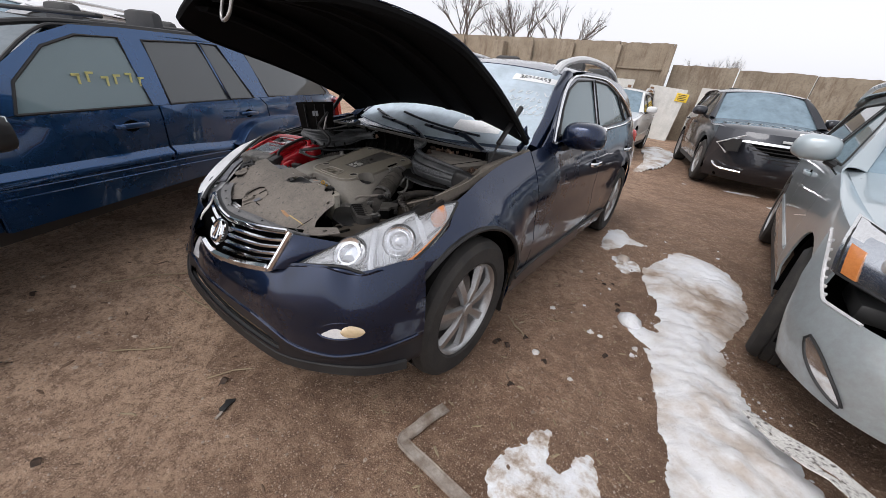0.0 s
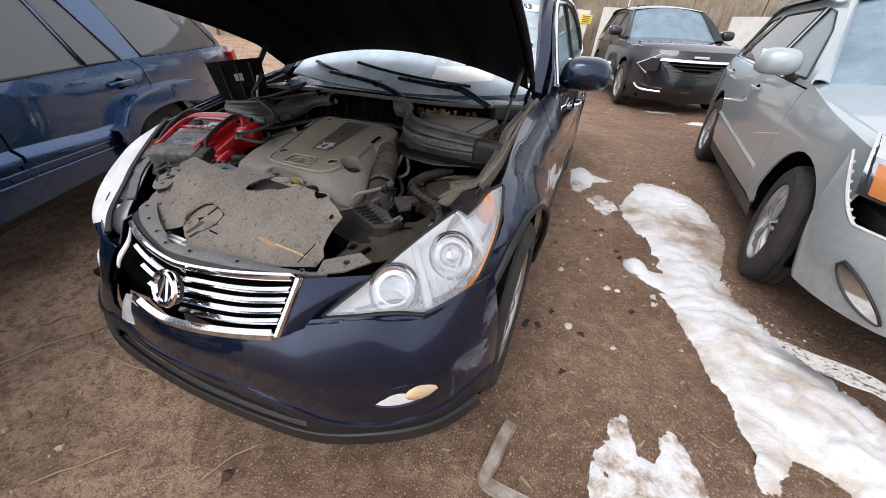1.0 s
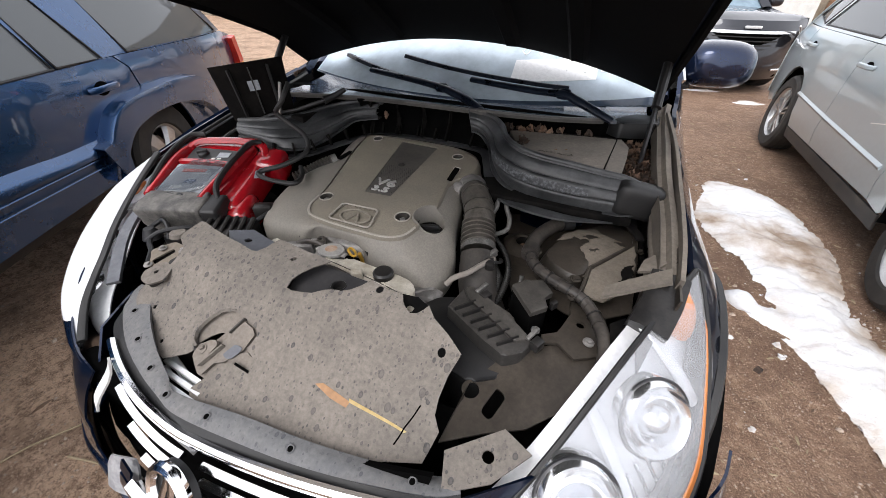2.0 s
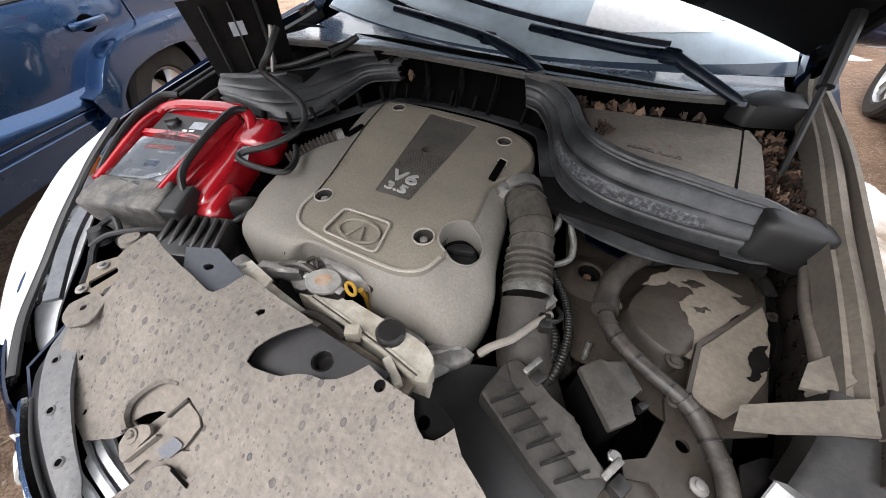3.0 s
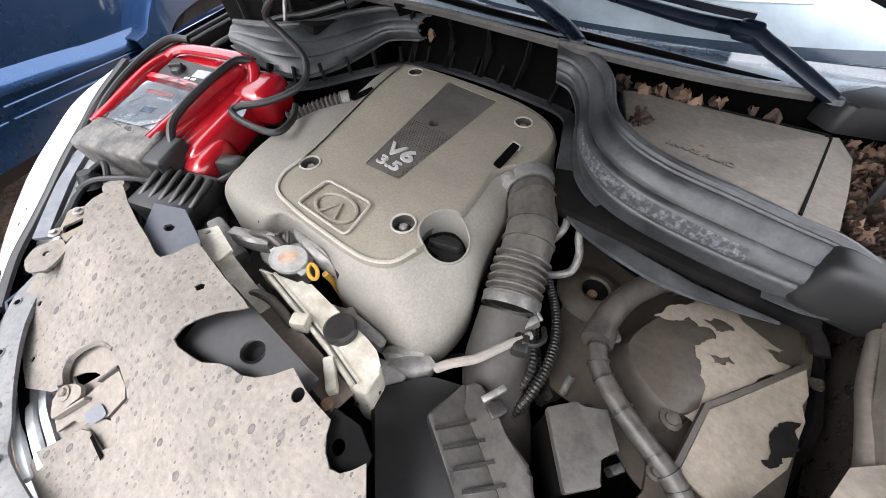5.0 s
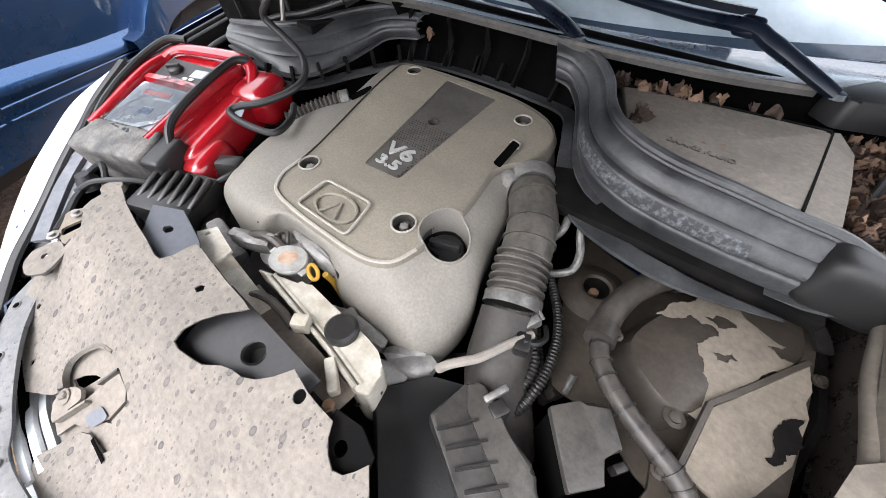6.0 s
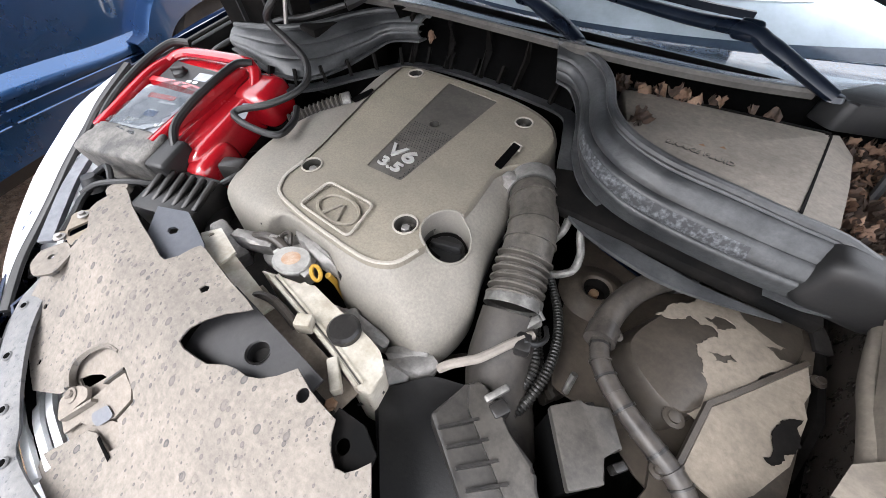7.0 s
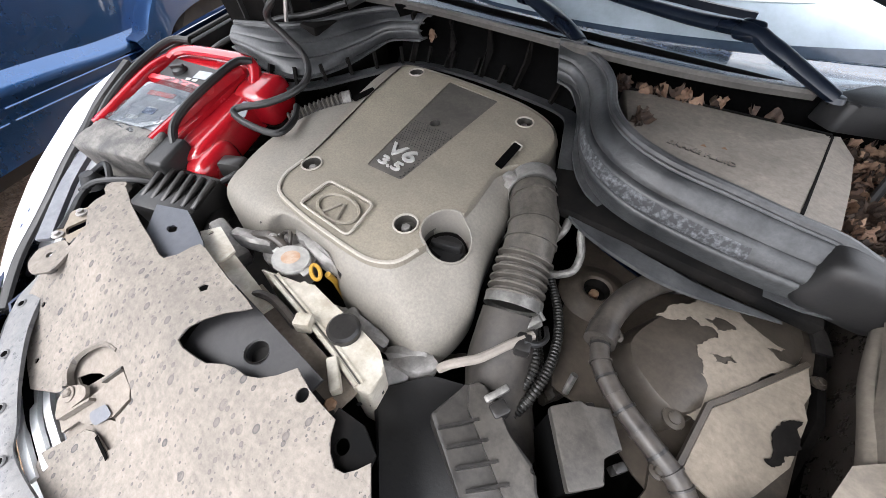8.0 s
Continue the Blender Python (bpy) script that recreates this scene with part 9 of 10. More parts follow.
left_ = part("wing_rail", sweep(spline([(-0.706, 0.735, 0.862), (-0.716, 0.85, 0.884), (-0.722, 1.0, 0.914), (-0.722, 1.2, 0.955), (-0.720, 1.4, 0.99), (-0.722, 1.50, 1.01)], 6), [(-0.016, -0.03), (0.020, -0.03), (0.018, 0.0), (0.006, 0.004), (0.002, -0.006), (-0.010, -0.008), (-0.014, 0.002)]), M["trim"], ex, "black wing edge under a rubber strip")
part("rubber_strip", sweep(spline([(-0.690, 0.70, 0.868), (-0.702, 0.85, 0.896), (-0.708, 1.0, 0.926), (-0.708, 1.2, 0.966)], 6), ring(0.006, 8)), M["trim"], left_)
part("lip", sweep(spline([(-0.722, 0.74, 0.872), (-0.732, 0.85, 0.896), (-0.738, 1.0, 0.926), (-0.738, 1.2, 0.968), (-0.734, 1.42, 1.004)], 6), [(-0.004, -0.02), (0.004, -0.02), (0.003, 0.006), (-0.003, 0.006)]), M["navy"], left_, "dark blue painted edge")
part("lamp_edge", sweep(spline([(0.672, 0.628, 0.842), (0.690, 0.68, 0.868), (0.704, 0.740, 0.886)], 5), [(-0.022, -0.03), (0.045, -0.03), (0.048, 0.002), (0.0, 0.008), (-0.018, 0.002)]), M["black_dust"], ex, "black plastic edge along the headlamp")
part("rolled_fold", sweep(spline([(0.684, 0.745, 0.866), (0.695, 0.789, 0.868), (0.699, 0.849, 0.868), (0.700, 0.904, 0.870), (0.704, 1.0, 0.89)], 6), ring(0.0085, 10, 0.9, 1.3)), M["rail_dust"], ex, "rolled edge of the inner wing")
part("cross_brace", plate([(0.605, 0.668), (0.612, 0.700), (0.640, 0.712), (0.690, 0.732), (0.716, 0.742), (0.712, 0.698), (0.680, 0.690), (0.64, 0.676)], (), lambda x, y: Vector((x, y, 0.856 + 0.45 * (x - 0.62))), 0.02, 0.006), M["rail_dust"], ex, "dusty steel wing brace")
part("brace_fold", plate([(0.664, 0.742), (0.676, 0.780), (0.700, 0.800), (0.712, 0.765), (0.690, 0.742)], (), lambda x, y: Vector((x, y, 0.872 + 0.4 * (x - 0.66))), 0.02, 0.005), M["rail_dust"], ex)
part("lamp_shroud", plate([(0.640, 0.600), (0.636, 0.655), (0.66, 0.676), (0.705, 0.688), (0.690, 0.63), (0.668, 0.575)], (circle(0.668, 0.64, 0.006, 10),), lambda x, y: Vector((x, y, 0.800 + 0.006 * noise.noise((x * 20, y * 20, 2.0)) + 0.15 * (y - 0.65))), 0.03, 0.005), M["deep"], ex, "black plastic shroud behind the headlamp")

# small fixings round the tower
part("blue_panel", plate([(0.36, 1.16), (0.39, 1.02), (0.47, 1.0), (0.56, 1.06), (0.58, 1.16)], (), lambda x, y: Vector((x, y, 0.762 + 0.15 * (y - 1.0))), 0.05, 0.004), M["navy"], ex, "dark blue painted bulkhead corner")
for x, y, z in ((0.700, 0.930, 0.800), (0.470, 0.832, 0.800), (0.560, 0.700, 0.800)):
    part("clip", lathe([(0.009, 0), (0.009, 0.003), (0.005, 0.004), (0.005, 0.009), (0, 0.010)], 12, pose(x, y, z)), M["tower_dust"], ex)
part("tower_flange", sweep(spline([(0.640, 1.06, 0.812), (0.668, 1.035, 0.814), (0.690, 1.005, 0.812), (0.700, 0.975, 0.808)], 5), [(-0.010, -0.003), (0.010, -0.003), (0.010, 0.003), (-0.010, 0.003)]), M["black_dust"], ex)


def rough_lump(name, size, at, rz, seed, label):
    """A rough cast lump: a rounded block with an uneven skin."""
    bm = lathe([(0, 0.5), (0.36, 0.48), (0.5, 0.34), (0.52, 0.0), (0.5, -0.4), (0.3, -0.5)], 14)
    for v in bm.verts:
        v.co += Vector((noise.noise(v.co * 3 + Vector((seed, 0, 0))), noise.noise(v.co * 3 + Vector((0, seed, 0))), noise.noise(v.co * 4 + Vector((0, 0, seed))))) * 0.16
    part(name, moved(bm, pose(*at, 0, 0, rz) @ Matrix.Diagonal((*size, 1))), M["cast"], ex, label, sharp=40)


rough_lump("casting", (0.085, 0.028, 0.03), (-0.095, 0.632, 0.782), 18, 1.0, "corroded aluminium water outlet")
rough_lump("casting", (0.12, 0.022, 0.034), (0.012, 0.682, 0.782), -6, 2.0, "corroded aluminium rail in the recess")
rough_lump("casting", (0.115, 0.026, 0.04), (0.150, 0.640, 0.735), 4, 3.0, "corroded aluminium bracket")
rough_lump("casting", (0.075, 0.05, 0.045), (0.246, 0.650, 0.722), 20, 4.0, "corroded aluminium housing")
rough_lump("casting", (0.040, 0.030, 0.026), (0.212, 0.978, 0.858), 20, 5.0, "corroded aluminium flange ear")
rough_lump("casting", (0.040, 0.028, 0.026), (0.262, 1.004, 0.858), -30, 6.0, "corroded aluminium flange ear")
part("clip_band", tube([(-0.062, 0.640, 0.785), (-0.058, 0.648, 0.806), (-0.048, 0.655, 0.806)], 0.003, 6, 5), M["cast"], ex)
for k in range(5):
    part("print_bar", box(0.0036, 0.0012, 0.006, (0.252 + 0.0004 * k, 0.566 + 0.0052 * k, 0.755), 0, pose(0, 0, 0, 0, 0, 96)), M["trim"], res, "small dark print")
part("ridge", sweep([(0.145, 0.586, 0.797), (0.168, 0.584, 0.797), (0.186, 0.590, 0.797)], ring(0.002, 5)), M["cream"], res)
part("ridge", sweep([(0.014, 0.609, 0.8), (0.10, 0.597, 0.8), (0.17, 0.587, 0.8), (0.240, 0.573, 0.8)], ring(0.0022, 5)), M["cream"], res)

# cowl, hood seals, brake fluid lid


def even(pts, n):
    """n + 1 points at even steps along a smooth curve."""
    p = spline(pts, 12)
    d = [0.0]
    for a, c in zip(p, p[1:]):
        d.append(d[-1] + (c - a).length)
    out, i = [], 0
    for k in range(n + 1):
        q = d[-1] * k / n
        while i < len(d) - 2 and d[i + 1] < q:
            i += 1
        out.append(p[i].lerp(p[i + 1], (q - d[i]) / max(1e-9, d[i + 1] - d[i])))
    return out


def rubber_wall(name, top, low, label, side=1, grooves=(0.09, 0.34, 0.62)):
    """A moulded rubber seal: a leaning wall with lengthwise ribs and a round bead along its top."""
    n = 48
    t_, l_ = even(top, n), even(low, n)

    def f(u, v):
        i = round(u * n)
        p = t_[i].lerp(l_[i], v)
        a, c = t_[max(i - 1, 0)], t_[min(i + 1, n)]
        out = Vector((c.y - a.y, a.x - c.x, 0)).normalized() * side
        rib = sum(0.011 * math.exp(-((v - g) / 0.024) ** 2) for g in grooves)
        return p + out * (0.022 * math.sin(math.pi * v) - rib)

    root = part(name, grid(f, n, 40, 0.004), M["seal"], ex, label, sharp=60)
    part("bead", sweep(t_, ring(0.0075, 10)), M["seal"], root)
    part("hem", sweep(l_, [(-0.010, -0.002), (0.018, -0.002), (0.018, 0.002), (-0.010, 0.002)]), M["seal"], root)
    return root


gr_top_ = [(0.140, 1.225, 1.004), (0.178, 1.235, 1.0), (0.228, 1.214, 0.995), (0.272, 1.157, 0.990), (0.309, 1.071, 0.985), (0.353, 1.024, 0.980), (0.417, 0.999, 0.975), (0.504, 1.002, 0.965), (0.572, 1.008, 0.955), (0.621, 1.010, 0.950), (0.655, 1.0, 0.943)]
gr_low_ = [(0.160, 1.215, 0.945), (0.205, 1.222, 0.930), (0.250, 1.170, 0.912), (0.293, 1.070, 0.886), (0.340, 1.018, 0.872), (0.404, 0.990, 0.864), (0.492, 0.978, 0.862), (0.566, 0.974, 0.866), (0.630, 0.976, 0.872), (0.672, 0.985, 0.880)]
rw = rubber_wall("hood_seal", gr_top_, gr_low_, "weathered black moulded rubber hood seal, S-shaped", 1)
t_, l_ = even(gr_top_, 48), even(gr_low_, 48)


def bloom_pt(u, v):
    """A pale stretch on the seal's widest band, following the wall."""
    i = round(17 + 22 * u)
    w = 0.40 + 0.19 * v
    a, c = t_[i - 1], t_[i + 1]
    out = Vector((c.y - a.y, a.x - c.x, 0)).normalized()
    return t_[i].lerp(l_[i], w) + out * (0.022 * math.sin(math.pi * w) + 0.0046)


part("bloom", grid(bloom_pt, 22, 6, 0.0004), M["seal_bloom"], rw, "pale mottled bloom on the rubber", sharp=60)
part("seal_end", moved(blob((0.004, 0.0, -0.034), (0.056, 0.030, 0.042), 5.0), pose(0.664, 0.993, 0.940, 0, 8, 8)), M["trim"], rw, sharp=80)
gl_top_ = [(-0.600, 0.978, 0.942), (-0.545, 0.998, 0.946), (-0.474, 1.030, 0.950), (-0.419, 1.086, 0.956), (-0.385, 1.160, 0.965), (-0.325, 1.222, 0.976), (-0.235, 1.240, 0.986), (-0.178, 1.226, 0.992)]
gl_low_ = [(-0.570, 0.952, 0.905), (-0.517, 0.950, 0.898), (-0.428, 0.952, 0.885), (-0.362, 0.980, 0.880), (-0.335, 1.050, 0.885), (-0.328, 1.140, 0.896), (-0.285, 1.200, 0.922), (-0.178, 1.205, 0.945)]
rubber_wall("hood_seal", gl_top_, gl_low_, "black moulded rubber hood seal", 1)
flange = even([(-0.55, 0.915, 0.868), (-0.43, 0.918, 0.866), (-0.345, 0.965, 0.864), (-0.300, 1.080, 0.866), (-0.255, 1.170, 0.872), (-0.20, 1.225, 0.878), (-0.055, 1.245, 0.880), (0.10, 1.238, 0.880), (0.205, 1.215, 0.880), (0.245, 1.14, 0.876), (0.275, 1.06, 0.868), (0.315, 0.985, 0.860), (0.38, 0.945, 0.856), (0.50, 0.925, 0.856), (0.62, 0.935, 0.862)], 90)
fl_ = part("cowl_flange", sweep(flange, [(-0.016, -0.003), (0.018, -0.003), (0.018, 0.003), (-0.016, 0.003)], scale=lambda u: min(1.0, 0.15 + 9 * (1 - u))), M["seal"], ex, "scalloped black plastic flange under the seals")
for k in range(4, 46, 4):
    a, c = flange[k], flange[k + 1]
    d = (c - a).normalized()
    part("tooth", sweep([a + Vector((0, 0, 0.003)), a + Vector((d.y * -0.02, d.x * 0.02, 0.035))], [(-0.003, -0.008), (0.003, -0.008), (0.003, 0.008), (-0.003, 0.008)]), M["deep"], fl_)
# blue base colour stands in for sky mirrored on the dark cowl
M["cowl_gloss"] = surface("sky_tinted_gloss", (0.045, 0.072, 0.115), (0.08, 0.12, 0.18), rough=0.16, big=10, fine=160, bump=0.03, spec=0.9, coat=0.5)
M["strip_rubber"] = dusted("dusty_grey_rubber", (0.03, 0.029, 0.028), (0.20, 0.187, 0.172), 0.5, 0.55)
strip = [(-0.62, 1.16, 0.99), (-0.50, 1.150, 1.0), (-0.36, 1.188, 1.0), (-0.186, 1.222, 1.0), (0.033, 1.228, 1.0), (0.159, 1.228, 1.0), (0.317, 1.240, 1.0), (0.447, 1.264, 1.0), (0.548, 1.298, 1.0)]
st = part("cowl_strip", sweep(even(strip, 50), [(-0.007, -0.005), (0.007, -0.006), (0.008, 0.003), (0.004, 0.008), (-0.004, 0.008), (-0.008, 0.001)]), M["strip_rubber"], ex, "grey rubber strip along the cowl")
s_pts = even([(x, y + 0.012, z) for x, y, z in strip] + [(0.68, 1.42, 1.0)], 40)
part("cowl_panel", grid(lambda u, v: s_pts[round(40 * u)].lerp(screen_pt(min(1, max(-1, s_pts[round(40 * u)].x / 0.70)), 0.02, -0.004), v) - Vector((0, 0, 0.012 * math.sin(math.pi * v))), 40, 5, 0.004), M["cowl_gloss"], ex, "glossy dark cowl panel below the windscreen")
f_pts = even([(-0.26, 1.19, 0.872), (-0.20, 1.228, 0.878), (-0.055, 1.252, 0.880), (0.10, 1.246, 0.880), (0.20, 1.23, 0.880)], 30)
w_pts = even([(-0.26, 1.195, 1.0), (-0.173, 1.225, 1.0), (0.127, 1.275, 0.996), (0.21, 1.275, 0.994)], 30)
# cowl face and ribs coloured near-black for the shade behind the engine
part("cowl_face", grid(lambda u, v: f_pts[round(30 * u)].lerp(w_pts[round(30 * u)], v) + Vector((0, 0.03 * math.sin(math.pi * v), 0)), 30, 6, 0.004), M["void"], ex, "cowl face behind the engine, blackened to stand for shade")
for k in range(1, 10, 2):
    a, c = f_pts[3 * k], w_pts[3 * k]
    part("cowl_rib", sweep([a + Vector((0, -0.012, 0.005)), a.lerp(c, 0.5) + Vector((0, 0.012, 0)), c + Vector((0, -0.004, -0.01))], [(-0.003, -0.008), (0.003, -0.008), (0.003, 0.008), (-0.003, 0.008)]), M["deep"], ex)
lid_poly = rounded([(0.285, 1.212), (0.316, 1.218), (0.593, 1.262), (0.597, 1.256), (0.585, 1.149), (0.570, 1.012), (0.44, 1.006), (0.385, 1.032), (0.335, 1.088)], 0.006, 3)
bl_ = part("reservoir_cover", prism(lid_poly, 0.86, 0.963, 0.005), M["lid_dust"], ex, "dusty flat lid marked BRAKE FLUID")
part("side_lid", plate([(0.5995, 1.268), (0.613, 1.285), (0.634, 1.237), (0.626, 1.132), (0.612, 1.016), (0.5725, 1.012)], (), lambda x, y: Vector((x, y, 0.961 - 0.30 * max(0, x - 0.60))), 0, 0.03), M["lid_dust"], ex, "dusty side flap of the lid")
part("groove", sweep([(0.599, 1.262, 0.9625), (0.570, 1.012, 0.9625)], [(-0.0016, -0.002), (0.0016, -0.002), (0.0016, 0.0010), (-0.0016, 0.0010)]), M["deep"], bl_)
part("groove", sweep([(0.295, 1.221, 0.963), (0.598, 1.268, 0.963)], [(-0.0025, -0.002), (0.0025, -0.002), (0.0025, 0.0010), (-0.0025, 0.0010)]), M["deep"], bl_)
lettering("lettering", "BRAKE FLUID", 0.0158, Matrix.Translation((0.444, 1.073, 0.9632)) @ pose(0, 0, 0, 0, 0, -3), M["lid_dust"], bl_, 0.0012, "raised words on the lid")
# shifted dark copy draws the shadow of the raised words
lettering("lettering_shade", "BRAKE FLUID", 0.0158, Matrix.Translation((0.4434, 1.0718, 0.9630)) @ pose(0, 0, 0, 0, 0, -3), M["black_dust"], bl_, 0.0006, "dark offset copy of the words, painting their shadow")
for x, y in ((0.443, 1.098), (0.469, 1.110)):
    part("mark", moved(lathe([(0.0055, 0), (0.0, 0.002)], 3), pose(x, y, 0.963, 0, 0, 88)), M["rust"], bl_, "small raised triangle")
# two dark boxes, their colour standing for shade under lid and leaves
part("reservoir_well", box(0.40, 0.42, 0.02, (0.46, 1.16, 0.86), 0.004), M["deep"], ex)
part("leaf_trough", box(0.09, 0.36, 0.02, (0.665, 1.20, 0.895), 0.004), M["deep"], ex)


def leaf_litter(count, place, seed, material, label, size=0.022):
    rng = random.Random(seed)
    bms = []
    for _ in range(count):
        x, y, z = place(rng)
        s_ = size * rng.uniform(0.5, 1.25)
        c1, c2 = rng.choice((-1, 1)) * rng.uniform(1.5, 4.5), rng.uniform(-2.6, 2.6)
        lobes, turn = rng.uniform(2.0, 3.4), rng.uniform(0, 6.28)
        bm = grid(lambda u, v: Vector(((u - 0.5) * 2 * s_ * (0.12 + 0.9 * math.sin(math.pi * (0.04 + 0.92 * v))) * (0.78 + 0.3 * math.sin(6.28 * lobes * v + turn)), (v - 0.5) * 2.8 * s_, s_ * (c1 * (u - 0.5) ** 2 * 2 + c2 * (v - 0.5) ** 2 * 2 + 0.2 * math.sin(9 * v + c1)))), 4, 9)
        bms.append(moved(bm, pose(x, y, z, rng.uniform(-45, 45), rng.uniform(-45, 45), rng.uniform(0, 360))))
    return tagged(part("dead_leaves", merge(*bms), material, None, kind="stuff", sharp=80), label, "leaves")


leaf_litter(620, lambda r: (r.uniform(0.630, 0.698), r.uniform(1.03, 1.33), r.uniform(0.903, 0.935)), 3, M["leaf"], "heap of dry brown leaves beside the lid", 0.0072)
leaf_litter(70, lambda r: (r.uniform(0.630, 0.692), r.uniform(1.03, 1.32), r.uniform(0.925, 0.942)), 4, M["copper_leaf"], "pale dry leaves on the heap", 0.0075)
leaf_litter(34, lambda r: (lambda t: (0.275 + 0.28 * t, 1.222 + 0.042 * t + r.uniform(-0.006, 0.014), r.uniform(0.960, 0.968)))(r.random() ** 2.2), 5, M["leaf"], "dry leaves along the cowl", 0.0075)
leaf_litter(7, lambda r: (lambda t: (0.28 + 0.20 * t, 1.220 + 0.03 * t, r.uniform(0.968, 0.976)))(r.random()), 6, M["copper_leaf"], "pale curled leaves along the cowl", 0.010)
leaf_litter(14, lambda r: (0.345 + r.uniform(-0.015, 0.015), 1.105 + r.uniform(-0.012, 0.012), 0.968), 7, M["leaf"], "curled leaf on the lid", 0.007)
leaf_litter(2, lambda r: (-0.145, 1.192, 0.975 + r.uniform(-0.008, 0.008)), 8, M["copper_leaf"], "leaf scrap caught on the seal", 0.007)

# wipers
M["wiper"] = surface("wiper_black", (0.004, 0.007, 0.014), (0.010, 0.015, 0.026), rough=0.30, big=14, fine=120, bump=0.03)


def wiper(arm, blade, label):
    """A wiper: the arm rises from its pivot, knees over and lies along the blade."""
    w = part("wiper", sweep(spline([Vector(q) for q in arm], 8), ring(0.019, 12, 1.0, 0.6), scale=lambda u: 0.8 + 0.5 * min(1.0, 3 * u) - 0.5 * u), M["wiper"], ex, label)
    part("blade", sweep(spline([Vector(q) for q in blade], 6), [(-0.012, -0.004), (0.012, -0.004), (0.006, 0.008), (-0.006, 0.008)]), M["wiper"], w)
    part("knee", moved(box(0.040, 0.036, 0.020, (0, 0, 0), 0.009, None, 3), pose(*arm[3], 30, 0, -12)), M["wiper"], w)
    part("arm_cap", moved(lathe([(0, 0.006), (0.012, 0.004), (0.015, -0.004)], 16), pose(*arm[0])), M["wiper"], w)
    return w


wiper([(0.572, 1.290, 1.005), (0.505, 1.303, 1.030), (0.453, 1.306, 1.050), (0.417, 1.308, 1.062), (0.318, 1.316, 1.062), (0.10, 1.370, 1.066)], [screen_pt(0.60 - 0.105 * k, 0.10 + 0.012 * k, 0.014) for k in range(10)], "black wiper arm and blade")
wiper([(0.164, 1.275, 0.998), (0.120, 1.295, 1.012), (0.060, 1.318, 1.026), (0.0, 1.340, 1.036), (-0.13, 1.372, 1.046), (-0.34, 1.435, 1.052)], [screen_pt(-0.02 - 0.095 * k, 0.06 + 0.012 * k, 0.014) for k in range(9)], "black wiper arm and blade")
part("cowl_corner", prism(rounded([(0.565, 1.335), (0.60, 1.30), (0.705, 1.34), (0.72, 1.44), (0.64, 1.43)], 0.01, 3), 0.955, 1.0, 0.008), M["trim"], ex, "black plastic cowl corner")

# what lies behind and sticks to the windscreen
M["paper"] = surface("white_paper", (0.78, 0.79, 0.79), (0.85, 0.85, 0.85), rough=0.7, bump=0)
M["marker"] = surface("white_marker", (0.8, 0.82, 0.82), (0.86, 0.86, 0.86), rough=0.8, bump=0)
sheet_ = part("lot_sheet", grid(lambda u, v: screen_pt(0.30 + 0.42 * u, 0.14 + 0.11 * v + 0.02 * u, 0.002), 10, 4, 0.0006), M["paper"], ex, "white sheet of paper at the foot of the windscreen")
lot = part("lot_sticker", grid(lambda u, v: screen_pt(0.50 + 0.47 * u, 0.80 + 0.075 * v, 0.003), 10, 3, 0.0006), M["paper"], ex, "white lot sticker printed 36216653")
pa, pb, pc = screen_pt(0.52, 0.835, 0.004), screen_pt(0.95, 0.835, 0.004), screen_pt(0.735, 0.875, 0.004)
ax = (pb - pa).normalized()
nz = ax.cross(pc - pa).normalized()
mm = Matrix((ax, nz.cross(ax), nz)).transposed().to_4x4()
mm.translation = (pa + pb) / 2 + nz * 0.003
lettering("lettering", "36216653", 0.052, mm, M["trim"], lot, 0.0004, "black printed number")
rng = random.Random(21)
for row, (a0, a1, v0) in enumerate(((0.55, 0.95, 0.66), (0.60, 0.92, 0.57), (0.62, 0.95, 0.48), (0.66, 0.96, 0.40), (0.30, 0.66, 0.30), (0.55, 0.92, 0.22))):
    k = 5
    for j in range(k):
        c = a0 + (a1 - a0) * (j + 0.5) / k
        loop = [screen_pt(c + 0.028 * math.cos(t + row) * rng.uniform(0.5, 1.1), v0 + 0.03 * math.sin(1.3 * t + j) * rng.uniform(0.5, 1.1), 0.003) for t in (0, 1.2, 2.4, 3.6, 4.8)]
        part("marker_stroke", sweep(spline(loop, 5), ring(0.0022, 4)), M["marker"], ex, "white marker scrawl on the glass")

# ---- red jump-start pack lying on the engine bay's edge ----
px = Vector((0.945, 0.32, 0.02)).normalized()
pl = Vector((-0.021, 0.23, 0.05))
pz = px.cross(pl).normalized()
py = pz.cross(px)
PK = Matrix((px, py, pz)).transposed().to_4x4()
PK.translation = Vector((-0.445, 0.628, 0.840)) - 0.010 * py + 0.002 * px
PK = PK @ Matrix.Diagonal((0.90, 1.0, 1.0, 1.0))
pack = tagged(thing("jump_starter", PK), "red plastic jump-start battery pack with a scuffed black base", "battery pack")


def pk(name, bm, mat_, parent=None, label="", sharp=35):
    return part(name, bm, mat_, parent or pack, label, sharp)


body = prism(rounded([(-0.148, 0.005), (0.058, 0.005), (0.078, 0.12), (0.090, 0.268), (0.055, 0.300), (-0.125, 0.304), (-0.168, 0.276), (-0.158, 0.12)], 0.02, 4), -0.095, -0.006, 0.008, 3)
shell = pk("shell", body, M["pack_red"])
pk("side_wall", blob((0.094, 0.146, -0.062), (0.044, 0.140, 0.046), 5.0), M["pack_red"], shell, sharp=80)
pk("side_pod", blob((0.132, 0.244, -0.052), (0.060, 0.054, 0.046), 3.8), M["pack_red"], shell, sharp=80)
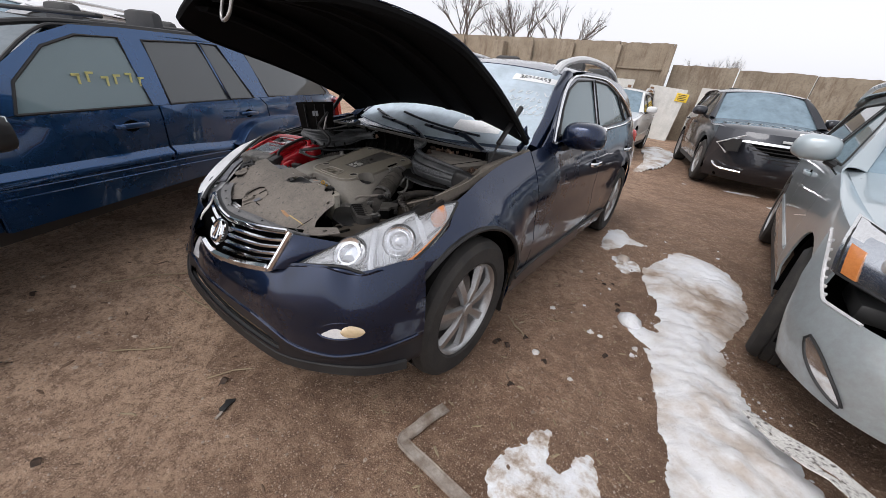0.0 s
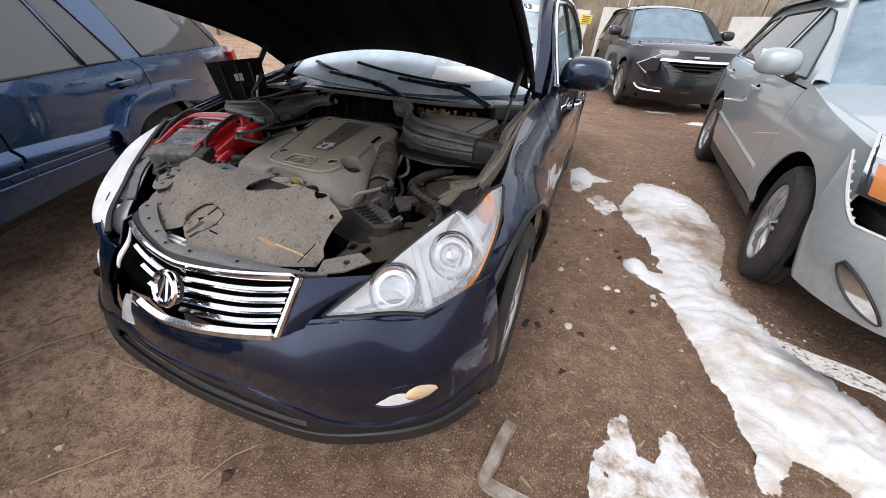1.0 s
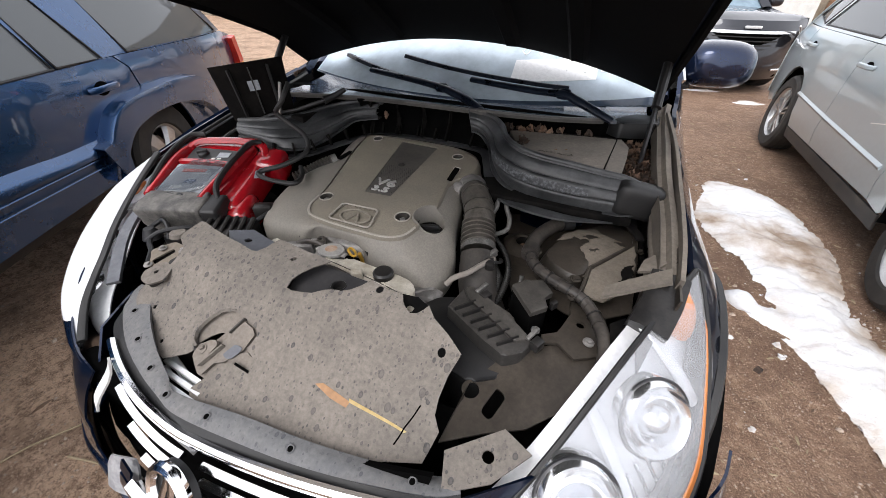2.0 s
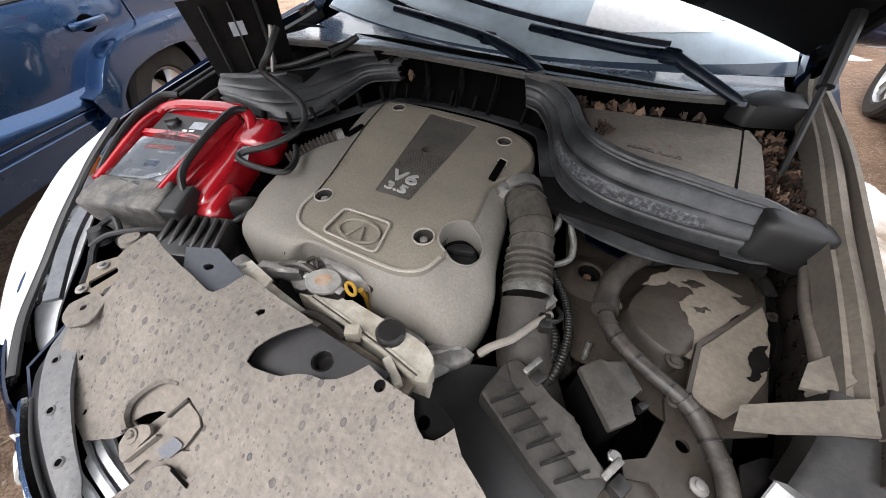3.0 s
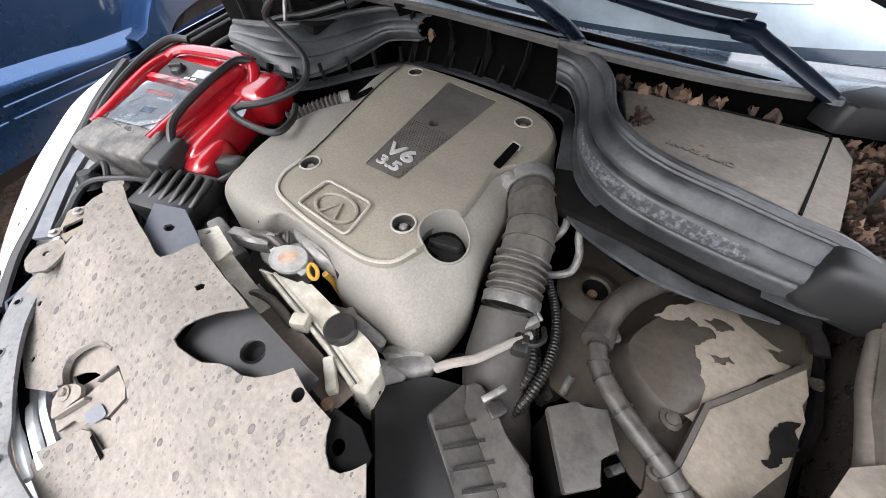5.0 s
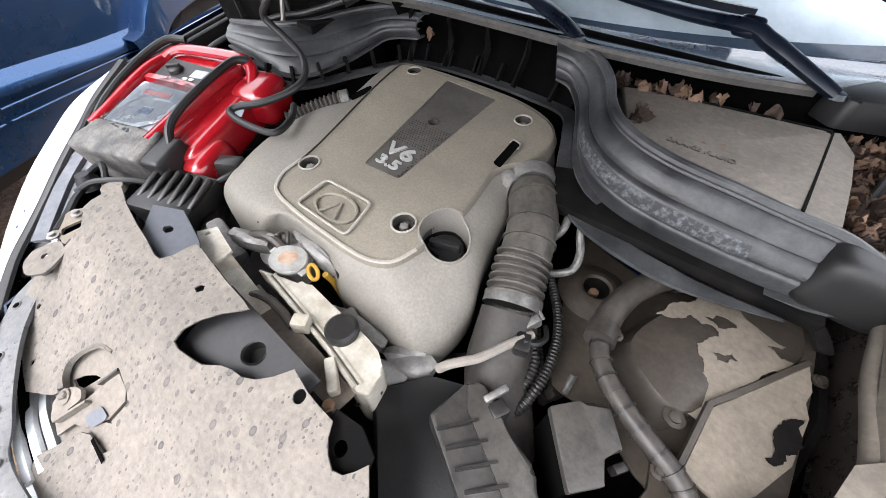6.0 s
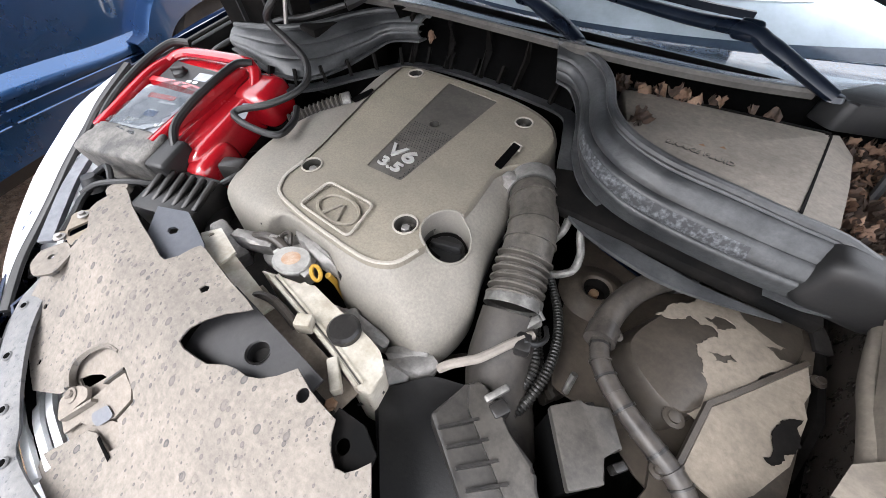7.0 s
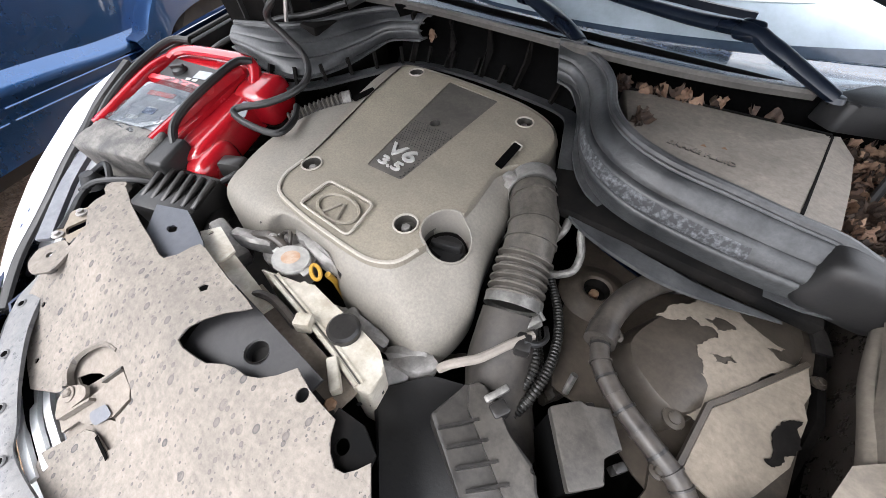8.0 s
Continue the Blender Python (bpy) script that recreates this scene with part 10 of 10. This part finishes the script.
pk("side_pod", blob((0.126, 0.040, -0.078), (0.034, 0.056, 0.050), 3.8), M["pack_red"], shell, sharp=80)
for a in ([(-0.142, 0.028, 0.002), (-0.151, 0.12, 0.006), (-0.160, 0.21, 0.007), (-0.152, 0.270, 0.002)], [(0.034, 0.016, 0.002), (0.048, 0.12, 0.006), (0.064, 0.22, 0.007), (0.070, 0.265, 0.002)]):
    pk("frame_rail", sweep(spline(a, 6), [(-0.012, -0.012), (0.012, -0.012), (0.011, 0.004), (0.006, 0.009), (-0.006, 0.009), (-0.011, 0.004)]), M["pack_red"], shell, sharp=50)
pk("frame_rail", sweep([(-0.142, 0.189, 0.0), (-0.04, 0.184, 0.002), (0.052, 0.174, 0.0)], [(-0.010, -0.010), (0.010, -0.010), (0.007, 0.006), (-0.007, 0.006)]), M["pack_red"], shell)
pk("frame_rail", sweep([(-0.138, 0.021, -0.002), (0.036, 0.010, -0.002)], [(-0.008, -0.008), (0.008, -0.008), (0.006, 0.004), (-0.006, 0.004)]), M["pack_red"], shell)
hd = pk("handle", sweep(spline([(-0.150, 0.255, 0.002), (-0.142, 0.278, 0.006), (-0.10, 0.292, 0.008), (0.05, 0.292, 0.008), (0.100, 0.280, 0.002), (0.122, 0.250, -0.010), (0.130, 0.215, -0.022)], 8), ring(0.013, 10, 1.15, 0.75)), M["pack_red"], None, "moulded red carrying handle")
bs = box(0.200, 0.080, 0.104, (-0.046, 0.002, -0.044), 0.008, None, 2)
bmesh.ops.subdivide_edges(bs, edges=[e for e in bs.edges if e.calc_length() > 0.02], cuts=5, use_grid_fill=True)
for v in bs.verts:
    v.co += Vector((noise.noise(v.co * 45), noise.noise(v.co * 45 + Vector((5, 0, 0))), noise.noise(v.co * 40 + Vector((0, 7, 0))))) * 0.0035
base = pk("base", bs, M["scuffed"], None, "scuffed black rubber base", 60)
pk("base_cheek", box(0.052, 0.076, 0.100, (0.078, 0.002, -0.048), 0.008, None, 3), M["trim"], base)
M["label_grey"] = surface("grey_label", (0.22, 0.24, 0.27), (0.38, 0.40, 0.43), rough=0.35, big=30, fine=100, bump=0)
lab = pk("label", plate(rounded([(-0.127, 0.033), (0.020, 0.022), (0.036, 0.160), (-0.136, 0.172)], 0.008, 3), (), lambda x, y: Vector((x, y, 0.0022)), 0, 0.0012), M["label_grey"], None, "grey printed label")
for k, (x, y, w, h, c) in enumerate(((-0.06, 0.140, 0.08, 0.014, "red_lens"), (-0.03, 0.125, 0.05, 0.005, "white_plastic"), (-0.045, 0.088, 0.034, 0.018, "estate_blue"), (-0.06, 0.045, 0.08, 0.005, "white_plastic"), (-0.045, 0.098, 0.026, 0.004, "white_plastic"))):
    pk("print_bar", box(w, h, 0.0008, (x, y, 0.0030)), M[c], lab, "plain bar of print")
lettering("lettering", "JUMP", 0.016, Matrix.Translation((-0.075, 0.062, 0.0032)), M["white_plastic"], lab, 0.0004)
ctl = pk("control_panel", plate(rounded([(-0.128, 0.200), (0.048, 0.186), (0.056, 0.242), (-0.130, 0.262)], 0.008, 3), (), lambda x, y: Vector((x, y, 0.0026)), 0, 0.0016), M["trim"], None, "dark control panel")
pk("knob", lathe([(0.0, 0.010), (0.011, 0.010), (0.016, 0.007), (0.018, 0.0)], 20, pose(-0.078, 0.222, 0.003)), M["trim"], ctl, "black rotary switch")
pk("knob_bar", box(0.034, 0.008, 0.010, (-0.078, 0.222, 0.014), 0.003, pose(0, 0, 0, 0, 0, 20)), M["trim"], ctl)
pk("panel_label", box(0.042, 0.026, 0.001, (-0.004, 0.220, 0.0034)), M["label_grey"], ctl)
for x in (-0.002, 0.018):
    pk("panel_bar", box(0.013, 0.007, 0.001, (x - 0.03, 0.200, 0.0034)), M["white_plastic"], ctl, "small white print")
pk("cap", lathe([(0, 0.006), (0.010, 0.005), (0.011, 0)], 14, pose(0.036, 0.205, 0.003)), M["trim"], ctl)
pk("side_decal", box(0.030, 0.05, 0.0012, (0.138, 0.165, -0.020), 0.0, pose(0, 0, 0, 0, 10, 20)), M["label_grey"], None, "torn grey sticker")
M["film"] = window_glass("clear_plastic_bag", (0.9, 0.92, 0.94), 0.72, 0.12)
pk("plastic_bag", plate(rounded([(-0.128, 0.040), (-0.02, 0.018), (0.012, 0.060), (0.020, 0.120), (0.030, 0.176), (-0.07, 0.196), (-0.120, 0.150)], 0.008, 3), (), lambda x, y: Vector((x, y, 0.008 + 0.004 * noise.noise((x * 60, y * 60, 3.0)) + 0.003 * noise.noise((x * 160, y * 160, 1.0)))), 0.008, 0.0004), M["film"], None, "crumpled clear plastic bag of papers", 20)
pk("leaflet", plate([(-0.050, 0.024), (0.012, 0.058), (0.016, 0.070), (-0.03, 0.052)], (), lambda x, y: Vector((x, y, 0.0052)), 0, 0.0006), M["paper"], None, "folded grey leaflet")
pk("cable", tube([(-0.12, 0.315, 0.016), (-0.155, 0.295, 0.024), (-0.172, 0.235, 0.022), (-0.170, 0.16, 0.018), (-0.158, 0.09, 0.012), (-0.150, 0.045, 0.002), (-0.148, 0.025, -0.012)], 0.0085), M["trim"], None, "thick black jumper cable")
pk("cable", tube([(0.10, 0.285, 0.010), (0.078, 0.262, 0.020), (0.068, 0.20, 0.022), (0.062, 0.12, 0.020), (0.064, 0.06, 0.012), (0.082, 0.022, -0.006), (0.096, 0.0, -0.040), (0.104, -0.004, -0.09)], 0.0085), M["trim"], None, "thick black jumper cable")
# the leads that run on to the battery
lead = thing("jumper_lead", None, "black jumper lead looping from the pack to the battery", "cable")
part("cable", tube([(-0.355, 0.99, 1.08), (-0.357, 0.948, 1.035), (-0.386, 0.945, 1.0), (-0.355, 0.956, 0.970), (-0.306, 0.957, 0.940), (-0.276, 0.932, 0.915), (-0.271, 0.891, 0.900), (-0.301, 0.839, 0.885), (-0.344, 0.804, 0.875), (-0.346, 0.786, 0.870), (-0.312, 0.784, 0.862), (-0.256, 0.797, 0.855), (-0.234, 0.815, 0.855), (-0.256, 0.862, 0.855), (-0.290, 0.897, 0.86)], 0.0072, 10, 8), M["trim"], lead)
part("cable", tube([(-0.615, 0.880, 0.885), (-0.602, 0.915, 0.905), (-0.590, 0.967, 0.920), (-0.535, 1.021, 0.945), (-0.500, 1.048, 0.958), (-0.440, 1.085, 0.97), (-0.35, 1.13, 1.0)], 0.0065, 10, 8), M["trim"], lead)
part("clamp", tube([(-0.35, 1.13, 1.0), (-0.33, 1.16, 1.01), (-0.30, 1.19, 1.03)], 0.014, 8, 5, scale=lambda u: 1 - 0.5 * u), M["trim"], lead, "black battery clamp")

# lifted battery cover and the clutter on the battery side
bc = part("battery_cover", moved(grid(lambda u, v: Vector(((u - 0.5) * (0.20 + 0.03 * v), 0.022 * (2 * u - 1) ** 2 - 0.01 * v, 0.17 * v)), 10, 8, 0.006), pose(-0.545, 1.045, 0.945, -8, -6, 48)), M["deep"], ex, "lifted black plastic battery cover")
for a in (-0.055, 0.0, 0.055):
    part("rib", moved(sweep([(a, -0.004, 0.01), (a * 1.1, -0.012, 0.155)], [(-0.002, -0.006), (0.002, -0.006), (0.002, 0.006), (-0.002, 0.006)]), pose(-0.545, 1.045, 0.945, -8, -6, 48)), M["trim"], bc)
part("sticker", moved(box(0.034, 0.001, 0.03, (0.0, -0.012, 0.10)), pose(-0.545, 1.045, 0.945, -8, -6, 48)), M["label_grey"], bc, "small grey sticker")
part("battery", box(0.17, 0.24, 0.16, (-0.47, 1.17, 0.88), 0.01), M["deep"], ex)
part("strut_rod", sweep([(-0.475, 1.04, 0.955), (-0.46, 1.06, 1.06)], ring(0.005, 8)), M["steel"], ex)
ad = part("air_duct", box(0.13, 0.11, 0.09, (-0.315, 0.615, 0.752), 0.01, pose(0, 0, 0, 8, 4, 22)), M["black_dust"], ex, "black slatted air duct")
for k in range(6):
    part("slat", box(0.010, 0.07, 0.012, (-0.355 + 0.020 * k, 0.596 + 0.008 * k, 0.802 - 0.0012 * k), 0.003, pose(0, 0, 0, 20, 12, 22)), M["black_dust"], ad)
part("washer_pump", box(0.05, 0.04, 0.04, (-0.43, 0.555, 0.765), 0.008, pose(0, 0, 0, 0, 0, 20)), M["black_dust"], ex)
part("sensor_cap", lathe([(0, 0.02), (0.012, 0.018), (0.020, 0.0), (0.024, -0.01)], 16, pose(-0.478, 0.525, 0.785)), M["trim"], ex)
part("sensor_cap", lathe([(0, 0.012), (0.018, 0.010), (0.022, 0.0)], 16, pose(-0.40, 0.545, 0.79)), M["cover_dust"], ex)
for p in ([(-0.50, 0.54, 0.79), (-0.47, 0.56, 0.81), (-0.44, 0.55, 0.80), (-0.42, 0.53, 0.78)], [(-0.46, 0.50, 0.785), (-0.44, 0.53, 0.80), (-0.40, 0.57, 0.80), (-0.37, 0.60, 0.79)], [(-0.36, 0.44, 0.79), (-0.39, 0.47, 0.795), (-0.43, 0.49, 0.79), (-0.46, 0.51, 0.785)], [(-0.30, 0.70, 0.77), (-0.275, 0.68, 0.79), (-0.262, 0.72, 0.80), (-0.27, 0.76, 0.79)], [(-0.25, 0.88, 0.83), (-0.24, 0.86, 0.80), (-0.26, 0.82, 0.77), (-0.29, 0.78, 0.75)]):
    part("wire", tube(p, 0.006, 8, 6), M["trim"], ex)
part("corrugated_breather", corrugated([(-0.315, 0.885, 0.82), (-0.285, 0.94, 0.835), (-0.255, 0.985, 0.848), (-0.238, 1.005, 0.852)], 0.018, 0.010, 0.12, 14), M["hose_dust"], ex, "ribbed breather hose")
part("hose_clamp", sweep([(-0.248, 0.993, 0.850), (-0.236, 1.007, 0.853)], ring(0.020, 18)), M["dull_steel"], ex)
part("coil_connector", box(0.05, 0.035, 0.035, (-0.285, 0.72, 0.80), 0.006, pose(0, 0, 0, 0, 0, 30)), M["black_dust"], ex)
part("black_pipe", tube([(-0.28, 0.66, 0.73), (-0.25, 0.63, 0.735), (-0.20, 0.60, 0.73), (-0.15, 0.585, 0.72)], 0.02, 12, 6), M["trim"], ex)

# ---- what lies on the ground ----
M["stone"] = surface("pale_stone", (0.34, 0.26, 0.20), (0.58, 0.47, 0.38), rough=0.9, big=30, fine=90)
M["dark_stone"] = surface("dark_clod", (0.13, 0.078, 0.05), (0.22, 0.145, 0.10), rough=0.95, big=30, fine=90)
M["tin"] = surface("muddy_sheet_metal", (0.19, 0.14, 0.105), (0.44, 0.39, 0.34), rough=0.6, metal=0.3, big=14, fine=60, bump=0.4)
M["straw"] = surface("dry_straw", (0.30, 0.23, 0.14), (0.42, 0.34, 0.22), rough=0.9)


def pebbles(count, size, seed, material, label, area, long=1.0):
    rng = random.Random(seed)
    verts, faces = [], []
    for _ in range(count):
        x, y = area(rng)
        s_ = size * rng.uniform(0.35, 1.0) ** 1.5 * (1 + 0.5 * rng.random())
        a0 = rng.uniform(0, 6.28)
        z0 = rise(x, y)
        cs, sn = math.cos(a0 * 3), math.sin(a0 * 3)
        b0 = len(verts)
        k = 5
        for j in range(k):
            a = a0 + 6.283 * j / k
            r_ = s_ * rng.uniform(0.65, 1.15)
            p_, q_ = r_ * long * math.cos(a), 0.8 * r_ * math.sin(a)
            verts.append((x + p_ * cs - q_ * sn, y + p_ * sn + q_ * cs, z0 - 0.15 * s_))
        for j in range(k):
            a = a0 + 6.283 * (j + 0.4) / k
            r_ = s_ * rng.uniform(0.35, 0.75)
            p_, q_ = r_ * long * math.cos(a), 0.8 * r_ * math.sin(a)
            verts.append((x + p_ * cs - q_ * sn, y + p_ * sn + q_ * cs, z0 + s_ * rng.uniform(0.25, 0.6)))
        for j in range(k):
            i = (j + 1) % k
            faces.append((b0 + j, b0 + i, b0 + k + i, b0 + k + j))
        faces.append(tuple(b0 + k + j for j in range(k)))
    me = bpy.data.meshes.new("grit")
    me.from_pydata(verts, [], faces)
    me.materials.append(material)
    ob = new("grit", me)
    return tagged(ob, label, "stones", kind="stuff")


def yard(r):
    if r.random() < 0.7:
        return r.uniform(-2.2, 3.0), r.uniform(-1.6, 4.5)
    return r.uniform(-3.0, 5.0), r.uniform(-2.0, 13.0)


pebbles(24000, 0.0054, 1, M["stone"], "fine pale grit trodden into the mud", yard)
pebbles(7000, 0.005, 2, M["dark_stone"], "dark crumbs of earth", yard)
pebbles(900, 0.007, 8, M["straw"], "pale chips of wood and straw on the mud", lambda r: (r.uniform(0.7, 2.4), r.uniform(0.2, 6.5)), 3.2)
pebbles(420, 0.010, 9, M["dark_stone"], "dark slivers of bark and wood on the mud", lambda r: (r.uniform(-1.6, 2.6), r.uniform(-0.9, 5.0)), 3.0)
pebbles(420, 0.015, 3, M["stone"], "scattered small pale stones", yard)
pebbles(110, 0.014, 4, M["dark_stone"], "scattered clods of mud", yard)
pebbles(600, 0.009, 6, M["snow"], "fine icy crumbs round the snow", lambda r: (lambda a: (1.62 + 0.55 * a + r.gauss(0, 0.14), 3.3 - 2.2 * a + r.gauss(0, 0.18)))(r.random()))
pebbles(40, 0.022, 5, M["snow"], "scattered crumbs of snow and ice", lambda r: (r.uniform(0.95, 2.0), r.uniform(0.8, 4.2)))
for x, y, s_ in ((1.137, 1.226, 0.022), (1.49, 1.95, 0.075), (1.23, 3.0, 0.06), (1.02, 3.3, 0.05), (1.38, 1.65, 0.016)):
    lump = lathe([(0, s_ * 0.8), (s_ * 0.55, s_ * 0.65), (s_, s_ * 0.2), (s_ * 0.9, -0.01)], 10, pose(x, y, rise(x, y)))
    for v in lump.verts:
        v.co += Vector((noise.noise(v.co * 40), noise.noise(v.co * 37 + Vector((3, 0, 0))), 0.5 * noise.noise(v.co * 45))) * s_ * 0.35
    tagged(part("snow_lump", lump, M["snow"], None, sharp=80), "small lump of frozen snow", "snow", "lumps of snow")


def strap(name, pts, w, material, label, category):
    path = spline([(x, y, rise(x, y) + z) for x, y, z in pts], 5)
    return tagged(part(name, sweep(path, [(-w / 2, -0.002), (w / 2, -0.002), (w / 2, 0.003), (w * 0.42, 0.010), (w * 0.36, 0.004), (-w * 0.36, 0.004), (-w * 0.42, 0.010), (-w / 2, 0.003)]), material, None), label, category)


strap("bent_bracket", [(0.985, 0.585, 0.012), (0.965, 0.50, 0.014), (0.955, 0.42, 0.012), (0.945, 0.352, 0.010), (1.0, 0.335, 0.010), (1.09, 0.328, 0.014), (1.18, 0.322, 0.012), (1.28, 0.318, 0.008)], 0.052, M["tin"], "bent muddy sheet-metal bracket lying on the ground", "scrap")
wp = plate([(2.055, 1.44), (2.085, 1.475), (2.16, 1.43), (2.25, 1.39), (2.36, 1.33), (2.5, 1.245), (2.64, 1.145), (2.60, 1.07), (2.44, 1.15), (2.37, 1.175), (2.31, 1.235), (2.25, 1.25), (2.17, 1.31), (2.13, 1.36), (2.10, 1.37)], (rounded([(2.10, 1.41), (2.15, 1.385), (2.17, 1.365), (2.11, 1.39)], 0.01, 2), rounded([(2.27, 1.30), (2.33, 1.285), (2.38, 1.25), (2.30, 1.27)], 0.008, 2)), lambda x, y: Vector((x, y, 0.102 + 0.015 * math.sin(14 * x) + 0.012 * noise.noise((x * 9, y * 9, 0)))), 0.05, 0.006)
tagged(part("torn_panel", wp, surface("mud_splashed_white_plastic", (0.07, 0.055, 0.045), (0.74, 0.72, 0.68), rough=0.6, big=55, fine=140, lo=0.33, hi=0.50), None), "torn white plastic panel lying on the snow", "scrap")
tool = thing("broken_scraper", pose(0.30, -0.05, 0.006, 0, 0, 28) @ Matrix.Scale(0.55, 4), "broken black plastic piece with a pale tip", "scrap")
part("body", box(0.05, 0.10, 0.02, (0, 0.03, 0.008), 0.008), M["trim"], tool)
part("jag", box(0.07, 0.03, 0.012, (0.0, 0.075, 0.008), 0.005, pose(0, 0, 0, 0, 0, 24)), M["trim"], tool)
part("tip", box(0.022, 0.075, 0.006, (0.006, -0.05, 0.004), 0.002), M["tin"], tool)
rng = random.Random(31)
for x, y, a, L_ in ((-0.55, 0.18, 8, 0.6), (0.12, 0.06, 62, 0.17), (-0.32, -0.15, 55, 0.22), (-0.25, 0.42, 20, 0.1), (-1.0, 0.1, 62, 0.5), (0.05, -0.30, 40, 0.08), (0.95, 1.35, -30, 0.16), (1.12, 1.6, 30, 0.12)):
    d = Vector((math.cos(radians(a)), math.sin(radians(a)), 0))
    pts = [Vector((x, y, 0)) + d * (L_ * (k / 4 - 0.5)) + Vector((rng.uniform(-0.01, 0.01), rng.uniform(-0.01, 0.01), 0)) for k in range(5)]
    tagged(part("twig", sweep(spline([(p.x, p.y, rise(p.x, p.y) + 0.006) for p in pts], 3), ring(0.0035, 5)), M["straw"], None), "dry straw-coloured twig on the mud", "twig", "twigs on the ground")
for k in range(22):
    x, y = rng.uniform(0.9, 1.6), rng.uniform(0.9, 3.0)
    if k > 12:
        x, y = rng.uniform(-1.2, 1.0), rng.uniform(-0.7, 0.1)
    leafm = grid(lambda u, v: Vector(((u - 0.5) * 0.05, (v - 0.5) * 0.03 * (1 - abs(2 * u - 1) * 0.6), 0.012 * math.sin(5 * u))), 5, 3, 0.001)
    tagged(part("fallen_leaf", moved(leafm, pose(x, y, rise(x, y) + 0.006, rng.uniform(-20, 20), rng.uniform(-20, 20), rng.uniform(0, 360))), M["leaf"], None), "dark wet leaf flattened on the mud", "leaf", "leaves on the ground")
